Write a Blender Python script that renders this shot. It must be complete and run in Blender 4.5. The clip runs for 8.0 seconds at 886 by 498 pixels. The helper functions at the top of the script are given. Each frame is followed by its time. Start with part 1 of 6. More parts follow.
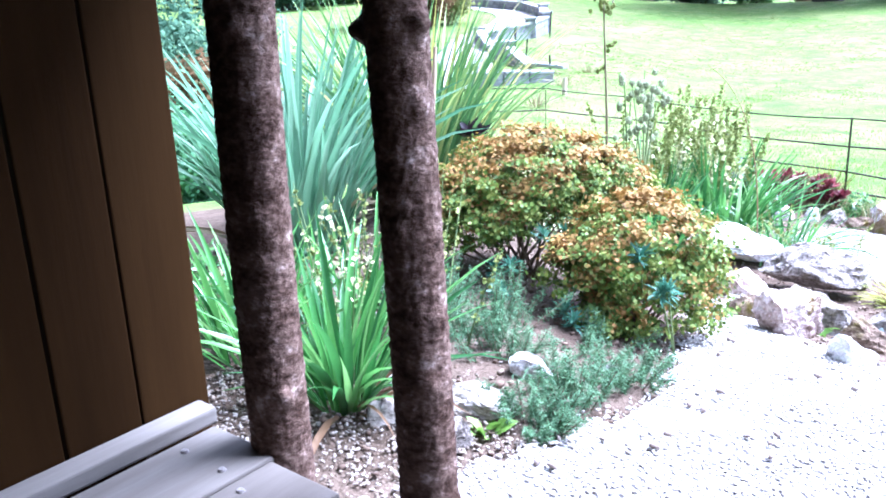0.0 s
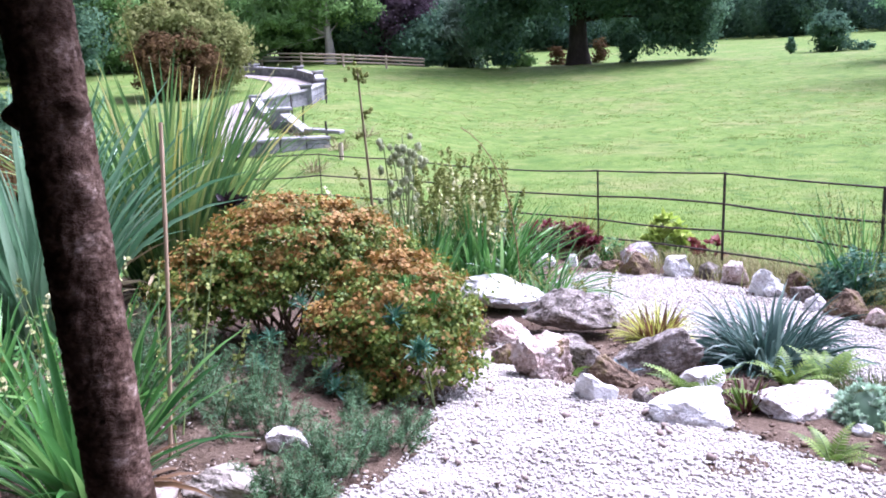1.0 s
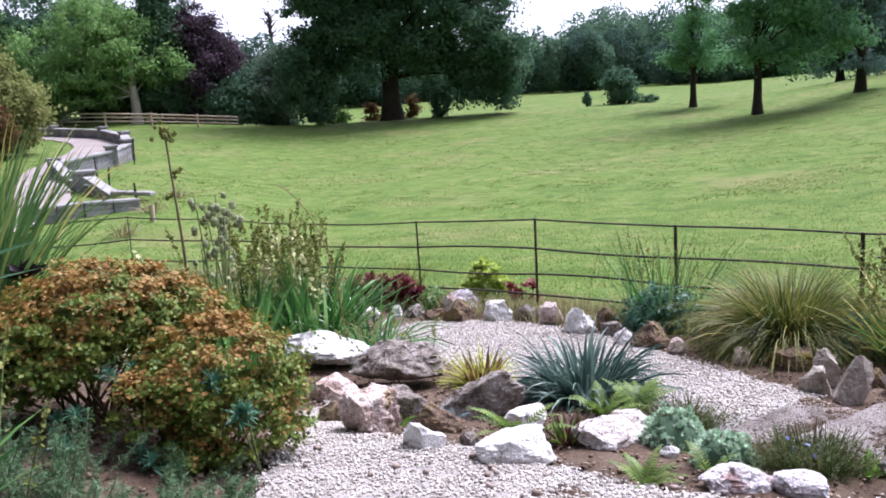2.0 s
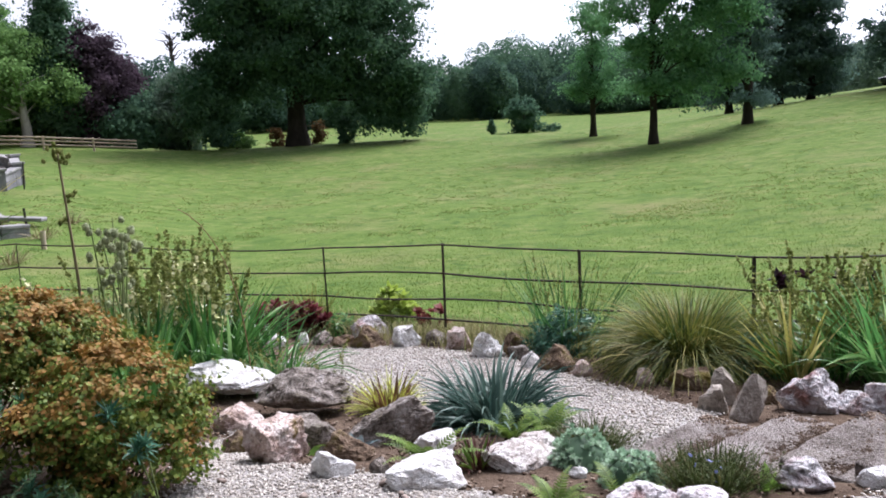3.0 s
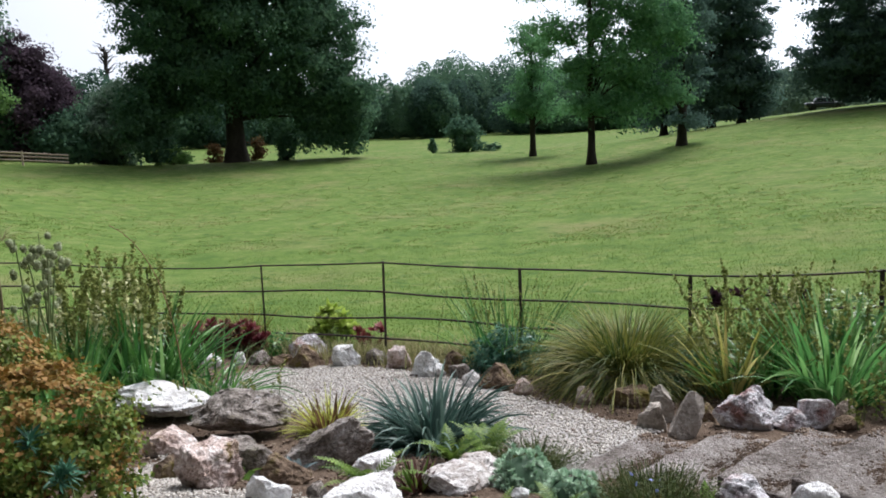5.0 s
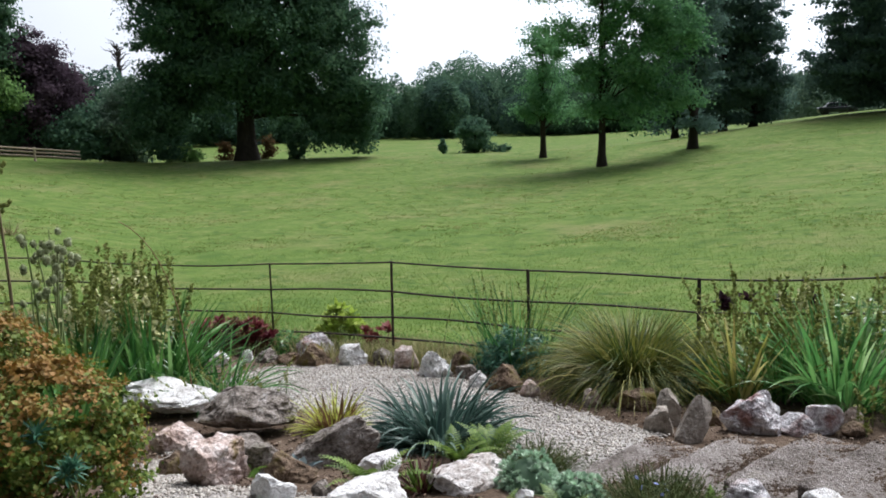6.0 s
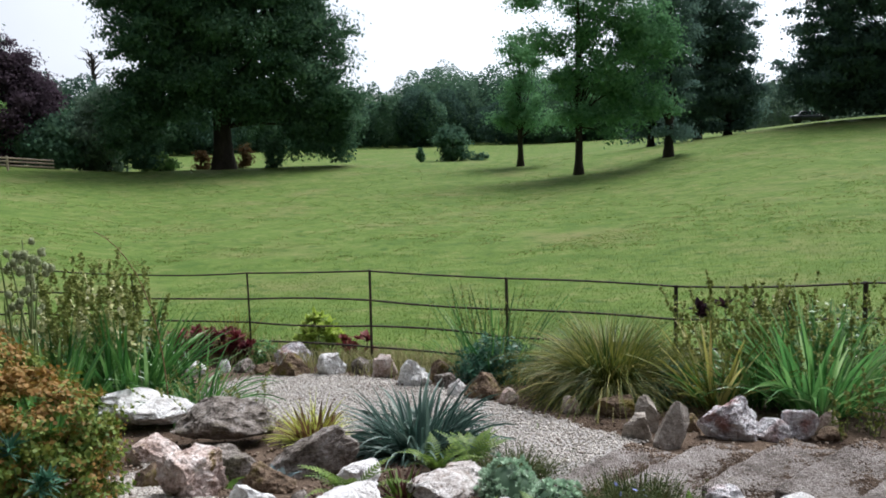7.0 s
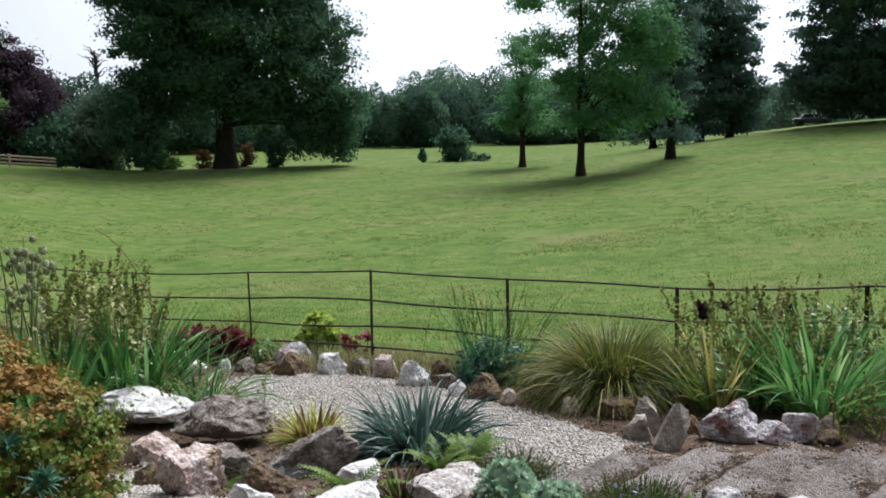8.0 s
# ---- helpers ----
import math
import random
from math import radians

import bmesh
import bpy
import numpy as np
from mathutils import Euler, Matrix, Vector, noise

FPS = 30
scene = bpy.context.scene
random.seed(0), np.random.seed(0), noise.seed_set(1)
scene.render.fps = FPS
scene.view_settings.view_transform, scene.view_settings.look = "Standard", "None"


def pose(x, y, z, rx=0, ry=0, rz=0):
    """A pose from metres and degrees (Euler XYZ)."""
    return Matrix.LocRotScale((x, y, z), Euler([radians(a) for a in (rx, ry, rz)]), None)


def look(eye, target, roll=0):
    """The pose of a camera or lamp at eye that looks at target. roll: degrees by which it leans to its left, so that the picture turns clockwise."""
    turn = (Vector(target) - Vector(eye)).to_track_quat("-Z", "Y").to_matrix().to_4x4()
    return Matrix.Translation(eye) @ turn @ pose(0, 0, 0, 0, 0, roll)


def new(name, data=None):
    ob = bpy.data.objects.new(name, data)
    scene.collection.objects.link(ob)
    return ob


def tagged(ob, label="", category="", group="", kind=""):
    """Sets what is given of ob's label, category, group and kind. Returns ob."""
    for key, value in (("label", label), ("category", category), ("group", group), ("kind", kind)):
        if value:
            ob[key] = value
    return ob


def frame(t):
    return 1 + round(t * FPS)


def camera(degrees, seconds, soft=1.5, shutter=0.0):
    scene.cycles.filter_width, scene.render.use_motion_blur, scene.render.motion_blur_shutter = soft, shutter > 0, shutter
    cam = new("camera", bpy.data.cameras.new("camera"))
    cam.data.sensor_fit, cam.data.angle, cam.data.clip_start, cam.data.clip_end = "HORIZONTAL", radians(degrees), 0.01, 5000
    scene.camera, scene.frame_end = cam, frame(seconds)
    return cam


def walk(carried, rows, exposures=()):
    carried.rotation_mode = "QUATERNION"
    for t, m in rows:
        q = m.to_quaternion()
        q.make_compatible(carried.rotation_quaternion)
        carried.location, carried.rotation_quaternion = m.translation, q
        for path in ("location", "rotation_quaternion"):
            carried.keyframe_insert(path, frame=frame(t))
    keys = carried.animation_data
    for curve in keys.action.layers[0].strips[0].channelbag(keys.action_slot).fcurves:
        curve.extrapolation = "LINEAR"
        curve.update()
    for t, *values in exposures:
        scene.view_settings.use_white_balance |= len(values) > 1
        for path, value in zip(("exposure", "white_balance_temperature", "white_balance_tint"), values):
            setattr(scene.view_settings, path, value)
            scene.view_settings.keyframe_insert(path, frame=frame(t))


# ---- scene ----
cam = camera(56.13, 8.0, soft=1.85)
WALK = [
    (0.0, pose(-0.188, -0.184, 1.621, 73.15, 0, 38.81) @ pose(0, 0, 0, 0, 0, -2.32)),
    (0.5, pose(-0.079, -0.118, 1.630, 75.30, 0, 30.81) @ pose(0, 0, 0, 0, 0, -2.47)),
    (1.0, pose(-0.016, -0.086, 1.637, 76.80, 0, 24.07) @ pose(0, 0, 0, 0, 0, -2.95)),
    (1.5, pose(0.003, -0.086, 1.639, 78.76, 0, 17.52) @ pose(0, 0, 0, 0, 0, -3.00)),
    (2.0, pose(0.014, -0.087, 1.631, 79.84, 0, 11.59) @ pose(0, 0, 0, 0, 0, -3.69)),
    (2.2, pose(0.016, -0.083, 1.627, 80.28, 0, 9.60) @ pose(0, 0, 0, 0, 0, -3.54)),
    (3.5, pose(-0.008, -0.042, 1.608, 81.64, 0, 2.13) @ pose(0, 0, 0, 0, 0, -2.72)),
    (4.0, pose(-0.002, -0.011, 1.603, 81.95, 0, -0.89) @ pose(0, 0, 0, 0, 0, -2.70)),
    (4.5, pose(-0.007, -0.013, 1.605, 81.73, 0, -0.34) @ pose(0, 0, 0, 0, 0, -2.68)),
    (5.0, pose(-0.005, -0.007, 1.604, 82.37, 0, 0.82) @ pose(0, 0, 0, 0, 0, -2.14)),
    (5.2, pose(0.001, -0.007, 1.614, 82.5, 0, 1.58) @ pose(0, 0, 0, 0, 0, -1.55)),
    (6.3, pose(0.003, 0.000, 1.598, 82.40, 0, 1.23) @ pose(0, 0, 0, 0, 0, -1.45)),
    (6.5, pose(0.004, 0.002, 1.597, 82.50, 0, 0.30) @ pose(0, 0, 0, 0, 0, -1.51)),
    (7.0, pose(-0.001, -0.006, 1.602, 82.96, 0, -0.09) @ pose(0, 0, 0, 0, 0, -1.57)),
    (7.5, pose(0.002, -0.011, 1.600, 83.03, 0, 0.32) @ pose(0, 0, 0, 0, 0, -1.61)),
    (8.0, pose(0.000, 0.000, 1.600, 83.00, 0, -0.00) @ pose(0, 0, 0, 0, 0, -1.20)),
]
walk(cam, WALK, exposures=[
    (0.0, 2.5, 4720, 22), (0.5, 1.8, 4940, 30), (1.0, 1.3, 5330, 34), (1.5, 0.96, 5530, 31), (2.0, 0.7, 5700, 26), (3.5, 0.33, 5920, 18), (4.5, 0.18, 5980, 14), (6.5, 0.05, 5990, 12), (8.0, 0.04, 5990, 12)])

# ---- daylight: thin bright cloud, the sun behind it over the meadow ----
SUN_UP, SUN_FROM = 57, 36          # degrees above the horizon; degrees clockwise from +y
world = bpy.data.worlds.new("sky")
scene.world = world
world.use_nodes = True
wn, wl = world.node_tree.nodes, world.node_tree.links
sky = wn.new("ShaderNodeTexSky")
sky.sky_type, sky.sun_disc = "NISHITA", False
sky.sun_elevation, sky.sun_rotation = radians(SUN_UP), radians(SUN_FROM)
sky.dust_density, sky.air_density = 4.0, 1.0
scaled = wn.new("ShaderNodeVectorMath")
scaled.operation = "SCALE"
scaled.inputs[3].default_value = 0.10
cloud = wn.new("ShaderNodeTexNoise")
cloud.inputs["Scale"].default_value, cloud.inputs["Detail"].default_value = 3.0, 5.0
veil = wn.new("ShaderNodeMapRange")
veil.inputs["From Min"].default_value, veil.inputs["From Max"].default_value = 0.3, 0.7
veil.inputs["To Min"].default_value, veil.inputs["To Max"].default_value = 0.75, 0.95
mixer = wn.new("ShaderNodeMix")
mixer.data_type = "RGBA"
mixer.inputs["B"].default_value = (1.42, 1.46, 1.52, 1)
coords = wn.new("ShaderNodeTexCoord")
wl.new(coords.outputs["Generated"], cloud.inputs["Vector"])
wl.new(cloud.outputs["Fac"], veil.inputs["Value"])
wl.new(veil.outputs["Result"], mixer.inputs["Factor"])
wl.new(sky.outputs["Color"], scaled.inputs[0])
wl.new(scaled.outputs["Vector"], mixer.inputs["A"])
# thin cloud glows towards the sun and is duller behind
toward = wn.new("ShaderNodeVectorMath")
toward.operation = "DOT_PRODUCT"
toward.inputs[1].default_value = (math.sin(radians(SUN_FROM)) * 0.85, math.cos(radians(SUN_FROM)) * 0.85, 0.35)
glow = wn.new("ShaderNodeMapRange")
glow.inputs["From Min"].default_value, glow.inputs["From Max"].default_value = -0.3, 0.8
glow.inputs["To Min"].default_value, glow.inputs["To Max"].default_value = 0.1, 1.3
wl.new(coords.outputs["Generated"], toward.inputs[0])
wl.new(toward.outputs["Value"], glow.inputs["Value"])
lit = wn.new("ShaderNodeVectorMath")
lit.operation = "SCALE"
wl.new(mixer.outputs["Result"], lit.inputs[0])
wl.new(glow.outputs["Result"], lit.inputs[3])
wl.new(lit.outputs["Vector"], wn["Background"].inputs["Color"])
wn["Background"].inputs["Strength"].default_value = 0.72
sun = new("sun", bpy.data.lights.new("sun", "SUN"))
sun.data.energy, sun.data.angle, sun.data.color = 5.0, radians(30), (1.0, 0.95, 0.88)
sun.matrix_world = look((0, 0, 0), (-math.sin(radians(SUN_FROM)) * math.cos(radians(SUN_UP)), -math.cos(radians(SUN_FROM)) * math.cos(radians(SUN_UP)), -math.sin(radians(SUN_UP))))
# ---- materials ----
def material(name, colours, large=1.5, fine=25.0, rough=0.85, bump=0.3, relief=0.01, island=0.0, per_object=0.0, through_light=0.0,
             stretch=(1, 1, 1), bump_scale=None, spots=None, spec=0.3, contrast=2.2):
    """A surface whose colour wanders over the given colours at two scales, with fine relief.
    island, per_object: how much of the wander is one value a leaf or a piece. through_light: share of light that a leaf lets through.
    spots: (colour, scale, from, to) patches of a second colour, or a list of those."""
    m = bpy.data.materials.new(name)
    m.use_nodes = True
    n, l = m.node_tree.nodes, m.node_tree.links
    shader = n["Principled BSDF"]
    geo = n.new("ShaderNodeNewGeometry")
    place = n.new("ShaderNodeMapping")
    place.inputs["Scale"].default_value = stretch
    l.new(geo.outputs["Position"], place.inputs["Vector"])
    def tex(scale, detail=4.0):
        t = n.new("ShaderNodeTexNoise")
        t.inputs["Scale"].default_value, t.inputs["Detail"].default_value, t.inputs["Roughness"].default_value = scale, detail, 0.62
        l.new(place.outputs["Vector"], t.inputs["Vector"])
        return t.outputs["Fac"]
    def maths(op, a, b):
        q = n.new("ShaderNodeMath")
        q.operation = op
        for k, v in enumerate((a, b)):
            if isinstance(v, (int, float)):
                q.inputs[k].default_value = v
            else:
                l.new(v, q.inputs[k])
        return q.outputs[0]
    big, small = tex(large), tex(fine, 6.0)
    value = maths("ADD", maths("MULTIPLY", big, 0.55), maths("MULTIPLY", small, 0.45))
    value = maths("ADD", maths("MULTIPLY", maths("SUBTRACT", value, 0.5), contrast), 0.5)
    if island:
        own = n.new("ShaderNodeObjectInfo")
        each = maths("FRACT", maths("ADD", geo.outputs["Random Per Island"], own.outputs["Random"]), 0.0)
        value = maths("ADD", maths("MULTIPLY", value, 1 - island), maths("MULTIPLY", each, island))
    if per_object:
        info = n.new("ShaderNodeObjectInfo")
        value = maths("ADD", maths("MULTIPLY", value, 1 - per_object), maths("MULTIPLY", info.outputs["Random"], per_object))
    ramp = n.new("ShaderNodeValToRGB")
    while len(ramp.color_ramp.elements) < len(colours):
        ramp.color_ramp.elements.new(0.5)
    for k, c in enumerate(colours):
        ramp.color_ramp.elements[k].position = k / max(1, len(colours) - 1)
        ramp.color_ramp.elements[k].color = (*c, 1)
    l.new(value, ramp.inputs["Fac"])
    colour = ramp.outputs["Color"]
    if spots:
        for patch, scale, a, b in (spots if isinstance(spots, list) else [spots]):
            mask = n.new("ShaderNodeMapRange")
            mask.inputs["From Min"].default_value, mask.inputs["From Max"].default_value = a, b
            l.new(tex(scale, 6.0), mask.inputs["Value"])
            blend = n.new("ShaderNodeMix")
            blend.data_type = "RGBA"
            blend.inputs["B"].default_value = (*patch, 1)
            l.new(colour, blend.inputs["A"])
            l.new(mask.outputs["Result"], blend.inputs["Factor"])
            colour = blend.outputs["Result"]
    l.new(colour, shader.inputs["Base Color"])
    shader.inputs["Roughness"].default_value = rough
    shader.inputs["Specular IOR Level"].default_value = spec
    if bump:
        b = n.new("ShaderNodeBump")
        b.inputs["Strength"].default_value, b.inputs["Distance"].default_value = bump, relief
        height = tex(bump_scale or fine, 8.0)
        l.new(height, b.inputs["Height"])
        l.new(b.outputs["Normal"], shader.inputs["Normal"])
    if through_light:
        glow = n.new("ShaderNodeBsdfTranslucent")
        l.new(colour, glow.inputs["Color"])
        mix = n.new("ShaderNodeMixShader")
        mix.inputs["Fac"].default_value = through_light
        l.new(shader.outputs["BSDF"], mix.inputs[1])
        l.new(glow.outputs["BSDF"], mix.inputs[2])
        l.new(mix.outputs["Shader"], n["Material Output"].inputs["Surface"])
    return m


def leaf(name, *colours, through_light=0.24, rough=0.55, island=0.75, large=3.0, spec=0.3):
    return material(name, colours, large=large, fine=60, rough=rough, bump=0, island=island, through_light=through_light, spec=spec)


# ---- mesh tools ----
def mesh_of(name, verts, faces, mat, soft=False):
    """verts (n, 3); faces (m, k) of one size, or a list of those."""
    me = bpy.data.meshes.new(name)
    verts = np.asarray(verts, np.float32)
    blocks = faces if isinstance(faces, list) else [faces]
    blocks = [np.asarray(b, np.int32) for b in blocks if len(b)]
    loops = np.concatenate([b.ravel() for b in blocks])
    sizes = np.concatenate([np.full(len(b), b.shape[1], np.int32) for b in blocks])
    me.vertices.add(len(verts))
    me.vertices.foreach_set("co", verts.ravel())
    me.loops.add(len(loops))
    me.loops.foreach_set("vertex_index", loops)
    me.polygons.add(len(sizes))
    me.polygons.foreach_set("loop_start", np.concatenate([[0], np.cumsum(sizes)[:-1]]).astype(np.int32))
    me.update(calc_edges=True)
    me.validate()
    me.materials.append(mat)
    if soft:
        me.polygons.foreach_set("use_smooth", np.ones(len(me.polygons), bool))
    return me


def thing(name, label, category, at=(0, 0, 0), turn=0.0, group="", kind=""):
    """An empty at a thing's base, to which its parts are hung."""
    ob = new(name)
    ob.matrix_basis = pose(*at, 0, 0, turn)
    ob.empty_display_size = 0.1
    return tagged(ob, label, category, group, kind)


def hang(name, me, parent, label="", m=None, kind=""):
    ob = new(name, me)
    ob.parent = parent
    if m is not None:
        ob.matrix_basis = m
    return tagged(ob, label, kind=kind)


def join(*parts):
    """Joins (verts, faces) pairs whose faces have one size."""
    vs, fs, k = [], [], 0
    for v, f in parts:
        vs.append(v)
        fs.append(np.asarray(f) + k)
        k += len(v)
    return np.concatenate(vs), np.concatenate(fs)


def blades(rng, n, length, width, base=0.05, lean=(0.1, 0.9), droop=0.6, segs=5, fold=0.25, spread=None, even=0.35):
    """Strap leaves that rise from one crown and arch outwards. length: mean; lean: from upright, radians; droop: how far the tip bends over."""
    az = rng.uniform(0, 2 * np.pi, n) if spread is None else rng.uniform(spread[0], spread[1], n)
    ln = length * (1 - even + even * 2 * rng.random(n))
    th0 = lean[0] + (lean[1] - lean[0]) * rng.random(n) ** 0.8
    bend = droop * (0.4 + rng.random(n)) * (0.4 + th0)
    r0 = base * np.sqrt(rng.random(n))
    a0 = az + rng.normal(0, 0.4, n)
    out = np.stack([np.cos(az), np.sin(az)], -1)
    side = np.stack([-np.sin(az), np.cos(az)], -1)
    twist = rng.normal(0, 0.35, n)
    pos = np.stack([np.cos(a0) * r0, np.sin(a0) * r0, np.zeros(n)], -1)
    verts = np.zeros((n, segs + 1, 3, 3))
    for s in range(segs + 1):
        u = s / segs
        th = th0 + bend * u ** 1.6
        if s:
            step = ln / segs
            pos = pos + np.concatenate([out * (np.sin(th) * step)[:, None], (np.cos(th) * step)[:, None]], -1)
        w = width * (0.55 + 0.45 * min(1, u * 3)) * (1 - max(0, (u - 0.35) / 0.65) ** 1.8) * (ln / length) + 0.0006
        sd = np.concatenate([side, np.zeros((n, 1))], -1)
        nn = np.concatenate([-out * np.cos(th)[:, None], np.sin(th)[:, None]], -1)
        ct, st = np.cos(twist * u * 2)[:, None], np.sin(twist * u * 2)[:, None]
        sd2, nn2 = sd * ct + nn * st, nn * ct - sd * st
        ww = np.asarray(w)[:, None] if np.ndim(w) else w
        verts[:, s, 0] = pos - sd2 * ww / 2 + nn2 * ww * fold
        verts[:, s, 1] = pos
        verts[:, s, 2] = pos + sd2 * ww / 2 + nn2 * ww * fold
    idx = np.arange(n * (segs + 1) * 3).reshape(n, segs + 1, 3)
    f = [np.stack([idx[:, :-1, k], idx[:, :-1, k + 1], idx[:, 1:, k + 1], idx[:, 1:, k]], -1).reshape(-1, 4) for k in (0, 1)]
    return verts.reshape(-1, 3), np.concatenate(f)


def leaves(rng, at, size, up=0.4, outward=None, shape=0.55):
    """A folded, pointed leaf or sprig of four corners at each place. outward: the way its face tends to look."""
    n = len(at)
    nrm = rng.normal(0, 1, (n, 3))
    if outward is not None:
        nrm = nrm * 0.8 + outward * 1.2
    nrm[:, 2] += up
    nrm /= np.linalg.norm(nrm, axis=1)[:, None] + 1e-9
    a = np.cross(nrm, rng.normal(0, 1, (n, 3)))
    a /= np.linalg.norm(a, axis=1)[:, None] + 1e-9
    b = np.cross(nrm, a)
    s = (np.asarray(size) * rng.uniform(0.6, 1.35, n))[:, None]
    v = np.stack([at - a * s * 0.5, at + b * s * 0.5 * shape - nrm * s * 0.06, at + a * s * 0.5 - nrm * s * 0.16, at - b * s * 0.5 * shape - nrm * s * 0.06], 1)
    return v.reshape(-1, 3), np.arange(n * 4).reshape(n, 4)


def tube(path, radii, sides=8, rough=0.0, rng=None):
    """A round stem along a path of points."""
    path, radii = np.asarray(path, float), np.asarray(radii, float)
    d = np.gradient(path, axis=0)
    d /= np.linalg.norm(d, axis=1)[:, None] + 1e-9
    ref = np.where(np.abs(d[:, 2:3]) > 0.9, np.array([[1.0, 0, 0]]), np.array([[0, 0, 1.0]]))
    u = np.cross(d, ref)
    u /= np.linalg.norm(u, axis=1)[:, None] + 1e-9
    w = np.cross(d, u)
    ang = np.linspace(0, 2 * np.pi, sides, endpoint=False)
    rr = radii[:, None] * np.ones(sides)
    if rough and rng is not None:
        rr = rr * (1 + rough * rng.normal(0, 1, rr.shape))
    v = path[:, None] + rr[..., None] * (np.cos(ang)[None, :, None] * u[:, None] + np.sin(ang)[None, :, None] * w[:, None])
    k = np.arange(len(path) * sides).reshape(len(path), sides)
    nx = np.roll(k, -1, 1)
    f = np.stack([k[:-1], nx[:-1], nx[1:], k[1:]], -1).reshape(-1, 4)
    return v.reshape(-1, 3), f


def box(sx, sy, sz, bevel=0.0, at=(0, 0, 0)):
    """A block with its base at z = 0, edges cut by bevel. (verts, faces) by bmesh."""
    bm = bmesh.new()
    bmesh.ops.create_cube(bm, size=1, matrix=Matrix.Translation((at[0], at[1], at[2] + sz / 2)) @ Matrix.Diagonal((sx, sy, sz, 1)))
    if bevel:
        bmesh.ops.bevel(bm, geom=bm.edges[:], offset=bevel, segments=2, affect="EDGES", profile=0.6)
    return bm


def mesh_bm(name, bm, mat, soft=False):
    me = bpy.data.meshes.new(name)
    bm.normal_update()
    bm.to_mesh(me)
    bm.free()
    me.materials.append(mat)
    if soft:
        me.polygons.foreach_set("use_smooth", np.ones(len(me.polygons), bool))
    return me


def ball_points(rng, n, radii, shell=0.6, low=-0.3):
    """Points in the outer part of an uneven dome, and the ways outwards."""
    d = rng.normal(0, 1, (n * 2, 3))
    d /= np.linalg.norm(d, axis=1)[:, None]
    d = d[d[:, 2] > low][:n]
    lump = np.array([noise.noise(Vector(q * 2.3)) for q in d]) * 0.22 + np.array([noise.noise(Vector(q * 6.0 + 5)) for q in d]) * 0.12
    r = (1 - shell * rng.random(len(d)) ** 1.7) * (1 + lump)
    return d * r[:, None] * np.asarray(radii), d
def smooth(a, b, v):
    s = np.clip((v - a) / (b - a), 0, 1)
    return s * s * (3 - 2 * s)


def gz(x, y):
    """Height of the ground: a terrace, the bank that falls from it to the fence, then the park with its dip and rising sides."""
    x, y = np.asarray(x, float), np.asarray(y, float)
    r, az = np.hypot(x, y), np.degrees(np.arctan2(-x, y))
    bank = np.interp(y, [-6, 1, 2.2, 3.05, 3.96, 4.8, 5.56, 6.4, 7.5, 8.6, 9.2, 11.8],
                     [0.1, 0.1, 0.07, 0.0, -0.15, -0.4, -0.6, -0.72, -0.83, -0.93, -1.0, -1.24])
    bank = bank + 0.02 * np.clip(x, 0, 4) * smooth(4.8, 7, y)
    bed = np.interp(r, [0, 2.7, 4.3, 6.4, 9.6, 12.8], [0.1, 0.11, 0.12, 0.06, -0.45, -1.05])
    e = smooth(26, 42, az)
    bank = bank * (1 - e) + bed * e
    # the cut in which the steps lie
    u, w = (x - 0.67) * 0.78 - (y - 4.9) * 0.626, (x - 0.67) * 0.626 + (y - 4.9) * 0.78
    cut = smooth(-0.5, -0.3, w) * smooth(1.15, 0.95, w) * smooth(-0.15, 0.0, u) * smooth(2.2, 1.9, u)
    bank = bank + cut * (np.minimum(bank, -0.64 + 0.243 * u) - bank)
    mid = np.interp(r, [8.6, 12, 21, 37, 53, 66, 80, 91, 128, 190, 400, 3000], [-1.0, -1.25, -1.5, -1.3, -0.55, 0.38, -0.35, -0.2, 1.3, 3, 8, 60])
    left = np.interp(r, [8.6, 12, 20, 34, 43, 56, 86, 190, 3000], [-0.75, -1.05, -0.75, -0.4, 0.05, 0.65, 2.0, 6, 60])
    right = np.interp(r, [8.6, 21, 37, 53, 75, 91, 128, 214, 3000], [-1.0, -0.9, -0.2, 1.0, 3.0, 3.5, 3.4, 1, 20])
    a = smooth(18, 33, az)
    b = smooth(-3, -30, az)
    park = mid * (1 - a) * (1 - b) + left * a + right * b
    k = smooth(8.8, 12.5, r)
    return bank * (1 - k) + park * k
# ---- surfaces ----
GRASS = material("meadow_grass", [(0.058, 0.104, 0.022), (0.09, 0.148, 0.031), (0.116, 0.174, 0.04), (0.17, 0.196, 0.068)], large=1.1, fine=6.0, rough=0.95, bump=0.8, relief=0.06, contrast=3.5,
                 bump_scale=12, spots=[((0.19, 0.18, 0.08), 0.21, 0.51, 0.79), ((0.175, 0.197, 0.07), 1.3, 0.56, 0.7), ((0.055, 0.104, 0.022), 1.8, 0.55, 0.66), ((0.075, 0.132, 0.027), 0.5, 0.55, 0.7)], spec=0.1)
SOIL = material("mulched_soil", [(0.024, 0.017, 0.011), (0.074, 0.051, 0.036), (0.14, 0.102, 0.074), (0.26, 0.205, 0.16)], large=2.5, fine=45, rough=0.95, bump=0.9, relief=0.03, spec=0.1)
GRAVEL = material("gravel_bed", [(0.16, 0.145, 0.132), (0.3, 0.278, 0.26), (0.42, 0.4, 0.38), (0.52, 0.505, 0.49)], large=2.0, fine=70, rough=0.9, bump=1.0, relief=0.02, spec=0.2)
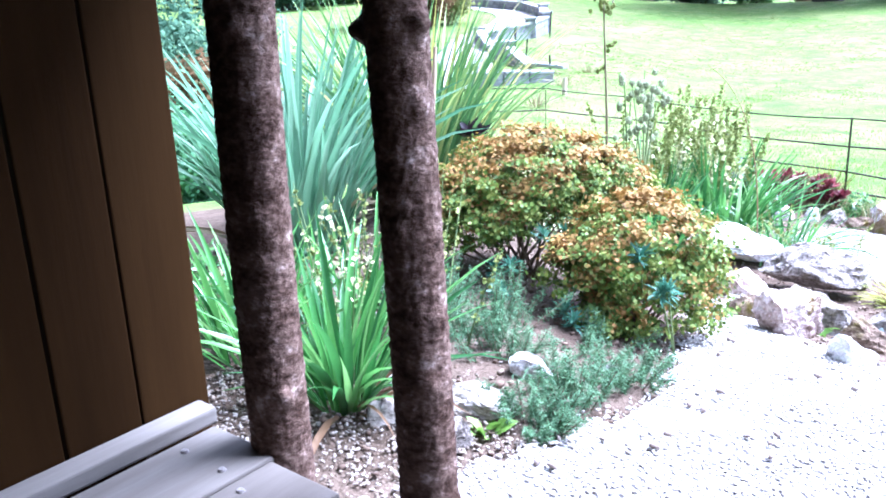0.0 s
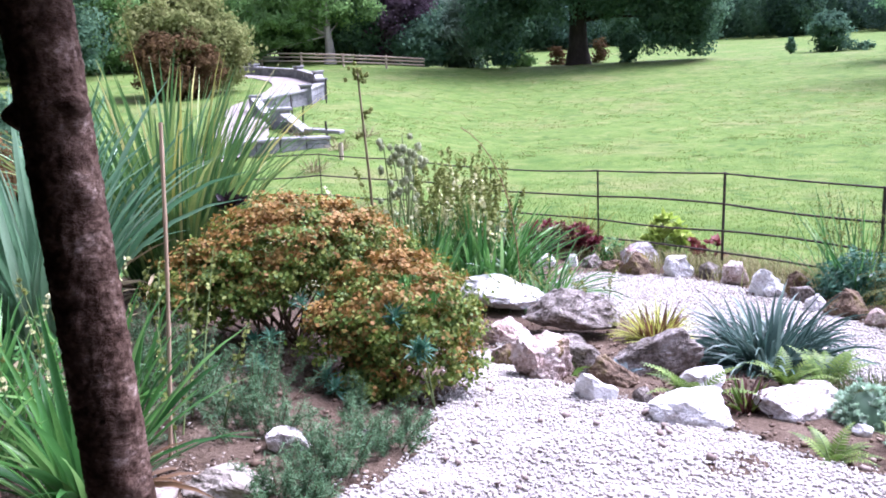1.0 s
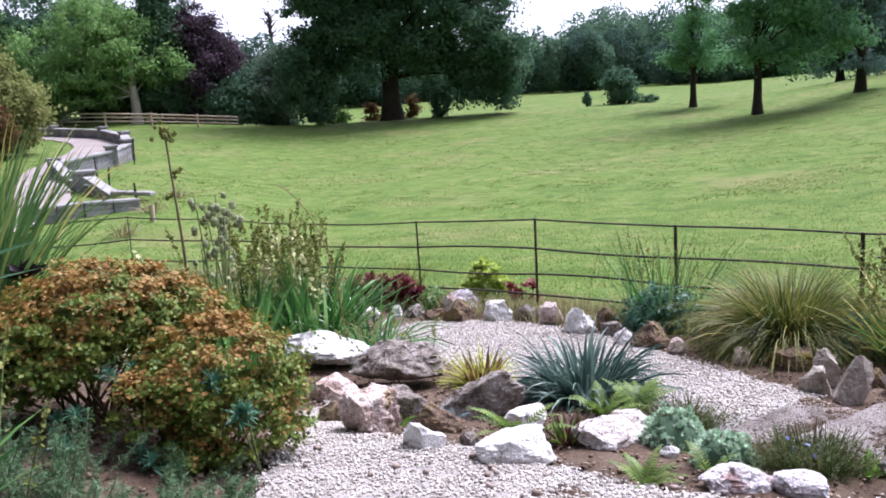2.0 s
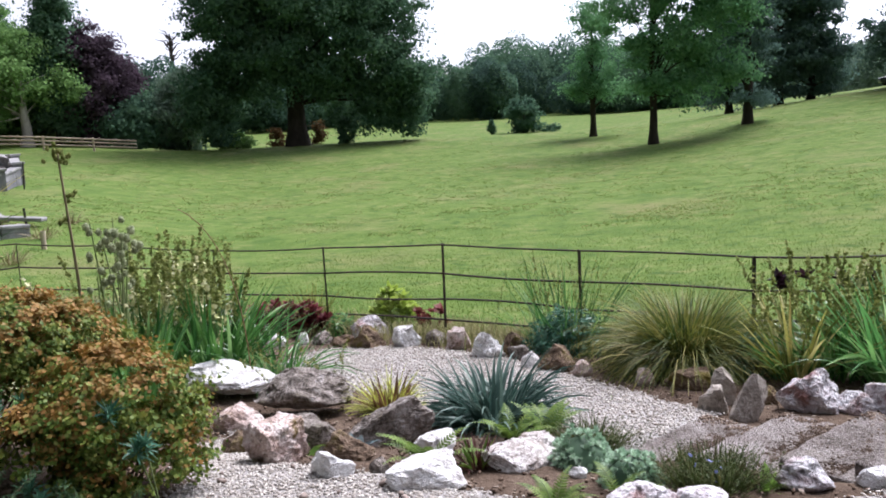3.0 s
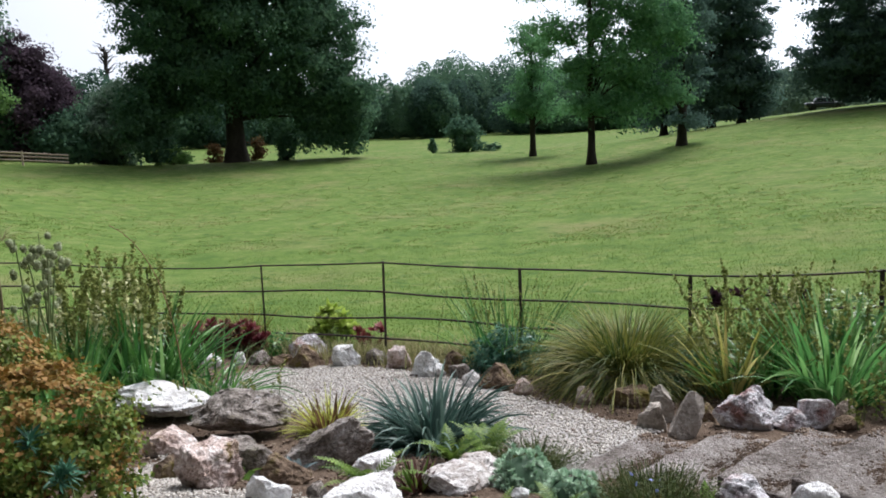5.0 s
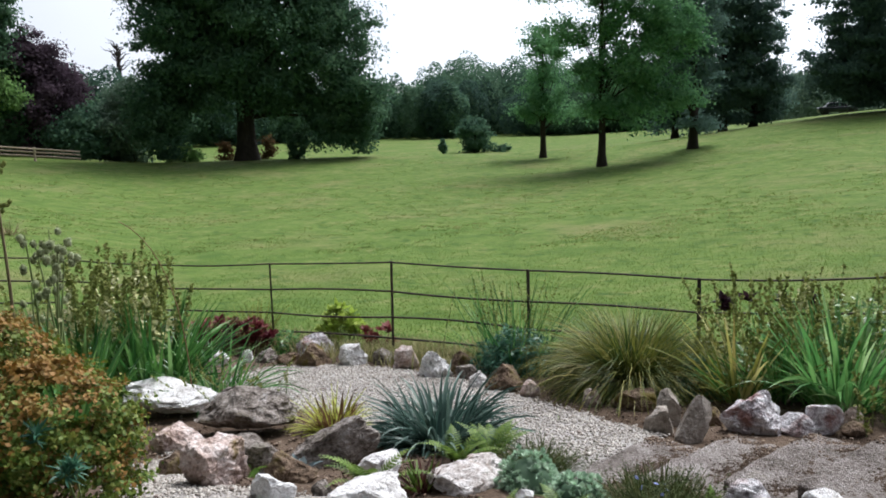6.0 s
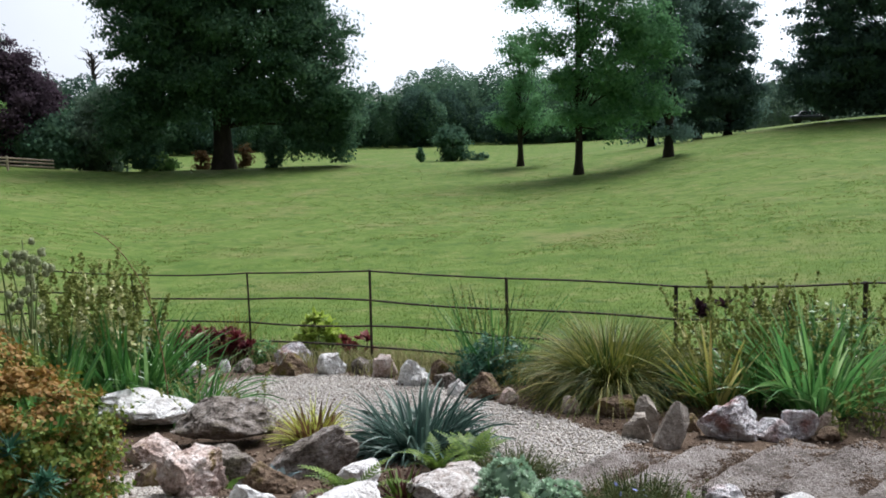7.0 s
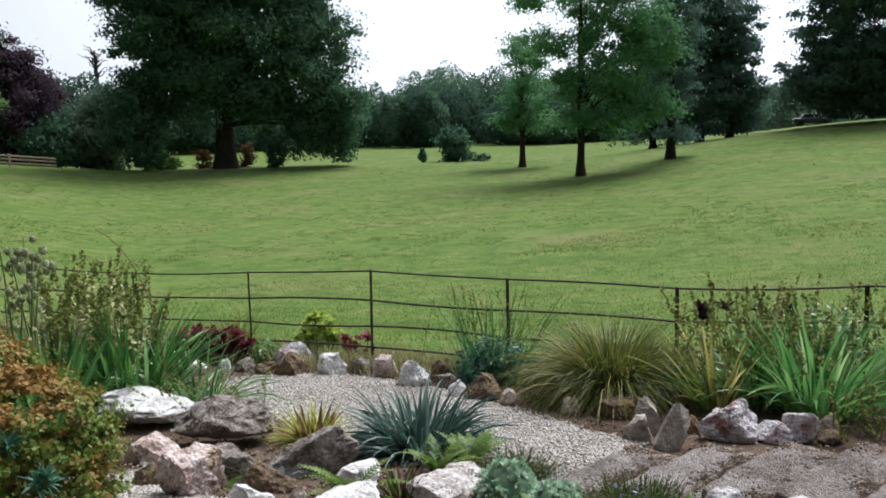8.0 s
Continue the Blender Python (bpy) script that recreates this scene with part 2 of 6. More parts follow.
CHIP = material("gravel_chips", [(0.18, 0.155, 0.13), (0.37, 0.335, 0.295), (0.51, 0.475, 0.43), (0.66, 0.635, 0.59)], large=1.2, fine=120, rough=0.8, bump=0.2, relief=0.002, island=0.75)
STONE_DARK = material("brown_stone", [(0.1, 0.075, 0.06), (0.24, 0.19, 0.16), (0.36, 0.3, 0.27)], large=8, fine=90, rough=0.85, bump=0.3, relief=0.003, per_object=0.5)
DRIVE = material("pale_drive", [(0.18, 0.155, 0.145), (0.27, 0.235, 0.22), (0.34, 0.305, 0.29)], large=0.4, fine=9, rough=0.95, bump=0.3, relief=0.02)

# ---- the ground: one sheet from the shelter to the horizon ----
FENCE_LINE = [(-10.2, 10.4), (-8.8, 11.1), (-7.45, 11.7), (-6.1, 12.05), (-4.57, 12.03), (-2.635, 11.11), (-0.89, 9.88), (0.722, 9.2), (2.46, 8.62), (4.12, 7.95), (5.7, 7.35), (7.4, 6.9)]
FENCE_TALL = [1.12, 1.12, 1.12, 1.12, 1.13, 1.19, 1.225, 1.115, 0.97, 0.98, 1.0, 1.0]


def fence_y(x):
    p = np.array(FENCE_LINE)
    return np.interp(x, p[:, 0], p[:, 1])


def wave(x, y, s, seed):
    q = np.random.default_rng(seed)
    out = 0
    for k in range(7):
        a, f, ph = q.uniform(0, 6.28), q.uniform(0.6, 1.9) / s, q.uniform(0, 6.28)
        out = out + np.sin((np.cos(a) * x + np.sin(a) * y) * f * 2 + ph)
    return out / 7


def build_ground():
    az = np.radians(np.concatenate([np.arange(-180, -62, 4.0), np.arange(-62, 78, 0.36), np.arange(78, 180, 4.0)]))
    r = 0.35 * 1.0262 ** np.arange(int(math.log(3200 / 0.35) / math.log(1.0262)) + 1)
    R, A = np.meshgrid(r, az, indexing="ij")
    X, Y = -R * np.sin(A), R * np.cos(A)
    Z = gz(X, Y)
    inside = (Y < fence_y(X) - 0.1) & (X > -9.6) & (X < 7.7) & ((R < 7.6 + 0.3 * wave(X, Y, 0.8, 8)) | (X > -0.42 * Y))
    Z = Z + np.where(inside, 0.022 * wave(X, Y, 0.25, 3) * smooth(1.2, 2.0, Y) + 0.012 * wave(X, Y, 0.09, 4), (0.05 * wave(X, Y, 1.1, 5) + 0.06 * wave(X, Y, 6.0, 6)) * smooth(10, 16, R))
    n, m = len(r), len(az)
    idx = np.arange(n * m).reshape(n, m)
    nx = np.roll(idx, -1, 1)
    faces = np.stack([idx[:-1], idx[1:], nx[1:], nx[:-1]], -1).reshape(-1, 4)
    verts = np.concatenate([np.stack([X, Y, Z], -1).reshape(-1, 3), [[0, 0, 0.1]]])
    hub = np.stack([idx[0], nx[0], np.full(m, n * m)], -1)
    me = mesh_of("ground", verts, [faces, hub], GRASS, soft=True)
    me.materials.append(SOIL)
    flag = np.concatenate([(inside[:-1]).reshape(-1), np.ones(m, bool)])
    me.polygons.foreach_set("material_index", flag.astype(np.int32)[:len(me.polygons)])
    return tagged(new("ground", me), "rough mown park meadow with mulched garden bed soil", "ground", kind="structure")


build_ground()


def in_poly(poly, x, y):
    hit = np.zeros(np.shape(x), bool)
    for (x0, y0), (x1, y1) in zip(poly, poly[1:] + poly[:1]):
        c = ((y0 > y) != (y1 > y)) & (x < (x1 - x0) * (y - y0) / (y1 - y0 + 1e-12) + x0)
        hit ^= c
    return hit


def sheet(name, poly, mat, label, category, step=0.08, lift=0.02, fade=0.0):
    """A thin bed laid on the ground within an outline."""
    p = np.array(poly)
    xs, ys = np.arange(p[:, 0].min(), p[:, 0].max() + step, step), np.arange(p[:, 1].min(), p[:, 1].max() + step, step)
    X, Y = np.meshgrid(xs, ys, indexing="ij")
    keep = in_poly(poly, (X[:-1, :-1] + step / 2).ravel(), (Y[:-1, :-1] + step / 2).ravel())
    idx = np.arange(X.size).reshape(X.shape)
    f = np.stack([idx[:-1, :-1], idx[1:, :-1], idx[1:, 1:], idx[:-1, 1:]], -1).reshape(-1, 4)[keep]
    used, inv = np.unique(f, return_inverse=True)
    v = np.stack([X.ravel(), Y.ravel(), (gz(X, Y) + lift).ravel() + 0.006 * wave(X.ravel(), Y.ravel(), 0.2, 9)], -1)[used]
    return tagged(new(name, mesh_of(name, v, inv.reshape(-1, 4), mat, soft=True)), label, category, kind="structure")


def chips(rng, x, y, z, size):
    """Angular stones: boxes with shaken corners."""
    n = len(x)
    c = np.array([(a, b, d) for a in (-1, 1) for b in (-1, 1) for d in (-1, 1)], float)
    v = c[None] * np.stack([rng.uniform(0.5, 1, n), rng.uniform(0.35, 0.8, n), rng.uniform(0.25, 0.5, n)], -1)[:, None] * (1 + rng.uniform(-0.38, 0.25, (n, 8, 1))) + rng.normal(0, 0.08, (n, 8, 3))
    a, b = rng.uniform(0, 6.28, n), rng.normal(0, 0.45, n)
    ca, sa, cb, sb = np.cos(a)[:, None], np.sin(a)[:, None], np.cos(b)[:, None], np.sin(b)[:, None]
    vy, vz = v[..., 1] * cb - v[..., 2] * sb, v[..., 1] * sb + v[..., 2] * cb
    v = np.stack([v[..., 0] * ca - vy * sa, v[..., 0] * sa + vy * ca, vz], -1) * (np.asarray(size) / 2)[:, None, None]
    v += np.stack([x, y, z], -1)[:, None]
    q = np.array([(0, 1, 3, 2), (4, 6, 7, 5), (0, 4, 5, 1), (2, 3, 7, 6), (0, 2, 6, 4), (1, 5, 7, 3)])
    return v.reshape(-1, 3), (np.arange(n)[:, None, None] * 8 + q[None]).reshape(-1, 4)


TERRACE = [(-1.75, 0.6), (-1.72, 1.6), (-1.52, 2.1), (-1.42, 2.6), (-1.5, 3.0), (-1.75, 3.9), (-2.15, 5.2), (-2.15, 6.0), (-1.9, 5.9), (-1.45, 4.25), (-1.0, 3.95), (-0.45, 3.7), (0.1, 3.25), (0.75, 3.05),
           (1.3, 3.25), (1.9, 3.7), (2.6, 3.2), (3.2, 1.5), (3.2, 0.4), (-1.75, 0.4)]
LOWER = [(-2.6, 8.6), (-2.35, 9.5), (-1.3, 9.55), (-0.3, 8.75), (0.35, 7.8), (0.95, 6.8), (1.45, 6.0), (1.3, 5.6), (0.75, 5.0), (0.62, 4.5), (0.5, 4.9), (0.4, 5.6), (-0.3, 6.2), (-1.0, 6.6), (-1.6, 7.3), (-2.2, 7.9)]
rng = np.random.default_rng(11)


def gravel(name, poly, count, small, big, label, loose):
    bed = sheet(name, poly, GRAVEL, label, "gravel path", lift=0.015)
    p = np.array(poly)
    lo, hi = p.min(0) - 0.1, p.max(0) + 0.1
    x, y = rng.uniform(lo[0], hi[0], count * 3), rng.uniform(lo[1], hi[1], count * 3)
    x2, y2 = x + rng.normal(0, 0.05, len(x)), y + rng.normal(0, 0.05, len(x))
    k = in_poly(poly, x2, y2) & (y > 1.5)
    x, y = x[k][:count], y[k][:count]
    size = rng.uniform(small, big, len(x))
    v, f = chips(rng, x, y, gz(x, y) + 0.018 + size * 0.12, size)
    hang("stones", mesh_of("stones", v, f, CHIP), bed, kind="stuff")
    shapes = []
    for j in range(5):
        vv, ff = chips(rng, np.zeros(1), np.zeros(1), np.zeros(1), np.ones(1))
        shapes.append(mesh_of("stone", vv, ff, STONE_DARK))
    for j in range(loose):
        for _ in range(50):
            a, b = rng.uniform(lo[0], hi[0]), rng.uniform(max(lo[1], 1.7), hi[1])
            if in_poly(poly, np.array([a]), np.array([b]))[0]:
                break
        s = rng.uniform(0.022, 0.05)
        hang("stone", shapes[j % 5], bed, m=Matrix.LocRotScale((a, b, float(gz(a, b)) + 0.03), Euler((0, 0, rng.uniform(0, 6))), (s, s, s)))
    return bed


gravel("gravel_terrace", TERRACE, 36000, 0.008, 0.021, "pale grey angular gravel terrace beside the shelter", 110)
gravel("gravel_path", LOWER, 15000, 0.012, 0.027, "pale grey gravel path below the rock bank", 40)

# litter, twigs and bark over the bed's soil
x, y = rng.uniform(-4.6, 3.2, 30000), rng.uniform(1.5, 10.5, 30000)
k = (~in_poly(TERRACE, x, y)) & (~in_poly(LOWER, x, y)) & (y < fence_y(x) - 0.3)
x, y = x[k][:9000], y[k][:9000]
v, f = chips(rng, x, y, gz(x, y) + 0.012, rng.uniform(0.01, 0.034, len(x)))
LITTER = material("bark_litter", [(0.03, 0.022, 0.016), (0.095, 0.062, 0.042), (0.19, 0.135, 0.095), (0.4, 0.34, 0.28)], large=2, fine=90, rough=0.95, bump=0.2, relief=0.002, island=0.8)
tagged(new("bark_litter", mesh_of("bark_litter", v, f, LITTER)), "brown bark chips and stone bits on the bed", "mulch", kind="stuff")


x, y = rng.uniform(-3.0, -1.55, 7000), rng.uniform(1.35, 3.0, 7000)
k = (~in_poly(TERRACE, x, y)) & (wave(x, y, 0.3, 12) - 0.9 * (y - 1.9) + rng.normal(0, 0.3, len(x)) > -0.15)
x, y = x[k], y[k]
v, f = chips(rng, x, y, gz(x, y) + 0.01, rng.uniform(0.005, 0.022, len(x)))
SANDY = material("sandy_pebbles", [(0.09, 0.068, 0.05), (0.2, 0.16, 0.125), (0.33, 0.28, 0.235), (0.5, 0.46, 0.41)], large=2, fine=90, rough=0.9, bump=0, island=0.75)
tagged(new("bed_pebbles", mesh_of("bed_pebbles", v, f, SANDY)), "pale sandy pebbles strewn over the bed near the posts", "pebbles", kind="stuff")


def sward(rng, x, y, height, width, seed=0):
    """Single grass blades, each of two bent pieces."""
    n = len(x)
    a = rng.uniform(0, 6.28, n)
    h = height * rng.uniform(0.5, 1.4, n)
    lean = rng.uniform(0.1, 0.9, n) * h
    b = np.stack([x, y, gz(x, y) - 0.01 + np.where(np.hypot(x, y) > 12, 0.02, 0)], -1)
    side = np.stack([np.cos(a + 1.57), np.sin(a + 1.57), 0 * a], -1) * (width * rng.uniform(0.6, 1.4, n))[:, None]
    o = np.stack([np.cos(a), np.sin(a), 0 * a], -1)
    m = b + o * (lean * 0.35)[:, None] + np.array([0, 0, 1.0]) * (h * 0.6)[:, None]
    t = b + o * lean[:, None] + np.array([0, 0, 1.0]) * (h * 0.95)[:, None]
    v = np.stack([b - side, b + side, m + side * 0.8, m - side * 0.8, t + side * 0.1, t - side * 0.1], 1).reshape(-1, 3)
    i = np.arange(n)[:, None] * 6
    return v, np.concatenate([i + np.array([0, 1, 2, 3]), i + np.array([3, 2, 4, 5])])


x = rng.uniform(-9, 7, 30000)
y = fence_y(x) + rng.normal(0.1, 0.32, 30000)
k = wave(x, y, 0.6, 31) + rng.normal(0, 0.4, len(x)) > -0.1
x, y = x[k], y[k]
FENCE_GRASS = leaf("fence_grass", (0.13, 0.16, 0.05), (0.24, 0.25, 0.09), (0.37, 0.34, 0.17), (0.46, 0.42, 0.27), large=1.0, rough=0.7, island=0.6, through_light=0.4)
v, f = sward(rng, x, y, 0.22, 0.0055)
tagged(new("fence_grass", mesh_of("fence_grass", v, f, FENCE_GRASS)), "uncut dry grass growing along the iron fence", "grass", kind="stuff")

# short blades that roughen the meadow beyond the fence
n = 90000
r, az = 9.3 * (27 / 9.3) ** (rng.random(n) ** 1.5), np.radians(rng.uniform(-30, 46, n))
x, y = -r * np.sin(az), r * np.cos(az)
k = y > fence_y(x) + 0.25
v, f = sward(rng, x[k], y[k], 0.032, 0.006)
MEADOW = leaf("meadow_blades", (0.08, 0.14, 0.03), (0.12, 0.19, 0.04), (0.16, 0.23, 0.055), (0.27, 0.27, 0.11), large=0.5, rough=0.9, island=0.35, spec=0.1, through_light=0.5)
tagged(new("meadow_blades", mesh_of("meadow_blades", v, f, MEADOW)), "short grass blades of the meadow beyond the fence", "grass", kind="stuff")

# uneven tussocks, some fresh and some bleached, that roughen the meadow
for what, n, seed, tall, shades in (("fresh green", 6000, 41, 0.02, ((0.1, 0.165, 0.036), (0.13, 0.205, 0.047), (0.165, 0.24, 0.06), (0.2, 0.25, 0.08))),
                                    ("straw-tipped", 6000, 43, 0.022, ((0.16, 0.22, 0.06), (0.2, 0.25, 0.08), (0.25, 0.27, 0.105), (0.3, 0.29, 0.135)))):
    r, az = 23 * (72 / 23) ** rng.random(n), np.radians(rng.uniform(-32, 48, n))
    x, y = -r * np.sin(az), r * np.cos(az)
    k = (y > fence_y(x) + 0.4) & (wave(x, y, 2.6, seed) + rng.normal(0, 0.3, n) > -0.1)
    wide = np.repeat(rng.uniform(0.05, 0.22, n)[k], 9)
    x, y = np.repeat(x[k], 9), np.repeat(y[k], 9)
    v, f = sward(rng, x + rng.normal(0, 1, len(x)) * wide, y + rng.normal(0, 1, len(x)) * wide * 0.7, tall, 0.026)
    mat = leaf(what.replace("-", "_").replace(" ", "_") + "_tussocks", *shades, large=0.8, rough=0.9, island=0.3, spec=0.1, through_light=0.6)
    tagged(new("meadow_tussocks", mesh_of("meadow_tussocks", v, f, mat)), what + " grass tussocks scattered over the meadow", "grass", kind="stuff")

# ---- steps of rough concrete that climb from the lower path to the terrace ----
CONCRETE = material("rough_concrete", [(0.09, 0.075, 0.064), (0.215, 0.187, 0.168), (0.36, 0.325, 0.3), (0.52, 0.485, 0.46)], large=4, fine=60, rough=0.95, bump=1.0, relief=0.05, contrast=4.2, spots=((0.15, 0.115, 0.05), 4.0, 0.62, 0.78), spec=0.15, per_object=0.2)
GRIT = material("concrete_grit", [(0.1, 0.08, 0.065), (0.27, 0.23, 0.2), (0.44, 0.395, 0.36), (0.64, 0.6, 0.57)], large=4, fine=75, rough=0.95, bump=0, island=0.8)
steps = thing("steps", "rough pinkish concrete garden steps with gritty treads", "steps", kind="structure")
for k, (sx, sy, ang) in enumerate(((0.67, 4.9, 45), (1.08, 4.57, 44), (1.41, 4.24, 41.5), (1.65, 3.88, 40))):
    w = Vector((math.cos(radians(ang)), math.sin(radians(ang)), 0))
    u = Vector((w.y, -w.x, 0))
    bm = bmesh.new()
    bmesh.ops.create_cube(bm, size=1, matrix=Matrix.Diagonal((0.62, 0.98, 0.3, 1)))
    bmesh.ops.subdivide_edges(bm, edges=bm.edges[:], cuts=24, use_grid_fill=True)
    for q in bm.verts:
        if abs(q.co.y) > 0.36:
            q.co.x += 0.25 * (abs(q.co.y) - 0.36)
        q.co += noise.noise_vector(q.co * 3 + Vector((k * 7, 0, 0))) * 0.007 + noise.noise_vector(q.co * 14) * 0.009 + noise.noise_vector(q.co * 40) * 0.005
        if q.co.z > 0.1 and q.co.x < -0.29:
            q.co.z -= 0.008 + 0.012 * noise.noise(q.co * 6)
    m = Matrix.Translation(Vector((sx, sy, -0.6 + 0.13 * k)) + u * 0.3 + w * 0.34) @ Matrix(((u.x, w.x, 0, 0), (u.y, w.y, 0, 0), (0, 0, 1, 0), (0, 0, 0, 1)))
    step = hang("step", mesh_bm("step", bm, CONCRETE, soft=True), steps, m=m)
    gx, gy = rng.uniform(-0.28, 0.29, 800), rng.uniform(-0.46, 0.46, 800)
    v, f = chips(rng, gx, gy, np.full(800, 0.149), rng.uniform(0.004, 0.013, 800))
    hang("grit", mesh_of("grit", v, f, GRIT), step, kind="stuff")
    v, f = chips(rng, 0.03 - np.abs(rng.normal(0, 0.06, 2600)), rng.uniform(-0.47, 0.47, 2600), np.full(2600, 0.148), rng.uniform(0.006, 0.017, 2600))
    hang("dirt_line", mesh_of("dirt_line", v, f, SOIL), step, kind="stuff")
    gy = 0.49 - np.abs(rng.normal(0, 0.07, 700))
    gx = rng.uniform(-0.3, 0.3, 700)
    v, f = chips(rng, gx, gy, np.full(700, 0.15), rng.uniform(0.008, 0.022, 700))
    hang("soil_crumbs", mesh_of("soil_crumbs", v, f, LITTER), step, kind="stuff")

# ---- the drive: a pale track that bends behind a stone parapet ----
INNER = [(-13.6, 15.6), (-14.7, 17.4), (-19.6, 24.0), (-23.4, 30.1), (-24.2, 32.6), (-26.2, 37.0), (-28.4, 40.9), (-31.9, 44.6), (-36.0, 47.2), (-44.0, 49.0)]
OUTER = [(-13.0, 15.4), (-13.1, 16.9), (-13.5, 18.4), (-16.4, 23.2), (-21.0, 28.6), (-20.5, 31.3), (-21.3, 33.9), (-25.6, 40.8), (-29.9, 45.6), (-35.4, 48.9), (-44.0, 51.5)]


def ribbon(name, inner, outer, mat, label, category, lift):
    """A track between two edges, rounded along its length."""
    u = np.linspace(0, 1, 110)
    edges = []
    for e in (inner, outer):
        e = np.array(e, float)
        for _ in range(2):
            e = np.concatenate([e[:1], np.stack([0.75 * e[:-1] + 0.25 * e[1:], 0.25 * e[:-1] + 0.75 * e[1:]], 1).reshape(-1, 2), e[-1:]])
        l = np.concatenate([[0], np.cumsum(np.hypot(*np.diff(e, axis=0).T))])
        edges.append(np.stack([np.interp(u, l / l[-1], e[:, k]) for k in (0, 1)], -1))
    w = np.linspace(0, 1, 12)[None, :, None]
    g = edges[0][:, None] * (1 - w) + edges[1][:, None] * w
    g = g + 0.07 * np.stack([wave(g[..., 0], g[..., 1], 0.7, 51), wave(g[..., 0], g[..., 1], 0.7, 52)], -1)
    z = gz(g[..., 0], g[..., 1]) + lift
    v = np.concatenate([g, z[..., None]], -1).reshape(-1, 3)
    k = np.arange(len(v)).reshape(110, 12)
    f = np.stack([k[:-1, :-1], k[1:, :-1], k[1:, 1:], k[:-1, 1:]], -1).reshape(-1, 4)
    return tagged(new(name, mesh_of(name, v, f, mat, soft=True)), label, category, kind="structure")


ribbon("drive", INNER, OUTER, DRIVE, "pale stony drive that bends across the grass", "drive", 0.07)
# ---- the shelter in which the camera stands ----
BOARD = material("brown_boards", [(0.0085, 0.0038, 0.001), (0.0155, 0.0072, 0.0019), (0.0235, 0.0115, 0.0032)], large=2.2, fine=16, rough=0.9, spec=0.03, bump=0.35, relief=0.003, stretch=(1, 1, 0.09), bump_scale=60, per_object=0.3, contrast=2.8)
WEATHERED = material("weathered_planks", [(0.062, 0.052, 0.043), (0.105, 0.092, 0.08), (0.165, 0.15, 0.134)], large=3, fine=30, rough=0.9, spec=0.1, bump=0.4, relief=0.004, stretch=(1, 0.1, 1), bump_scale=70, per_object=0.3)
BARK = material("larch_bark", [(0.015, 0.0085, 0.0055), (0.052, 0.03, 0.021), (0.13, 0.086, 0.066), (0.36, 0.285, 0.245)], large=12, fine=52, rough=0.95, spec=0.08, bump=1.0, relief=0.012, stretch=(1, 1, 1.5), contrast=2.7,
                spots=((0.04, 0.024, 0.017), 16, 0.63, 0.71), bump_scale=42)
METAL = material("dull_nail", [(0.1, 0.09, 0.08), (0.2, 0.18, 0.17)], fine=200, rough=0.5)


def plank(name, sx, sy, sz, mat, parent, at, bend=0.004, seed=0):
    bm = box(sx, sy, sz, min(sx, sy, sz) * 0.16)
    for q in bm.verts:
        q.co += noise.noise_vector(q.co * 2.5 + Vector((seed * 3.1, 0, 0))) * bend
    return hang(name, mesh_bm(name, bm, mat), parent, m=pose(*at))


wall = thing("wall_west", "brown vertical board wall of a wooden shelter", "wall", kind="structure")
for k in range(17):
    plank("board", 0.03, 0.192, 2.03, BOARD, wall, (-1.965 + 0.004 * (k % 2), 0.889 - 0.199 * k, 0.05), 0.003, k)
# back and east walls are out of view, added to block light from behind
back = thing("wall_south", "unseen brown board wall closing the back of the shelter", "wall", kind="structure")
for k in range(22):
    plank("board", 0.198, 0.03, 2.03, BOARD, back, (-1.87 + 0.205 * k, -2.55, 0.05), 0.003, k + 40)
east = thing("wall_east", "unseen brown board wall closing the far side of the shelter", "wall", kind="structure")
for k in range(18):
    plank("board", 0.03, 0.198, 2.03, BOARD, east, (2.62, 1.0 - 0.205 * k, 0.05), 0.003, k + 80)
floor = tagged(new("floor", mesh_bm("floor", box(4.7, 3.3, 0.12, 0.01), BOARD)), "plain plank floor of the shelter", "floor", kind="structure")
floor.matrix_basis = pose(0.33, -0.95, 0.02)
# unseen roof, added and sized to shade the west wall and posts
roof = tagged(new("ceiling", mesh_bm("ceiling", box(5.2, 4.2, 0.12, 0.02), BOARD)), "unseen dark wooden roof that shades the shelter", "ceiling", kind="structure")
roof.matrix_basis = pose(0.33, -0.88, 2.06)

bench = thing("bench", "weathered grey plank bench along a board wall", "bench", (0, 0, 0))
plank("back_ledge", 0.075, 2.3, 0.045, WEATHERED, bench, (-1.905, -0.2, 0.59), 0.004, 1)
for k, (cx, w, end) in enumerate(((-1.705, 0.235, 0.905), (-1.462, 0.225, 0.875), (-1.222, 0.225, 0.85))):
    p = plank("seat_board", w, 2.2, 0.04, WEATHERED, bench, (cx, end - 1.1, 0.575), 0.005, 5 + k)
    for yy in (end - 0.12, end - 1.0, end - 1.9):
        for dx in (-0.07, 0.07):
            bm = bmesh.new()
            bmesh.ops.create_cone(bm, cap_ends=True, segments=10, radius1=0.011, radius2=0.008, depth=0.006)
            hang("nail", mesh_bm("nail", bm, METAL), p, m=pose(dx, yy - (end - 1.1), 0.043))
for yy in (0.72, -1.15):
    plank("leg", 0.62, 0.05, 0.475, WEATHERED, bench, (-1.55, yy, 0.12), 0.003, 9)


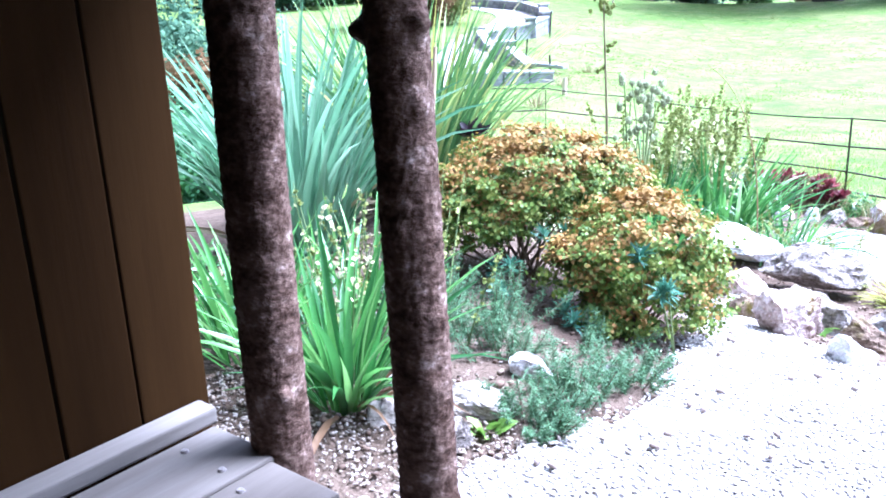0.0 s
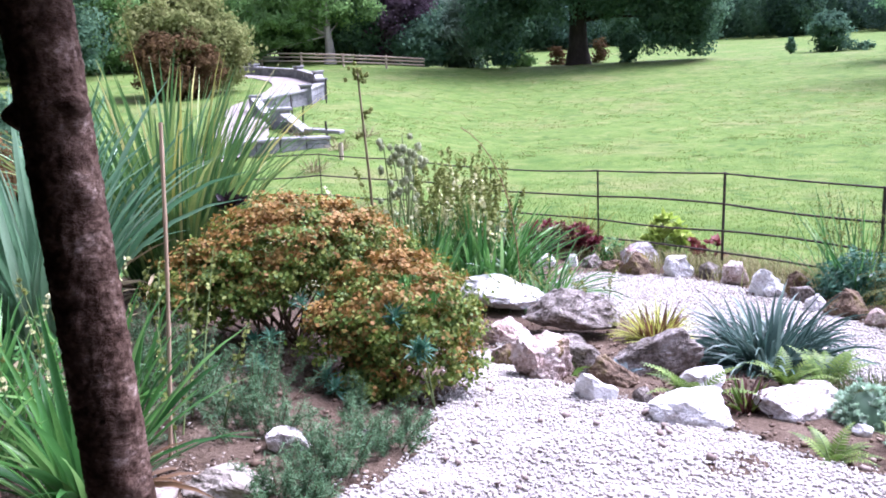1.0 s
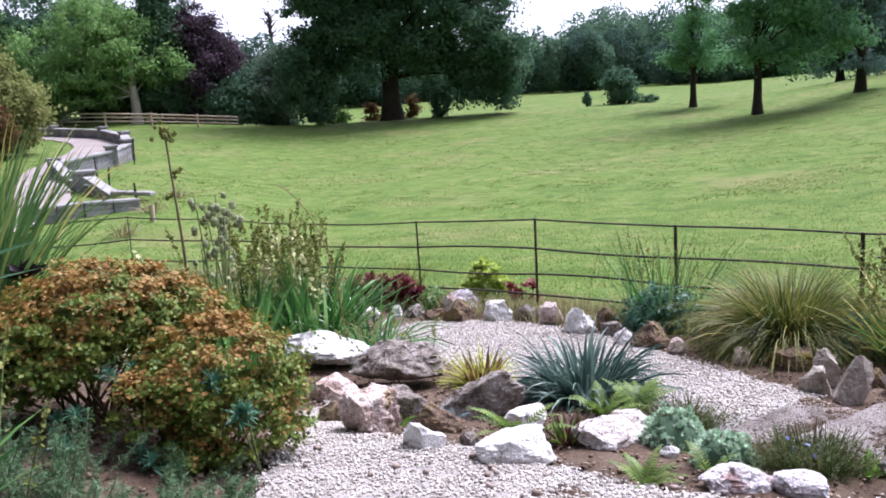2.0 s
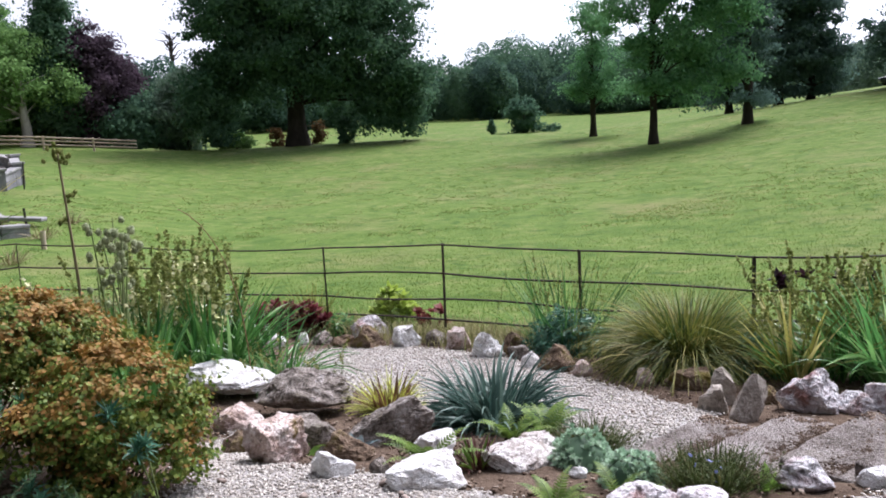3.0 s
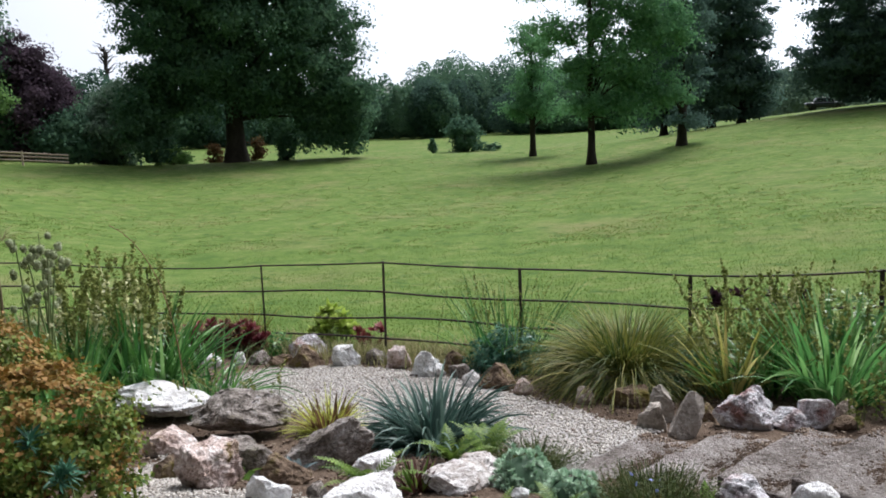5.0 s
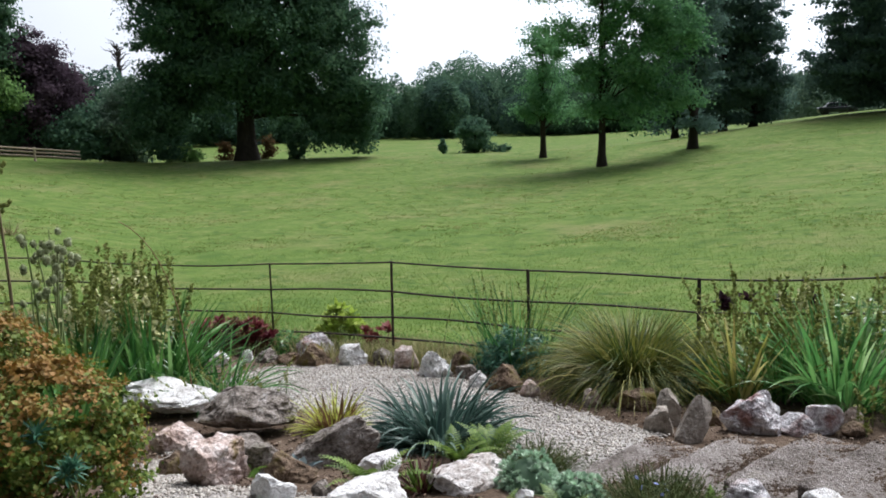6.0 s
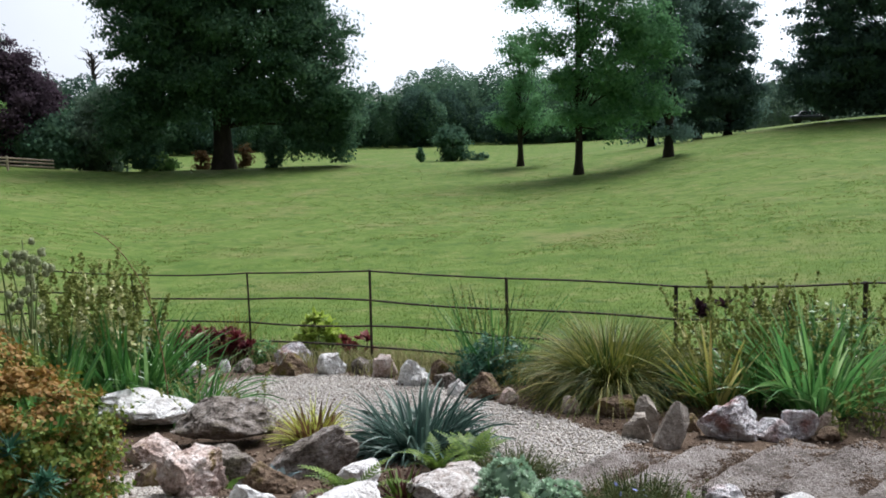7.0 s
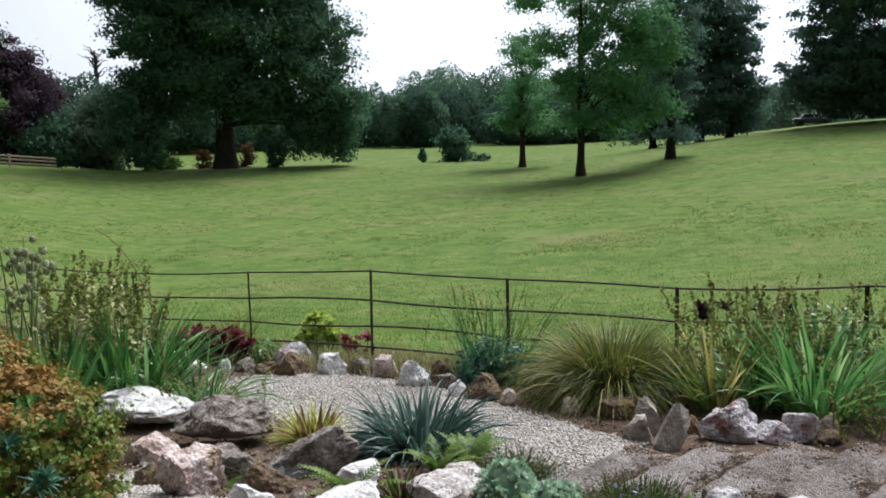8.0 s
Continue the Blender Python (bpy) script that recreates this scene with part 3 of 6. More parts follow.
def bark_pole(x, y, radius, tilt, knots, seed):
    """A peeled-looking trunk used as a post, with flaking bark and the stubs of cut branches."""
    q = np.random.default_rng(seed)
    rows, sides = 260, 72
    z = np.linspace(-0.1, 2.04, rows)
    a = np.linspace(0, 2 * np.pi, sides, endpoint=False)
    Z, A = np.meshgrid(z, a, indexing="ij")
    ph = q.uniform(0, 6, 8)
    rr = radius * (1 + 0.035 * np.sin(Z * 2.1 + ph[0]) + 0.03 * np.sin(2 * A + Z * 1.3 + ph[1]) + 0.02 * np.sin(3 * A - Z * 4 + ph[2]))
    rr += 0.0012 * q.normal(0, 1, rr.shape) + 0.0009 * np.sin(A * 17 + 3 * np.sin(Z * 23 + ph[3]) + ph[4]) * np.sin(Z * 55 + 2 * np.sin(A * 5) + ph[5])
    for kz, ka, ks in knots:
        d = ((Z - kz) / 0.02) ** 2 + (((A - ka + np.pi) % (2 * np.pi) - np.pi) * radius / 0.018) ** 2
        rr += ks * np.exp(-d)
        d2 = ((Z - kz) / 0.008) ** 2 + (((A - ka + np.pi) % (2 * np.pi) - np.pi) * radius / 0.007) ** 2
        rr -= 0.4 * ks * np.exp(-d2)
    bx, by = 0.01 * np.sin(z * 1.7 + ph[6]), 0.008 * np.sin(z * 2.3 + ph[7])
    v = np.stack([rr * np.cos(A) + bx[:, None] + tilt * (Z - 1.2), rr * np.sin(A) + by[:, None], Z], -1).reshape(-1, 3)
    k = np.arange(rows * sides).reshape(rows, sides)
    nx = np.roll(k, -1, 1)
    ob = tagged(new("bark_post", mesh_of("bark_post", v, np.stack([k[:-1], nx[:-1], nx[1:], k[1:]], -1).reshape(-1, 4), BARK, soft=True)), "round log post with flaking reddish brown bark", "post", "posts of the shelter")
    ob.matrix_basis = pose(x, y, 0.08)
    return ob


bark_pole(-1.62, 0.955, 0.071, 0.0, [(0.68, -0.4, 0.022), (0.66, 2.9, 0.018), (0.42, -1.2, 0.01), (1.1, -0.6, 0.008), (1.32, 0.1, 0.007), (1.5, -0.9, 0.012), (0.95, -1.5, 0.01)], 1)
bark_pole(-1.19, 0.965, 0.061, 0.0, [(1.49, 3.4, 0.05), (1.50, -0.1, 0.03), (1.36, -0.3, 0.014), (0.82, -0.7, 0.012), (1.13, -1.3, 0.008), (0.55, 0.1, 0.012), (0.95, -0.2, 0.008)], 2)

# ---- iron estate fence ----
IRON = material("rusty_iron", [(0.018, 0.015, 0.014), (0.04, 0.03, 0.027), (0.1, 0.05, 0.035)], large=6, fine=60, rough=0.7, bump=0.3, relief=0.002)
fence = thing("estate_fence", "thin dark iron estate fence with five rails", "fence")
rngf = np.random.default_rng(5)
TOPS = []
for (x, y), h in zip(FENCE_LINE, FENCE_TALL):
    z = float(gz(x, y))
    bm = box(0.014, 0.046, h + 0.3, 0.002)
    hang("post", mesh_bm("post", bm, IRON), fence, m=pose(x, y, z - 0.3, rngf.normal(0, 0.5), rngf.normal(0.2, 0.4), 30))
    TOPS.append((x, y, z + h))
for k in range(len(TOPS) - 1):
    a, b = np.array(TOPS[k]), np.array(TOPS[k + 1])
    for drop in (0.015, 0.37, 0.69, 0.95, 1.13):
        u = np.linspace(0, 1, 9)[:, None]
        sag = (0.02 * rngf.normal(0, 1) - (0.05 if k == 8 and drop < 0.1 else 0)) * np.sin(np.pi * u)
        path = a * (1 - u) + b * u - np.array([0, 0, drop]) + np.concatenate([0 * u, 0 * u, sag], 1)
        rad = 0.011 if drop < 0.1 else 0.0125
        v, f = tube(path, np.full(9, rad), 8)
        hang("rail", mesh_of("rail", v, f, IRON, soft=True), fence)
# ---- rocks of the bank and of the path's edge ----
QUARTZ = material("white_quartz", [(0.34, 0.31, 0.29), (0.72, 0.7, 0.685), (0.87, 0.865, 0.86), (0.9, 0.895, 0.89)], large=7, fine=42, rough=0.7, bump=1.0, relief=0.035, spots=[((0.26, 0.24, 0.24), 9, 0.58, 0.68), ((0.3, 0.22, 0.14), 5, 0.64, 0.78)], contrast=3.8)
LIMESTONE = material("grey_limestone", [(0.06, 0.05, 0.04), (0.165, 0.14, 0.12), (0.31, 0.272, 0.243), (0.5, 0.465, 0.44)], large=7, fine=42, rough=0.9, bump=1.0, relief=0.035, spots=[((0.5, 0.48, 0.47), 12, 0.59, 0.68), ((0.11, 0.092, 0.042), 6, 0.58, 0.72)], contrast=3.8)
BROWN = material("brown_sandstone", [(0.06, 0.04, 0.026), (0.18, 0.125, 0.084), (0.36, 0.275, 0.21)], large=7, fine=40, rough=0.9, bump=1.0, relief=0.03, spots=((0.15, 0.12, 0.025), 7, 0.5, 0.64), contrast=3.8)
PINK = material("pink_quartz", [(0.26, 0.18, 0.145), (0.54, 0.41, 0.36), (0.74, 0.63, 0.585), (0.86, 0.82, 0.8)], large=7, fine=38, rough=0.8, bump=1.0, relief=0.035, spots=[((0.2, 0.14, 0.055), 6, 0.55, 0.68), ((0.16, 0.12, 0.1), 18, 0.62, 0.7)], contrast=3.8)
PALE = material("pale_stained_rock", [(0.22, 0.17, 0.135), (0.5, 0.45, 0.42), (0.72, 0.685, 0.665), (0.84, 0.82, 0.81)], large=7, fine=38, rough=0.85, bump=1.0, relief=0.035, spots=[((0.28, 0.17, 0.09), 6, 0.56, 0.7), ((0.2, 0.18, 0.16), 16, 0.6, 0.7)], contrast=3.8)
TAN = material("tan_grey_stone", [(0.12, 0.1, 0.08), (0.26, 0.225, 0.19), (0.4, 0.355, 0.31), (0.52, 0.48, 0.44)], large=6, fine=36, rough=0.9, bump=1.0, relief=0.02, contrast=3.0)
VEINED = material("veined_quartz", [(0.24, 0.18, 0.18), (0.6, 0.55, 0.57), (0.83, 0.81, 0.83), (0.89, 0.88, 0.9)], large=9, fine=30, rough=0.75, bump=1.0, relief=0.05, spots=[((0.36, 0.2, 0.18), 5, 0.52, 0.64), ((0.2, 0.18, 0.19), 20, 0.58, 0.68)], contrast=4.0)


def rock(x, y, w, h, mat, label, deep=0.75, turn=0.0, tip=0.0, lean=0.0, seed=0, cut=14, crag=0.8, lift=0.0, sink=0.22, level=None, under=0.0, peak=0.0, square=0.0):
    """An angular boulder: a ball cut by chance planes, roughened; w wide, h high above the ground. tip, lean: degrees."""
    q = np.random.default_rng(1000 + seed)
    w, h = w * 0.97, h * (0.86 if y < 7.3 else 0.76)
    bm = bmesh.new()
    bmesh.ops.create_icosphere(bm, subdivisions=5 if w > 0.28 else 4, radius=1)
    v = np.array([p.co[:] for p in bm.verts])
    if square:
        v = np.sign(v) * np.abs(v) ** (1 - square)
    for k in range(cut):
        n = q.normal(0, 1, 3)
        n[2] = abs(n[2]) * 0.8 - 0.1
        n /= np.linalg.norm(n)
        d = q.uniform(0.42, 0.75)
        over = np.maximum(0, v @ n - d)
        v -= over[:, None] * n * 0.93
    if level is not None:
        v[:, 2] = np.where(v[:, 2] > level, level + (v[:, 2] - level) * 0.15, v[:, 2])
    ext = v.max(0) - v.min(0)
    v = (v - (v.max(0) + v.min(0)) / 2) / ext
    if under:
        v[:, 1] = np.where((v[:, 1] < 0.15) & (v[:, 2] < 0.25), v[:, 1] + under * 0.6 * np.clip((0.25 - v[:, 2]) / 0.6, 0, 1) * np.clip((0.15 - v[:, 1]) / 0.3, 0, 1), v[:, 1])
    if peak:
        v[:, :2] *= 1 - peak * (v[:, 2:3] + 0.5) * (1 + 0.5 * np.sign(v[:, :2]) * np.array([0.6, 0.2]))
    off = Vector((seed * 3.7, seed * 1.3, 0))
    for p, c in zip(bm.verts, v):
        c = Vector(c)
        c += noise.noise_vector(c * 3 + off) * 0.07 * crag + noise.noise_vector(c * 8 + off) * 0.045 * crag + noise.noise_vector(c * 19 + off) * 0.022 * crag + noise.noise_vector(c * 41 + off) * 0.009 * crag
        p.co = Vector((c.x * w, c.y * w * deep, c.z * h * (1 + sink)))
    ob = tagged(new("rock", mesh_bm("rock", bm, mat, soft=False)), label, "rock", "rocks of the garden bank")
    eye = Vector((x, y, 0)).normalized()
    px, py = x + eye.x * w * deep * 0.42, y + eye.y * w * deep * 0.42
    z = float(gz(x, y)) + h * (1 + sink) / 2 - h * sink + lift
    ob.matrix_basis = pose(px, py, z, tip, lean, math.degrees(math.atan2(-x, y)) + turn)
    return ob


WHITE_L, GREY_L, BROWN_L, PINK_L = "angular white quartz boulder set in the bank", "grey lichened limestone boulder set in the bank", "brown sandstone boulder at the edge of the path", "pinkish quartz boulder beside the gravel"
rock(-2.52, 6.8, 0.84, 0.23, QUARTZ, "flat-topped white boulder with a dark underside", 0.75, 6, 8, 5, 101, 9, level=0.3, under=0.45, lift=0.04, crag=0.9, square=0.2, sink=0.1)
rock(-1.70, 6.12, 0.79, 0.39, LIMESTONE, "broad dark grey boulder with an undercut front", 0.75, -4, 8, 4, 102, 9, under=0.5, lift=0.02, crag=0.9, square=0.1, sink=0.1)
rock(-2.12, 5.80, 0.42, 0.22, PINK, PINK_L, 0.8, 4, 0, 0, 3)
rock(-1.35, 4.20, 0.37, 0.26, PINK, "large brownish pink boulder beside the gravel", 0.9, 20, 0, 6, 4, 10, 1.3)
rock(-1.75, 4.75, 0.24, 0.18, BROWN, BROWN_L, 0.9, 0, 0, 0, 5)
rock(-1.60, 5.40, 0.40, 0.16, LIMESTONE, GREY_L, 0.8, 0, 0, 4, 6)
rock(-1.27, 4.85, 0.30, 0.21, LIMESTONE, GREY_L, 0.8, 15, 0, 8, 7)
rock(-0.95, 4.25, 0.29, 0.17, BROWN, "brown and grey boulder in the bank", 0.8, -10, 0, 14, 8)
rock(-0.9, 5.1, 0.66, 0.28, LIMESTONE, "long grey slab of rock tilted in the bank", 0.5, 0, -8, -14, 9, 7, square=0.3, crag=1.1)
rock(-0.93, 3.77, 0.23, 0.17, QUARTZ, "small bright white quartz rock beside the gravel", 0.8, 12, 0, 0, 10, 9)
rock(-0.45, 3.55, 0.38, 0.14, QUARTZ, "large bright white quartz rock beside the gravel", 0.8, -6, 0, 0, 11, 8)
rock(-0.52, 4.55, 0.3, 0.13, QUARTZ, WHITE_L, 0.8, 0, 0, 0, 12)
rock(-0.72, 3.85, 0.11, 0.09, LIMESTONE, "small grey stone beside the gravel", 0.8, 0, 0, 0, 13)
rock(0.02, 4.25, 0.34, 0.13, PALE, "pale angular boulder in the bank", 0.8, 0, 0, -8, 14, 7)
rock(-0.02, 3.85, 0.38, 0.11, PALE, "flat pale boulder with brown stains", 0.8, 10, 12, 8, 15, 7)
rock(0.26, 3.75, 0.09, 0.06, QUARTZ, "small white stone in the bed", 0.8, 0, 0, 0, 16)
rock(0.49, 3.20, 0.32, 0.11, VEINED, "white and grey veined rock at the edge of the bed", 0.8, 0, 0, 0, 17)
rock(0.72, 3.18, 0.22, 0.09, VEINED, "small grey veined rock at the edge of the bed", 0.8, 0, 0, 0, 18)
rock(1.22, 3.48, 0.24, 0.15, VEINED, "pale veined rock beside the steps", 0.8, 0, 0, 0, 19)
rock(1.55, 3.5, 0.2, 0.1, QUARTZ, "small white rock beside the steps", 0.8, 0, 0, 0, 20)
rock(-3.00, 9.80, 0.26, 0.26, QUARTZ, WHITE_L, 0.8, 0, 0, 0, 21)
rock(-2.72, 9.95, 0.18, 0.2, QUARTZ, WHITE_L, 0.8, 0, 0, 0, 22)
rock(-2.45, 9.90, 0.30, 0.2, LIMESTONE, GREY_L, 0.8, 0, 0, 0, 23)
rock(-2.15, 9.70, 0.30, 0.17, BROWN, BROWN_L, 0.8, 0, 0, 0, 24)
rock(-1.90, 10.15, 0.5, 0.38, VEINED, "pale rock behind a brown one below the fence", 0.7, 0, 0, -8, 25)
rock(-1.78, 9.42, 0.47, 0.36, BROWN, BROWN_L, 0.8, 5, 0, 0, 26, peak=0.3)
rock(-1.30, 9.45, 0.47, 0.33, QUARTZ, "pointed white quartz boulder below the fence", 0.8, 0, 0, 10, 27, 7, peak=0.5)
rock(-0.98, 9.50, 0.24, 0.25, LIMESTONE, GREY_L, 0.8, 0, 0, 0, 28)
rock(-0.70, 9.25, 0.30, 0.31, PINK, PINK_L, 0.8, 0, 0, -8, 29)
rock(-0.33, 8.55, 0.37, 0.34, QUARTZ, "knobbly white quartz boulder below the fence", 0.8, 0, 0, 0, 30, 12, 1.6)
rock(-0.05, 8.85, 0.30, 0.31, BROWN, BROWN_L, 0.8, 0, 0, 0, 31)
rock(0.00, 8.45, 0.24, 0.2, LIMESTONE, GREY_L, 0.8, 0, 0, 0, 32)
rock(0.12, 7.98, 0.22, 0.22, QUARTZ, WHITE_L, 0.8, 0, 0, 0, 33)
rock(0.37, 7.82, 0.42, 0.31, BROWN, "brown boulder with moss beside the path", 0.8, 0, 0, 0, 34)
rock(0.59, 7.52, 0.19, 0.2, PINK, PINK_L, 0.8, 0, 0, 0, 35)
rock(1.09, 7.05, 0.18, 0.17, PINK, "small pink rock under the tussock grass", 0.8, 0, 0, 0, 36)
rock(1.28, 7.35, 0.26, 0.3, LIMESTONE, GREY_L, 0.8, 0, 0, 0, 37)
rock(1.4, 6.8, 0.4, 0.2, BROWN, "mossy brown boulder under the tussock grass", 0.8, 0, 0, 0, 38)
rock(1.43, 6.06, 0.27, 0.22, TAN, "grey block at the foot of the steps", 0.8, -12, 0, -6, 39, 6, square=0.5)
rock(1.65, 5.82, 0.19, 0.37, TAN, "upright brown-grey slab leaning beside the steps", 0.5, 16, -6, 30, 40, 2, 0.6, square=0.68)
rock(1.6, 6.35, 0.24, 0.28, TAN, GREY_L, 0.8, 0, 0, 14, 41, 6, square=0.5)
rock(1.9, 6.25, 0.16, 0.16, BROWN, BROWN_L, 0.8, 0, 0, 0, 42)
rock(2.1, 5.93, 0.5, 0.35, VEINED, "big white and pink veined boulder beside the steps", 0.8, 0, 0, 6, 143, 10, 1.1, peak=0.36)
rock(2.38, 5.9, 0.3, 0.18, VEINED, "low white and grey veined boulder", 0.8, 0, 0, 12, 44)
rock(2.61, 5.93, 0.27, 0.24, VEINED, "white and grey veined block beside the steps", 0.8, 0, 0, 0, 45)
rock(2.88, 6.05, 0.17, 0.2, PINK, "tall pinkish brown rock beside the steps", 0.8, 0, 0, 0, 46)
rock(2.8, 5.82, 0.22, 0.1, BROWN, "flat mossy brown stone beside the steps", 0.8, 0, 0, 0, 47)
rock(2.15, 4.75, 0.22, 0.1, VEINED, "pale veined stone on the edge of the steps", 0.8, 0, 0, 0, 48)
rock(-1.85, 2.07, 0.34, 0.1, TAN, "flat sandy edging stone beside the gravel", 0.7, -40, 0, 0, 49, 7, 0.7)
rock(-1.87, 2.45, 0.2, 0.09, PALE, "white edging stone half hidden by dwarf shrubs", 0.9, 20, 0, 10, 50, 6)
rock(-1.62, 2.71, 0.12, 0.08, LIMESTONE, "small dark stone at the edge of the gravel", 0.8, 0, 0, 0, 51)
rock(-1.78, 1.78, 0.19, 0.15, LIMESTONE, "grey edging stone near the shelter", 0.8, 0, 0, 0, 52)
rock(-2.08, 1.85, 0.28, 0.07, TAN, "flat sandy edging stone in the bed", 0.8, 30, 0, 0, 53, 7, 0.7)
rock(-2.4, 1.6, 0.14, 0.1, LIMESTONE, "small grey stone in the bed", 0.8, 0, 0, 0, 54)
rock(-2.25, 2.05, 0.1, 0.07, QUARTZ, "small white stone in the bed", 0.8, 0, 0, 0, 55)
# ---- plants ----
BLUE_BLADE = leaf("blue_green_blades", (0.05, 0.13, 0.06), (0.1, 0.22, 0.115), (0.17, 0.31, 0.18), (0.3, 0.44, 0.3), rough=0.35, through_light=0.4)
SPURGE = leaf("spurge_leaves", (0.022, 0.08, 0.048), (0.046, 0.14, 0.084), (0.08, 0.2, 0.125), (0.15, 0.3, 0.2), rough=0.4)
FLAX = leaf("flax_blades", (0.035, 0.09, 0.03), (0.08, 0.18, 0.055), (0.15, 0.28, 0.08), (0.42, 0.46, 0.14), rough=0.35, through_light=0.25)
GREEN_BLADE = leaf("green_blades", (0.02, 0.075, 0.02), (0.05, 0.16, 0.036), (0.1, 0.26, 0.055), (0.26, 0.42, 0.14), rough=0.3, through_light=0.34, spec=0.45)
LILY = leaf("lily_blades", (0.022, 0.074, 0.021), (0.058, 0.172, 0.041), (0.112, 0.26, 0.06), (0.3, 0.47, 0.19), rough=0.26, through_light=0.3, spec=0.5)
# brighter copy of LILY: whitish highlights on the leaves are put into its colours
BRIGHT_LILY = leaf("bright_lily_blades", (0.04, 0.115, 0.036), (0.1, 0.27, 0.075), (0.2, 0.4, 0.12), (0.52, 0.66, 0.36), rough=0.24, through_light=0.38, spec=0.55)
DARK_BLADE = leaf("dark_steel_blades", (0.02, 0.05, 0.04), (0.05, 0.1, 0.08), (0.09, 0.155, 0.125), (0.2, 0.27, 0.22), rough=0.4)
STEELY = leaf("pale_steel_blades", (0.1, 0.17, 0.14), (0.2, 0.29, 0.24), (0.34, 0.43, 0.37), rough=0.35)
YELLOW_BLADE = leaf("yellow_blades", (0.28, 0.29, 0.06), (0.48, 0.47, 0.12), (0.64, 0.6, 0.22), (0.7, 0.66, 0.36), rough=0.5)
SEDGE = leaf("yellow_sedge_blades", (0.3, 0.36, 0.05), (0.5, 0.54, 0.1), (0.66, 0.66, 0.18), rough=0.5, through_light=0.3)
BRONZE_BLADE = leaf("bronze_blades", (0.1, 0.06, 0.03), (0.18, 0.1, 0.05), (0.25, 0.15, 0.08), rough=0.6)
TUSSOCK = leaf("tussock_blades", (0.05, 0.072, 0.014), (0.135, 0.165, 0.03), (0.27, 0.275, 0.058), (0.52, 0.42, 0.16), rough=0.45, large=6, through_light=0.26)
TUSSOCK_DARK = leaf("tussock_green_blades", (0.02, 0.045, 0.01), (0.05, 0.095, 0.02), (0.09, 0.15, 0.035), rough=0.45)
DRY = leaf("dry_stems", (0.16, 0.13, 0.07), (0.3, 0.25, 0.14), (0.42, 0.36, 0.22), rough=0.8, through_light=0.05)
STEM = leaf("green_stems", (0.08, 0.13, 0.04), (0.15, 0.2, 0.07), (0.22, 0.26, 0.11), through_light=0.05)
SPIREA = leaf("spirea_leaves", (0.015, 0.042, 0.008), (0.055, 0.115, 0.017), (0.135, 0.198, 0.03), (0.26, 0.27, 0.052), (0.3, 0.23, 0.06), rough=0.6, island=0.35, large=11, through_light=0.26)
SPIREA_TOP = leaf("spirea_new_leaves", (0.1, 0.1, 0.017), (0.22, 0.15, 0.029), (0.33, 0.175, 0.047), (0.42, 0.27, 0.095), rough=0.6, island=0.4, large=11, through_light=0.26)
TWIG = material("brown_twigs", [(0.05, 0.03, 0.02), (0.12, 0.08, 0.05), (0.2, 0.15, 0.1)], fine=60, rough=0.9, bump=0.3, relief=0.002)
NEEDLE = leaf("blue_needles", (0.035, 0.085, 0.036), (0.065, 0.14, 0.06), (0.1, 0.19, 0.085), (0.16, 0.27, 0.13), rough=0.6)
SILVER = leaf("silver_rosettes", (0.24, 0.38, 0.25), (0.4, 0.56, 0.4), (0.54, 0.7, 0.53), (0.68, 0.8, 0.66), rough=0.7)
CUSHION = leaf("cushion_heart", (0.08, 0.15, 0.09), (0.15, 0.24, 0.15))
FERN = leaf("fern_fronds", (0.06, 0.12, 0.022), (0.13, 0.22, 0.036), (0.24, 0.33, 0.07), rough=0.5, through_light=0.3)
HEATH = leaf("heath_sprigs", (0.025, 0.045, 0.01), (0.055, 0.085, 0.022), (0.095, 0.125, 0.035), (0.13, 0.085, 0.04), rough=0.7)
WINE = leaf("wine_red_leaves", (0.06, 0.012, 0.016), (0.14, 0.025, 0.035), (0.23, 0.05, 0.055), (0.25, 0.1, 0.08), rough=0.5)
DARK_WINE = leaf("brown_red_leaves", (0.03, 0.012, 0.01), (0.07, 0.025, 0.02), (0.12, 0.045, 0.035), rough=0.5)
BLACKISH = leaf("black_purple_leaves", (0.012, 0.007, 0.01), (0.03, 0.013, 0.02), (0.06, 0.025, 0.04), rough=0.4)
LIME = leaf("lime_leaves", (0.3, 0.42, 0.06), (0.46, 0.58, 0.12), (0.62, 0.7, 0.28), rough=0.5, through_light=0.4)
CREAM = leaf("cream_flowers", (0.46, 0.47, 0.2), (0.64, 0.63, 0.34), (0.78, 0.77, 0.54), rough=0.7)
SEED = leaf("green_seed_heads", (0.1, 0.135, 0.03), (0.2, 0.235, 0.055), (0.38, 0.39, 0.14), rough=0.8)
THISTLE = leaf("thistle_heads", (0.18, 0.21, 0.11), (0.34, 0.385, 0.21), (0.6, 0.64, 0.44), rough=0.8, through_light=0.3)
BLUISH = leaf("grey_blue_leaves", (0.1, 0.15, 0.15), (0.18, 0.24, 0.25), (0.28, 0.34, 0.36), rough=0.7)
TORCH = leaf("torch_lily_petals", (0.5, 0.16, 0.02), (0.65, 0.36, 0.03), (0.7, 0.52, 0.08), rough=0.5)
BROAD = leaf("broad_green_leaves", (0.1, 0.2, 0.03), (0.18, 0.32, 0.05), (0.28, 0.42, 0.1), rough=0.45, through_light=0.3)


def foot(x, y, dz=0.0):
    return (x, y, float(gz(x, y)) + dz)


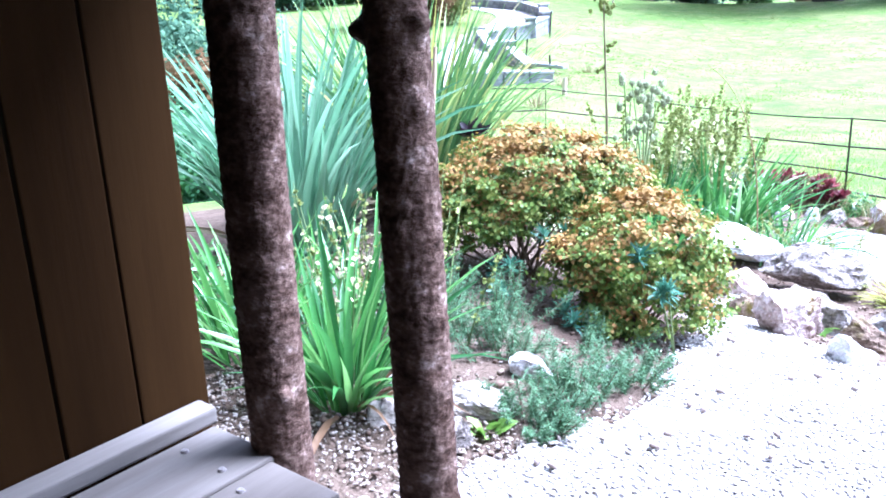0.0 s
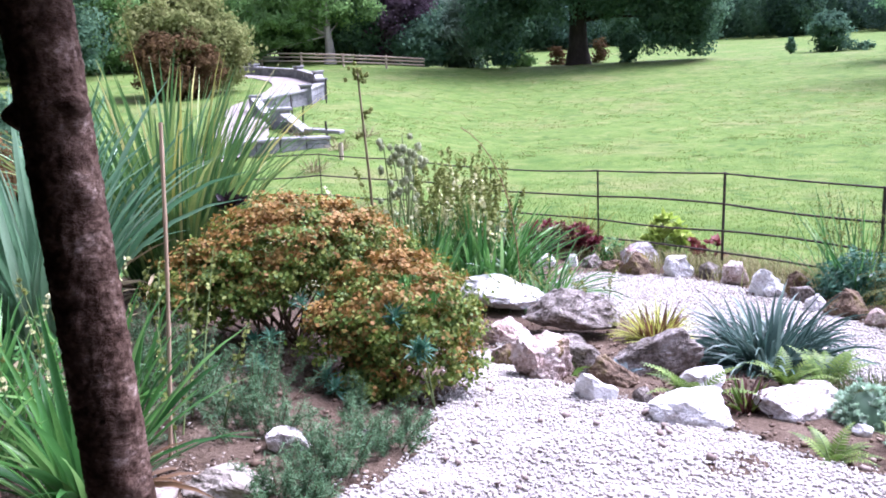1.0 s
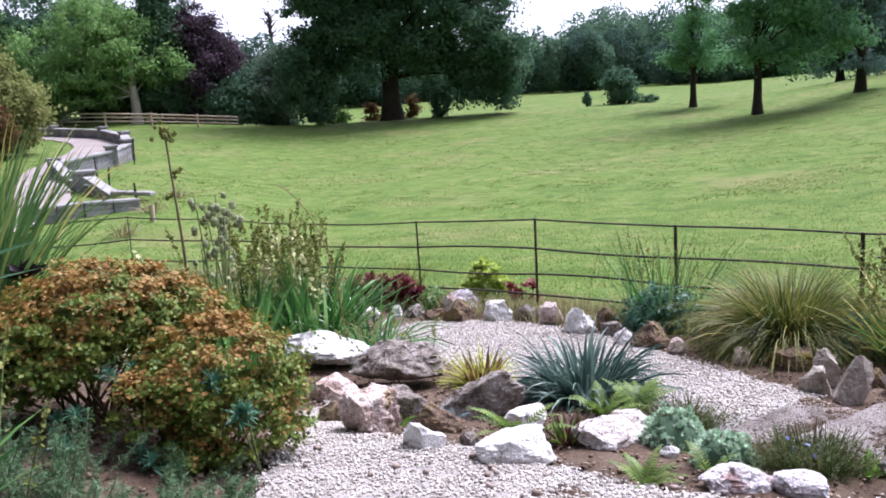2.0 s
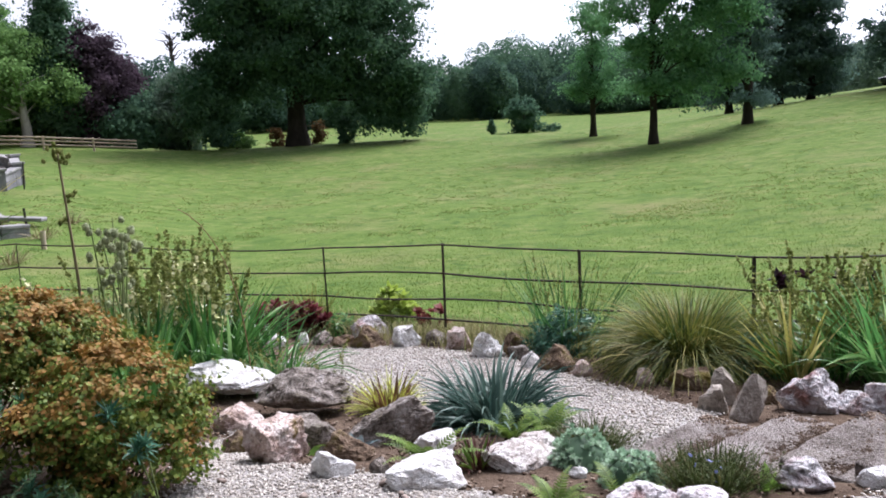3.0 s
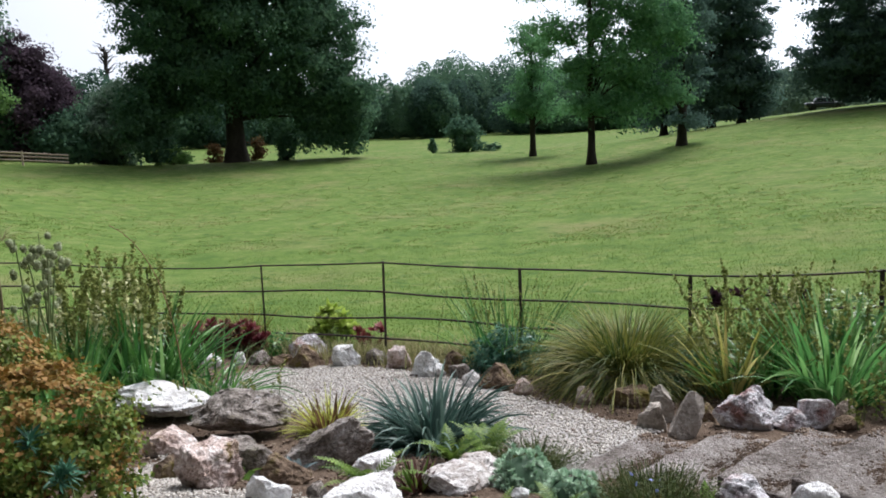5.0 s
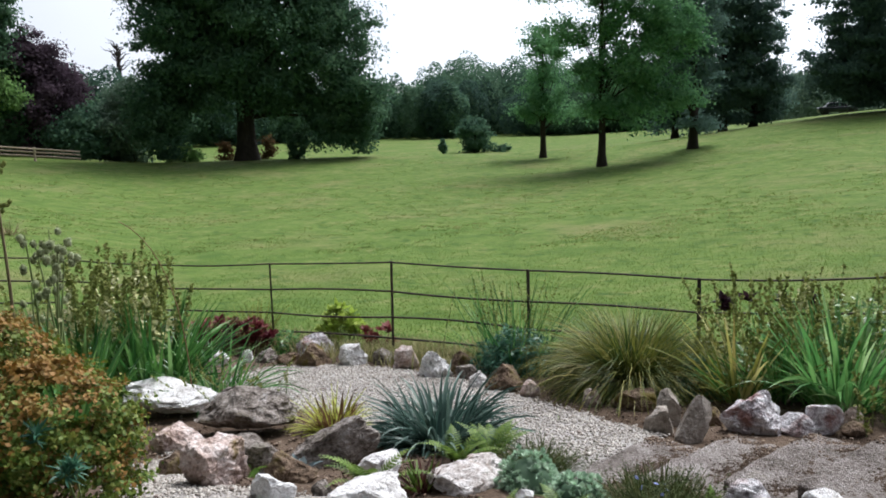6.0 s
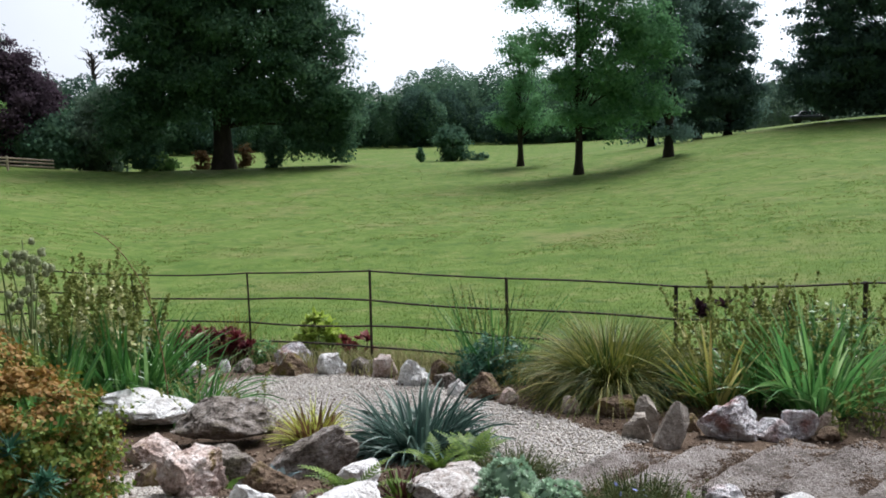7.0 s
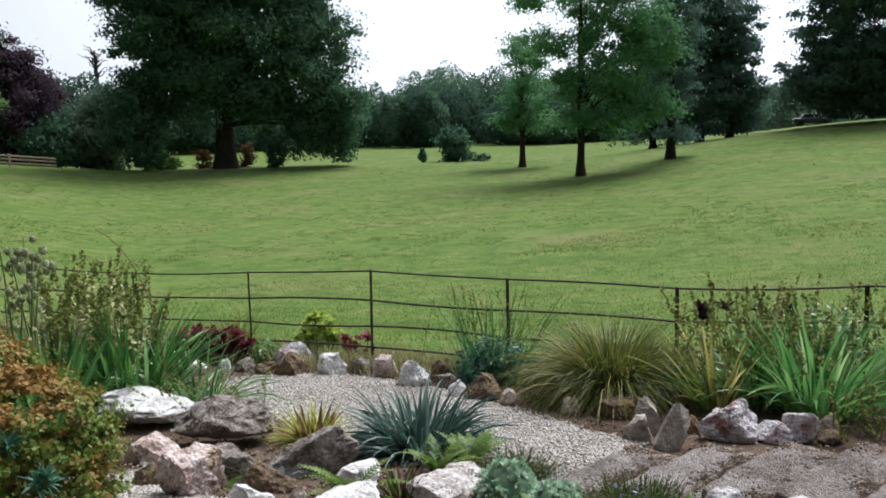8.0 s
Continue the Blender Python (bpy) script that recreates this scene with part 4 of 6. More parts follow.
def split(part, v, f, n, mat, parent, limit=260):
    """Hangs n alike pieces of one array one by one; past the limit the rest stays one mesh."""
    m = len(v) // n
    lead = min(n, limit)
    mask = (f[:, 0] < m)
    g = f[mask]
    for k in range(lead):
        hang(part, mesh_of(part, v[k * m:(k + 1) * m], g, mat, soft=True), parent)
    if n > lead:
        hang(part + "_mass", mesh_of(part + "_mass", v[lead * m:], f[f[:, 0] >= lead * m] - lead * m, mat, soft=True), parent, kind="stuff")


def clump(name, x, y, label, category, layers, seed, turn=0.0):
    """A plant of strap leaves. layers: (part, material, count, length, width, base, lean, droop)."""
    q = np.random.default_rng(seed)
    t = thing(name, label, category, foot(x, y, -0.02), turn)
    for part, mat, n, ln, w, base, lean, droop in layers:
        v, f = blades(q, n, ln, w, base, lean, droop, segs=6)
        split(part, v, f, n, mat, t)
    return t


def stalks(q, n, height, radius, base, lean=0.2, bend=0.15):
    """Thin upright stems; gives the mesh and each stem's line."""
    parts, lines = [], []
    for k in range(n):
        a, l = q.uniform(0, 6.28), q.uniform(0, lean)
        h = height * q.uniform(0.75, 1.1)
        b = np.array([q.normal(0, base), q.normal(0, base), 0])
        u = np.linspace(0, 1, 6)[:, None]
        o = np.array([[math.cos(a), math.sin(a), 0]])
        p = b + o * (l * h * u + bend * h * u ** 2 * q.uniform(0.2, 1)) + np.array([[0, 0, 1.0]]) * h * u * math.cos(l)
        parts.append(tube(p, radius * (1.1 - 0.7 * u[:, 0]), 5))
        lines.append(p)
    return parts, lines


def along(line, u):
    i = min(len(line) - 2, int(u * (len(line) - 1)))
    w = u * (len(line) - 1) - i
    return line[i] * (1 - w) + line[i + 1] * w


def flower_spikes(name, x, y, label, category, n, height, base, mat, head, count, size, seed, stem=STEM, span=(0.5, 1.0), lean=0.25, part="flower"):
    """Upright stems set with small flowers or seed heads."""
    q = np.random.default_rng(seed)
    t = thing(name, label, category, foot(x, y, -0.02))
    stems, lines = stalks(q, n, height, 0.0042, base, lean)
    for v, f in stems:
        hang("stem", mesh_of("stem", v, f, stem, soft=True), t)
    pts = []
    for ln in lines:
        for k in range(count):
            u = q.uniform(*span)
            pts.append(along(ln, u) + q.normal(0, head, 3) * (1.3 - u))
    pts = np.array(pts)
    v1, f1 = leaves(q, pts, size, up=0.5, shape=0.9)
    v2, f2 = leaves(q, pts + q.normal(0, size * 0.2, pts.shape), size * 0.9, up=0.1, shape=0.9)
    v, f = join((v1, f1), (v2, f2))
    hang(part, mesh_of(part, v, f, mat), t, kind="stuff")
    return t


def bristly_head(q, at, size, mat, parent, name):
    """One egg-shaped head: a solid heart clothed in pointed bracts."""
    bm = bmesh.new()
    bmesh.ops.create_icosphere(bm, subdivisions=2, radius=0.36 * size)
    heart = np.array([w.co[:] for w in bm.verts]) * [1, 1, 1.25]
    tri = np.array([[w.index for w in g.verts] for g in bm.faces])
    bm.free()
    d = q.normal(0, 1, (70, 3))
    d /= np.linalg.norm(d, axis=1)[:, None]
    v, f = leaves(q, d * size * [0.4, 0.4, 0.5], size * 0.3, up=0.0, outward=d, shape=0.5)
    hang(name, mesh_of(name, np.concatenate([heart, v]) + at, [tri, f + len(heart)], mat), parent)


def bush(x, y, lobes, label, sprays, size, seed, mats, twigs=30, cover=0.5):
    """A dense twiggy shrub: stems from one foot, sprays of small leaves over several rounded lobes, newer leaves outside and on top."""
    q = np.random.default_rng(seed)
    t = thing("shrub", label, "shrub", foot(x, y, -0.02), math.degrees(math.atan2(-x, y)), group="two mounded shrubs")
    pts, outs, hubs = [], [], []
    for cx, cy, cz, rx, ry, rz, low in lobes:
        p, d = ball_points(q, int(sprays * rx * rz / 0.15), (rx, ry, rz), 0.3, low)
        for c, o in zip(p + [cx, cy, cz], d):
            k = q.integers(34, 68)
            s = q.uniform(0.018, 0.038)
            pts.append(c + q.normal(0, 1, (k, 3)) * np.array([s, s, s * 0.5]))
            outs.append(np.repeat(o[None], k, 0))
            hubs.append(c)
    pts, outs, hubs = np.concatenate(pts), np.concatenate(outs), np.array(hubs)
    lump = np.array([noise.noise(Vector(p * 7.0)) for p in pts])
    tip = (outs[:, 2] * 1.3 + lump * 1.3 + q.normal(0, 0.3, len(pts)) > 0.55 - cover)
    for part, mask, mat in (("foliage", ~tip, mats[0]), ("new_foliage", tip, mats[1])):
        v, f = leaves(q, pts[mask], size, up=0.6, outward=outs[mask], shape=0.75)
        hang(part, mesh_of(part, v, f, mat), t, kind="stuff")
    for k in range(twigs):
        c = hubs[q.integers(len(hubs))]
        u = np.linspace(0, 1, 6)[:, None]
        mid = np.array([c[0] * 0.5 + q.normal(0, 0.03), c[1] * 0.5, c[2] * 0.5])
        path = (1 - u) ** 2 * np.array([[q.normal(0, 0.06), q.normal(0, 0.06), 0]]) + 2 * u * (1 - u) * mid + u ** 2 * c
        v, f = tube(path, 0.009 * (1.1 - 0.8 * u[:, 0]), 6)
        hang("stem", mesh_of("stem", v, f, TWIG, soft=True), t)
    return t


bush(-2.72, 3.72, [(0.05, 0, 0.55, 0.5, 0.42, 0.33, -0.25), (-0.38, -0.05, 0.38, 0.34, 0.3, 0.28, -0.5), (0.42, 0.05, 0.48, 0.32, 0.3, 0.28, -0.3), (-0.12, -0.22, 0.42, 0.3, 0.22, 0.2, -0.3)],
     "mounded shrub of small green and orange leaves, bare twigs below", 300, 0.025, 61, (SPIREA, SPIREA_TOP), cover=-0.15)
bush(-1.97, 3.58, [(0.04, 0, 0.42, 0.4, 0.36, 0.33, -0.5), (0.1, -0.1, 0.22, 0.34, 0.3, 0.2, -0.6), (-0.28, -0.12, 0.38, 0.22, 0.2, 0.14, -0.5), (-0.1, -0.22, 0.16, 0.2, 0.18, 0.14, -0.5)],
     "round shrub of small yellow-green and orange leaves beside gravel", 330, 0.025, 62, (SPIREA, SPIREA_TOP), cover=-0.03)

clump("sword_plant", -4.1, 3.22, "tall clump of broad blue-green sword leaves", "plant", [("leaf", BLUE_BLADE, 240, 1.25, 0.036, 0.28, (0.02, 0.45), 0.9), ("dead_leaf", DRY, 30, 0.8, 0.04, 0.3, (0.6, 1.4), 0.8)], 71)
clump("flax", -4.2, 4.5, "large flax clump with arching green and yellow leaves", "plant", [("leaf", FLAX, 460, 1.34, 0.028, 0.3, (0.02, 0.48), 0.7), ("yellow_leaf", YELLOW_BLADE, 40, 1.5, 0.022, 0.25, (0.02, 0.6), 0.6), ("dead_leaf", DRY, 60, 0.9, 0.03, 0.2, (0.7, 1.5), 0.9)], 72)
clump("montbretia", -2.36, 1.86, "low clump of bright green sword leaves", "plant", [("leaf", GREEN_BLADE, 100, 0.62, 0.028, 0.1, (0.05, 0.8), 0.6), ("dead_leaf", BRONZE_BLADE, 10, 0.45, 0.022, 0.08, (0.6, 1.2), 0.8)], 73)
clump("montbretia", -3.0, 1.95, "low clump of pale green sword leaves", "plant", [("leaf", GREEN_BLADE, 90, 0.6, 0.026, 0.16, (0.05, 0.8), 0.6)], 74)
clump("montbretia", -2.9, 2.5, "thin clump of pale green sword leaves", "plant", [("leaf", GREEN_BLADE, 60, 0.55, 0.02, 0.2, (0.05, 0.8), 0.6)], 75)
clump("day_lily", -3.1, 7.95, "lush clump of arching bright green leaves", "plant", [("leaf", LILY, 280, 0.88, 0.03, 0.36, (0.03, 0.75), 0.65)], 76)
clump("day_lily", -3.85, 8.0, "lush clump of upright green leaves", "plant", [("leaf", LILY, 180, 0.85, 0.034, 0.38, (0.05, 0.8), 0.6)], 77)
clump("day_lily", -2.42, 7.75, "loose clump of thin grassy green leaves", "plant", [("leaf", LILY, 190, 0.66, 0.018, 0.28, (0.3, 1.35), 0.8)], 78)
clump("dwarf_yucca", -0.2, 5.95, "spiky clump of stiff dark steel-blue leaves", "plant", [("leaf", DARK_BLADE, 520, 0.5, 0.023, 0.24, (0.05, 1.25), 1.35), ("pale_leaf", STEELY, 90, 0.48, 0.02, 0.22, (0.3, 1.3), 1.2)], 79)
clump("yellow_sedge", -1.08, 6.45, "stiff yellow grass clump with brown tips", "plant", [("leaf", SEDGE, 240, 0.33, 0.008, 0.09, (0.2, 1.3), 0.5), ("dead_leaf", BRONZE_BLADE, 70, 0.26, 0.022, 0.12, (0.05, 0.8), 0.3)], 80)
clump("tussock_grass", 1.58, 7.72, "big arching tussock of olive and straw grass", "grass", [("leaf", TUSSOCK, 1900, 0.72, 0.006, 0.2, (0.03, 0.75), 1.7), ("outer_leaf", TUSSOCK, 1600, 0.95, 0.0065, 0.24, (0.35, 1.15), 2.1), ("dark_leaf", TUSSOCK_DARK, 1700, 0.78, 0.0075, 0.2, (0.1, 1.15), 1.9), ("dead_leaf", DRY, 380, 0.85, 0.007, 0.2, (0.6, 1.3), 1.8)], 81)
clump("day_lily", 3.12, 6.75, "big clump of glossy arching green leaves with highlights in their colour", "plant", [("leaf", BRIGHT_LILY, 240, 0.82, 0.03, 0.28, (0.05, 0.85), 0.65)], 82)
clump("day_lily", 2.78, 7.15, "clump of glossy green arching leaves behind rocks", "plant", [("leaf", LILY, 110, 0.68, 0.024, 0.26, (0.08, 0.85), 0.6)], 83)
clump("golden_blades", 2.38, 7.05, "fan of yellowing flat sword leaves", "plant", [("leaf", YELLOW_BLADE, 26, 0.72, 0.026, 0.14, (0.25, 0.85), 0.4), ("olive_leaf", TUSSOCK, 60, 0.75, 0.022, 0.16, (0.15, 0.9), 0.5), ("green_leaf", GREEN_BLADE, 40, 0.6, 0.022, 0.15, (0.1, 0.9), 0.5)], 84)
clump("grass_tuft", -2.9, 11.2, "tuft of grey-green wild grass by the fence", "grass", [("leaf", TUSSOCK, 160, 0.6, 0.008, 0.1, (0.05, 0.6), 0.4)], 85)
clump("lily_stems", 0.55, 9.0, "loose upright green flower stems by the fence", "plant", [("leaf", GREEN_BLADE, 90, 0.95, 0.016, 0.3, (0.05, 0.75), 0.3)], 86)

flower_spikes("satin_flower", -3.55, 8.1, "green seed spikes with pale cream flowers", "plant", 52, 1.42, 0.3, SEED, 0.034, 70, 0.036, 91, lean=0.2)
flower_spikes("satin_flower", -3.35, 7.9, "cream flower spikes above green leaves", "plant", 15, 1.32, 0.36, CREAM, 0.014, 22, 0.05, 92, span=(0.5, 1.0))
flower_spikes("satin_flower", -3.1, 4.6, "pale cream flower spikes in front of the flax", "plant", 16, 0.75, 0.3, CREAM, 0.016, 16, 0.032, 93, span=(0.3, 1.0), lean=0.5)
flower_spikes("satin_flower", -2.65, 1.95, "pale yellow flower spikes beside the shelter", "plant", 8, 0.8, 0.2, CREAM, 0.012, 14, 0.022, 94, span=(0.35, 1.0), lean=0.35)
flower_spikes("satin_flower", -2.6, 2.3, "yellow-green seed spikes beside the shelter", "plant", 14, 0.75, 0.2, SEED, 0.014, 26, 0.022, 95, span=(0.25, 1.0), lean=0.5)
flower_spikes("satin_flower", 2.75, 7.4, "brown-green seed spikes rising above leaves", "plant", 60, 1.05, 0.36, SEED, 0.02, 34, 0.034, 96, lean=0.65)
flower_spikes("satin_flower", 3.6, 7.2, "brown-green seed spikes with few cream flowers", "plant", 34, 1.05, 0.4, SEED, 0.02, 34, 0.034, 97, lean=0.55)
flower_spikes("satin_flower", 2.85, 7.3, "few cream flowers on tall stems", "plant", 5, 1.15, 0.3, CREAM, 0.012, 12, 0.04, 98, span=(0.75, 1.0))
flower_spikes("satin_flower", 0.5, 9.0, "thin green seed spikes by the fence", "plant", 24, 1.05, 0.28, SEED, 0.014, 14, 0.024, 99, lean=0.35)
flower_spikes("satin_flower", -2.05, 7.3, "sprawling pale seed stems over the rocks", "plant", 16, 0.6, 0.25, SEED, 0.014, 14, 0.026, 100, lean=1.0)
flower_spikes("satin_flower", 3.1, 6.0, "drooping yellow-green seed spikes by the steps", "plant", 12, 0.5, 0.12, SEED, 0.018, 30, 0.026, 101, lean=0.4, span=(0.2, 1.0))

# thistle-like sea holly: stout stems with round heads
q = np.random.default_rng(110)
holly = thing("sea_holly", "tall grey-green sea holly with round bristly heads", "plant", foot(-3.12, 6.25, -0.02))
stems, lines = stalks(q, 9, 1.6, 0.013, 0.13, 0.1, 0.04)
for v, f in stems:
    hang("stem", mesh_of("stem", v, f, STEM, soft=True), holly)
tops = [along(ln, 1.0 - 0.22 * q.random() ** 2) + q.normal(0, 0.045, 3) for ln in lines for k in range(4)] + [along(lines[0], 1.0) + q.normal(0, 0.075, 3) for k in range(12)]
for c in tops:
    bristly_head(q, c, 0.07 * q.uniform(0.75, 1.15), THISTLE, holly, "flower_head")
v, f = blades(q, 70, 0.8, 0.035, 0.2, (0.02, 0.5), 0.4, segs=5)
split("leaf", v, f, 70, GREEN_BLADE, holly)

# one tall bare flower stalk with a knobbly head
q = np.random.default_rng(111)
tall = thing("flower_stalk", "single tall pale stalk with a brown seed head", "plant", foot(-3.53, 6.24, -0.02))
u = np.linspace(0, 1, 10)[:, None]
path = np.concatenate([0.03 * np.sin(u * 4), 0 * u, u * 2.17], 1)
v, f = tube(path, 0.015 * (1.15 - 0.6 * u[:, 0]), 6)
hang("stem", mesh_of("stem", v, f, DRY, soft=True), tall)
tops = np.array([[-0.02, 0, 2.15]] * 22) + q.normal(0, 1, (22, 3)) * [0.045, 0.045, 0.035]
tops = np.concatenate([tops, np.array([[0.04, 0, 1.82]] * 5) + q.normal(0, 0.025, (5, 3)), np.array([[-0.05, 0, 1.62]] * 4) + q.normal(0, 0.02, (4, 3))])
for c in tops:
    bristly_head(q, c, 0.042, SEED, tall, "seed_head")

arch = thing("grass_stalk", "single long arching reddish grass stalk", "plant", foot(-2.53, 7.36, -0.02))
u = np.linspace(0, 1, 14)[:, None]
v, f = tube(np.concatenate([-0.5 * u ** 2.6, -0.15 * u ** 2, 2.15 * u - 0.36 * u ** 4], 1), 0.006 * (1.2 - 0.6 * u[:, 0]), 5)
hang("stem", mesh_of("stem", v, f, BRONZE_BLADE, soft=True), arch)

# bamboo cane
CANE = material("bamboo", [(0.26, 0.18, 0.11), (0.4, 0.29, 0.19), (0.5, 0.38, 0.27)], large=6, fine=40, rough=0.5, bump=0.1, relief=0.001, stretch=(1, 1, 0.2))
u = np.linspace(0, 1, 40)
v, f = tube(np.stack([0.012 * np.sin(u * 3) + 0.09 * u, 0.09 * u, u * 1.38], -1), 0.0075 + 0.0016 * (np.abs(((u * 6) % 1) - 0.5) < 0.06), 8)
tagged(new("bamboo_cane", mesh_of("bamboo_cane", v, f, CANE, soft=True)), "thin brown bamboo cane stuck in the bed", "cane").matrix_basis = pose(*foot(-2.3, 2.24, -0.05))


def needle_shrub(x, y, width, height, label, n, seed):
    """A low shrub of upright shoots clothed with short needles."""
    q = np.random.default_rng(seed)
    t = thing("dwarf_shrub", label, "shrub", foot(x, y, -0.02), group="low needle-leaved shrubs")
    shoots, stems = [], []
    for k in range(n):
        b = np.array([q.normal(0, width * 0.24), q.normal(0, width * 0.24), 0])
        h = height * q.uniform(0.45, 1.05) * (1 - 0.35 * min(1, np.hypot(*b[:2]) / width * 1.5))
        tip = b + np.array([b[0] * 0.7 + q.normal(0, 0.03), b[1] * 0.7 + q.normal(0, 0.03), h])
        u = np.linspace(0, 1, 4)[:, None]
        path = b * (1 - u) + tip * u
        stems.append(tube(path, 0.003 * (1.2 - 0.6 * u[:, 0]), 4))
        m = 150
        w = q.uniform(0.25, 1.05, m)[:, None]
        shoots.append(b * (1 - w) + tip * w + q.normal(0, 0.011, (m, 3)))
    pts = np.concatenate(shoots)
    v, f = leaves(q, pts, 0.034, up=1.2, shape=0.1)
    hang("foliage", mesh_of("foliage", v, f, NEEDLE), t, kind="stuff")
    for v, f in stems:
        hang("stem", mesh_of("stem", v, f, TWIG, soft=True), t)
    return t


for k, (x, y, w, h, n, what) in enumerate(((-1.68, 2.16, 0.24, 0.2, 26, "low green needle-leaved shrub at the gravel edge"), (-1.68, 2.44, 0.26, 0.22, 26, "low green needle-leaved shrub at the gravel edge"), (-1.62, 2.76, 0.26, 0.22, 22, "low blue-green needle-leaved shrub beside gravel"),
                                          (-2.05, 2.55, 0.26, 0.24, 15, "thin blue-green needle-leaved shrub in the bed"), (-2.32, 2.76, 0.4, 0.3, 30, "low blue-green needle-leaved shrub in the bed"), (-2.68, 2.75, 0.46, 0.36, 36, "loose blue-green needle-leaved shrub in the bed"),
                                          (-3.1, 3.0, 0.5, 0.4, 30, "loose blue-green needle-leaved shrub in the bed"), (-1.92, 3.06, 0.22, 0.2, 9, "blue-green shoots between mulch and shrub"))):
    needle_shrub(x, y, w, h, what, n, 121 + k)


def whorl(v, f, hub):
    """Joins alike blades (3 corners a row) at one hub into a single piece: quads and triangles."""
    index = np.arange(len(v)) + 1
    index[np.setdiff1d(f[:, :2].ravel(), f[:, 2:].ravel())] = 0
    g = index[f]
    low = (g[:, 0] == 0) & (g[:, 1] == 0)
    return np.concatenate([[hub], v]), [g[~low], g[low][:, 1:]]


def rosettes(name, x, y, label, category, spots, mat, seed, petals=16, length=0.07, width=0.03, stem_mat=TWIG):
    """Succulent rosettes on short stems. spots: (dx, dy, height, scale)."""
    q = np.random.default_rng(seed)
    t = thing(name, label, category, foot(x, y, -0.02))
    for dx, dy, h, s in spots:
        v, f = blades(q, petals, length * s, width * s, 0.006, (0.15, 1.35), 0.1, segs=3, fold=0.2)
        v, f = whorl(v, f, (0, 0, 0))
        hang("rosette", mesh_of("rosette", v + [dx, dy, h], f, mat, soft=True), t)
        if h > 0.04:
            u = np.linspace(0, 1, 4)[:, None]
            v, f = tube(np.array([[dx * 0.7, dy * 0.7, 0]]) * (1 - u) + np.array([[dx, dy, h]]) * u, np.full(4, 0.004), 5)
            hang("stem", mesh_of("stem", v, f, stem_mat, soft=True), t)
    return t


q = np.random.default_rng(130)
rosettes("tree_houseleek", -3.0, 10.75, "spreading wine-red houseleek rosettes below the fence", "plant", [(q.uniform(-0.6, 0.45), q.uniform(-0.15, 0.15), q.uniform(0.1, 0.44), q.uniform(1.1, 1.6)) for _ in range(120)], WINE, 131)
dome = []
for k in range(80):
    a, r = q.uniform(0, 6.28), 0.3 * math.sqrt(q.random())
    dome.append((r * math.cos(a), 0.6 * r * math.sin(a), 0.6 - 3.6 * r * r - 0.14 * q.random(), q.uniform(1.1, 1.6)))
rosettes("tree_houseleek", -1.68, 10.85, "lime green houseleek rosettes on thick stems", "plant", dome, LIME, 132, stem_mat=STEM)
rosettes("tree_houseleek", -1.1, 10.4, "small red-brown houseleek rosettes", "plant", [(q.uniform(-0.18, 0.18), q.uniform(-0.1, 0.1), q.uniform(0.08, 0.36), q.uniform(1.0, 1.5)) for _ in range(22)], WINE, 133)
rosettes("dark_houseleek", -2.75, 4.15, "near-black houseleek rosette on a stem", "plant", [(0, 0, 0.66, 1.35), (0.05, 0.03, 0.6, 0.9)], BLACKISH, 134, 26, 0.08, 0.035)
rosettes("dark_houseleek", -3.5, 4.3, "blackish purple leaf rosettes beside the flax", "plant", [(q.uniform(-0.12, 0.12), q.uniform(-0.12, 0.12), q.uniform(0.3, 0.68), q.uniform(0.9, 1.5)) for _ in range(9)], BLACKISH, 135, 22, 0.08, 0.035)
rosettes("dark_houseleek", 2.95, 8.2, "blackish purple leaf rosettes by the fence", "plant", [(q.choice((-0.24, 0.36)) + q.uniform(-0.16, 0.16), q.uniform(-0.12, 0.12), q.uniform(0.62, 0.8), q.uniform(1.2, 1.6)) for _ in range(9)], BLACKISH, 136, 22, 0.08, 0.035)


def mound(x, y, width, height, label, seed):
    """A cushion of many tight silver rosettes."""
    q = np.random.default_rng(seed)
    t = thing("silver_cushion", label, "plant", foot(x, y, -0.03))
    p, d = ball_points(q, 190, (width / 2, width / 2.3, height), 0.06, 0.0)
    for c, o in zip(p, d):
        v, f = blades(q, 14, 0.026, 0.014, 0.002, (0.05, 1.25), -0.3, segs=2, fold=0.25)
        turn = np.array(Vector((0, 0, 1)).rotation_difference(Vector(o)).to_matrix())
        v, f = whorl(v, f, (0, 0, 0))
        hang("rosette", mesh_of("rosette", v @ turn.T + c, f, SILVER, soft=True), t)
    bm = bmesh.new()
    bmesh.ops.create_icosphere(bm, subdivisions=3, radius=1)
    for w in bm.verts:
        w.co = Vector((w.co.x * width * 0.46, w.co.y * width * 0.4, max(-0.02, w.co.z * height * 0.92)))
    hang("cushion", mesh_bm("cushion", bm, CUSHION, soft=True), t)
    return t


mound(0.3, 3.98, 0.32, 0.21, "silver-green rosette cushion in the rock bed", 141)
mound(0.5, 3.66, 0.29, 0.17, "small silver-green rosette cushion in the rock bed", 142)


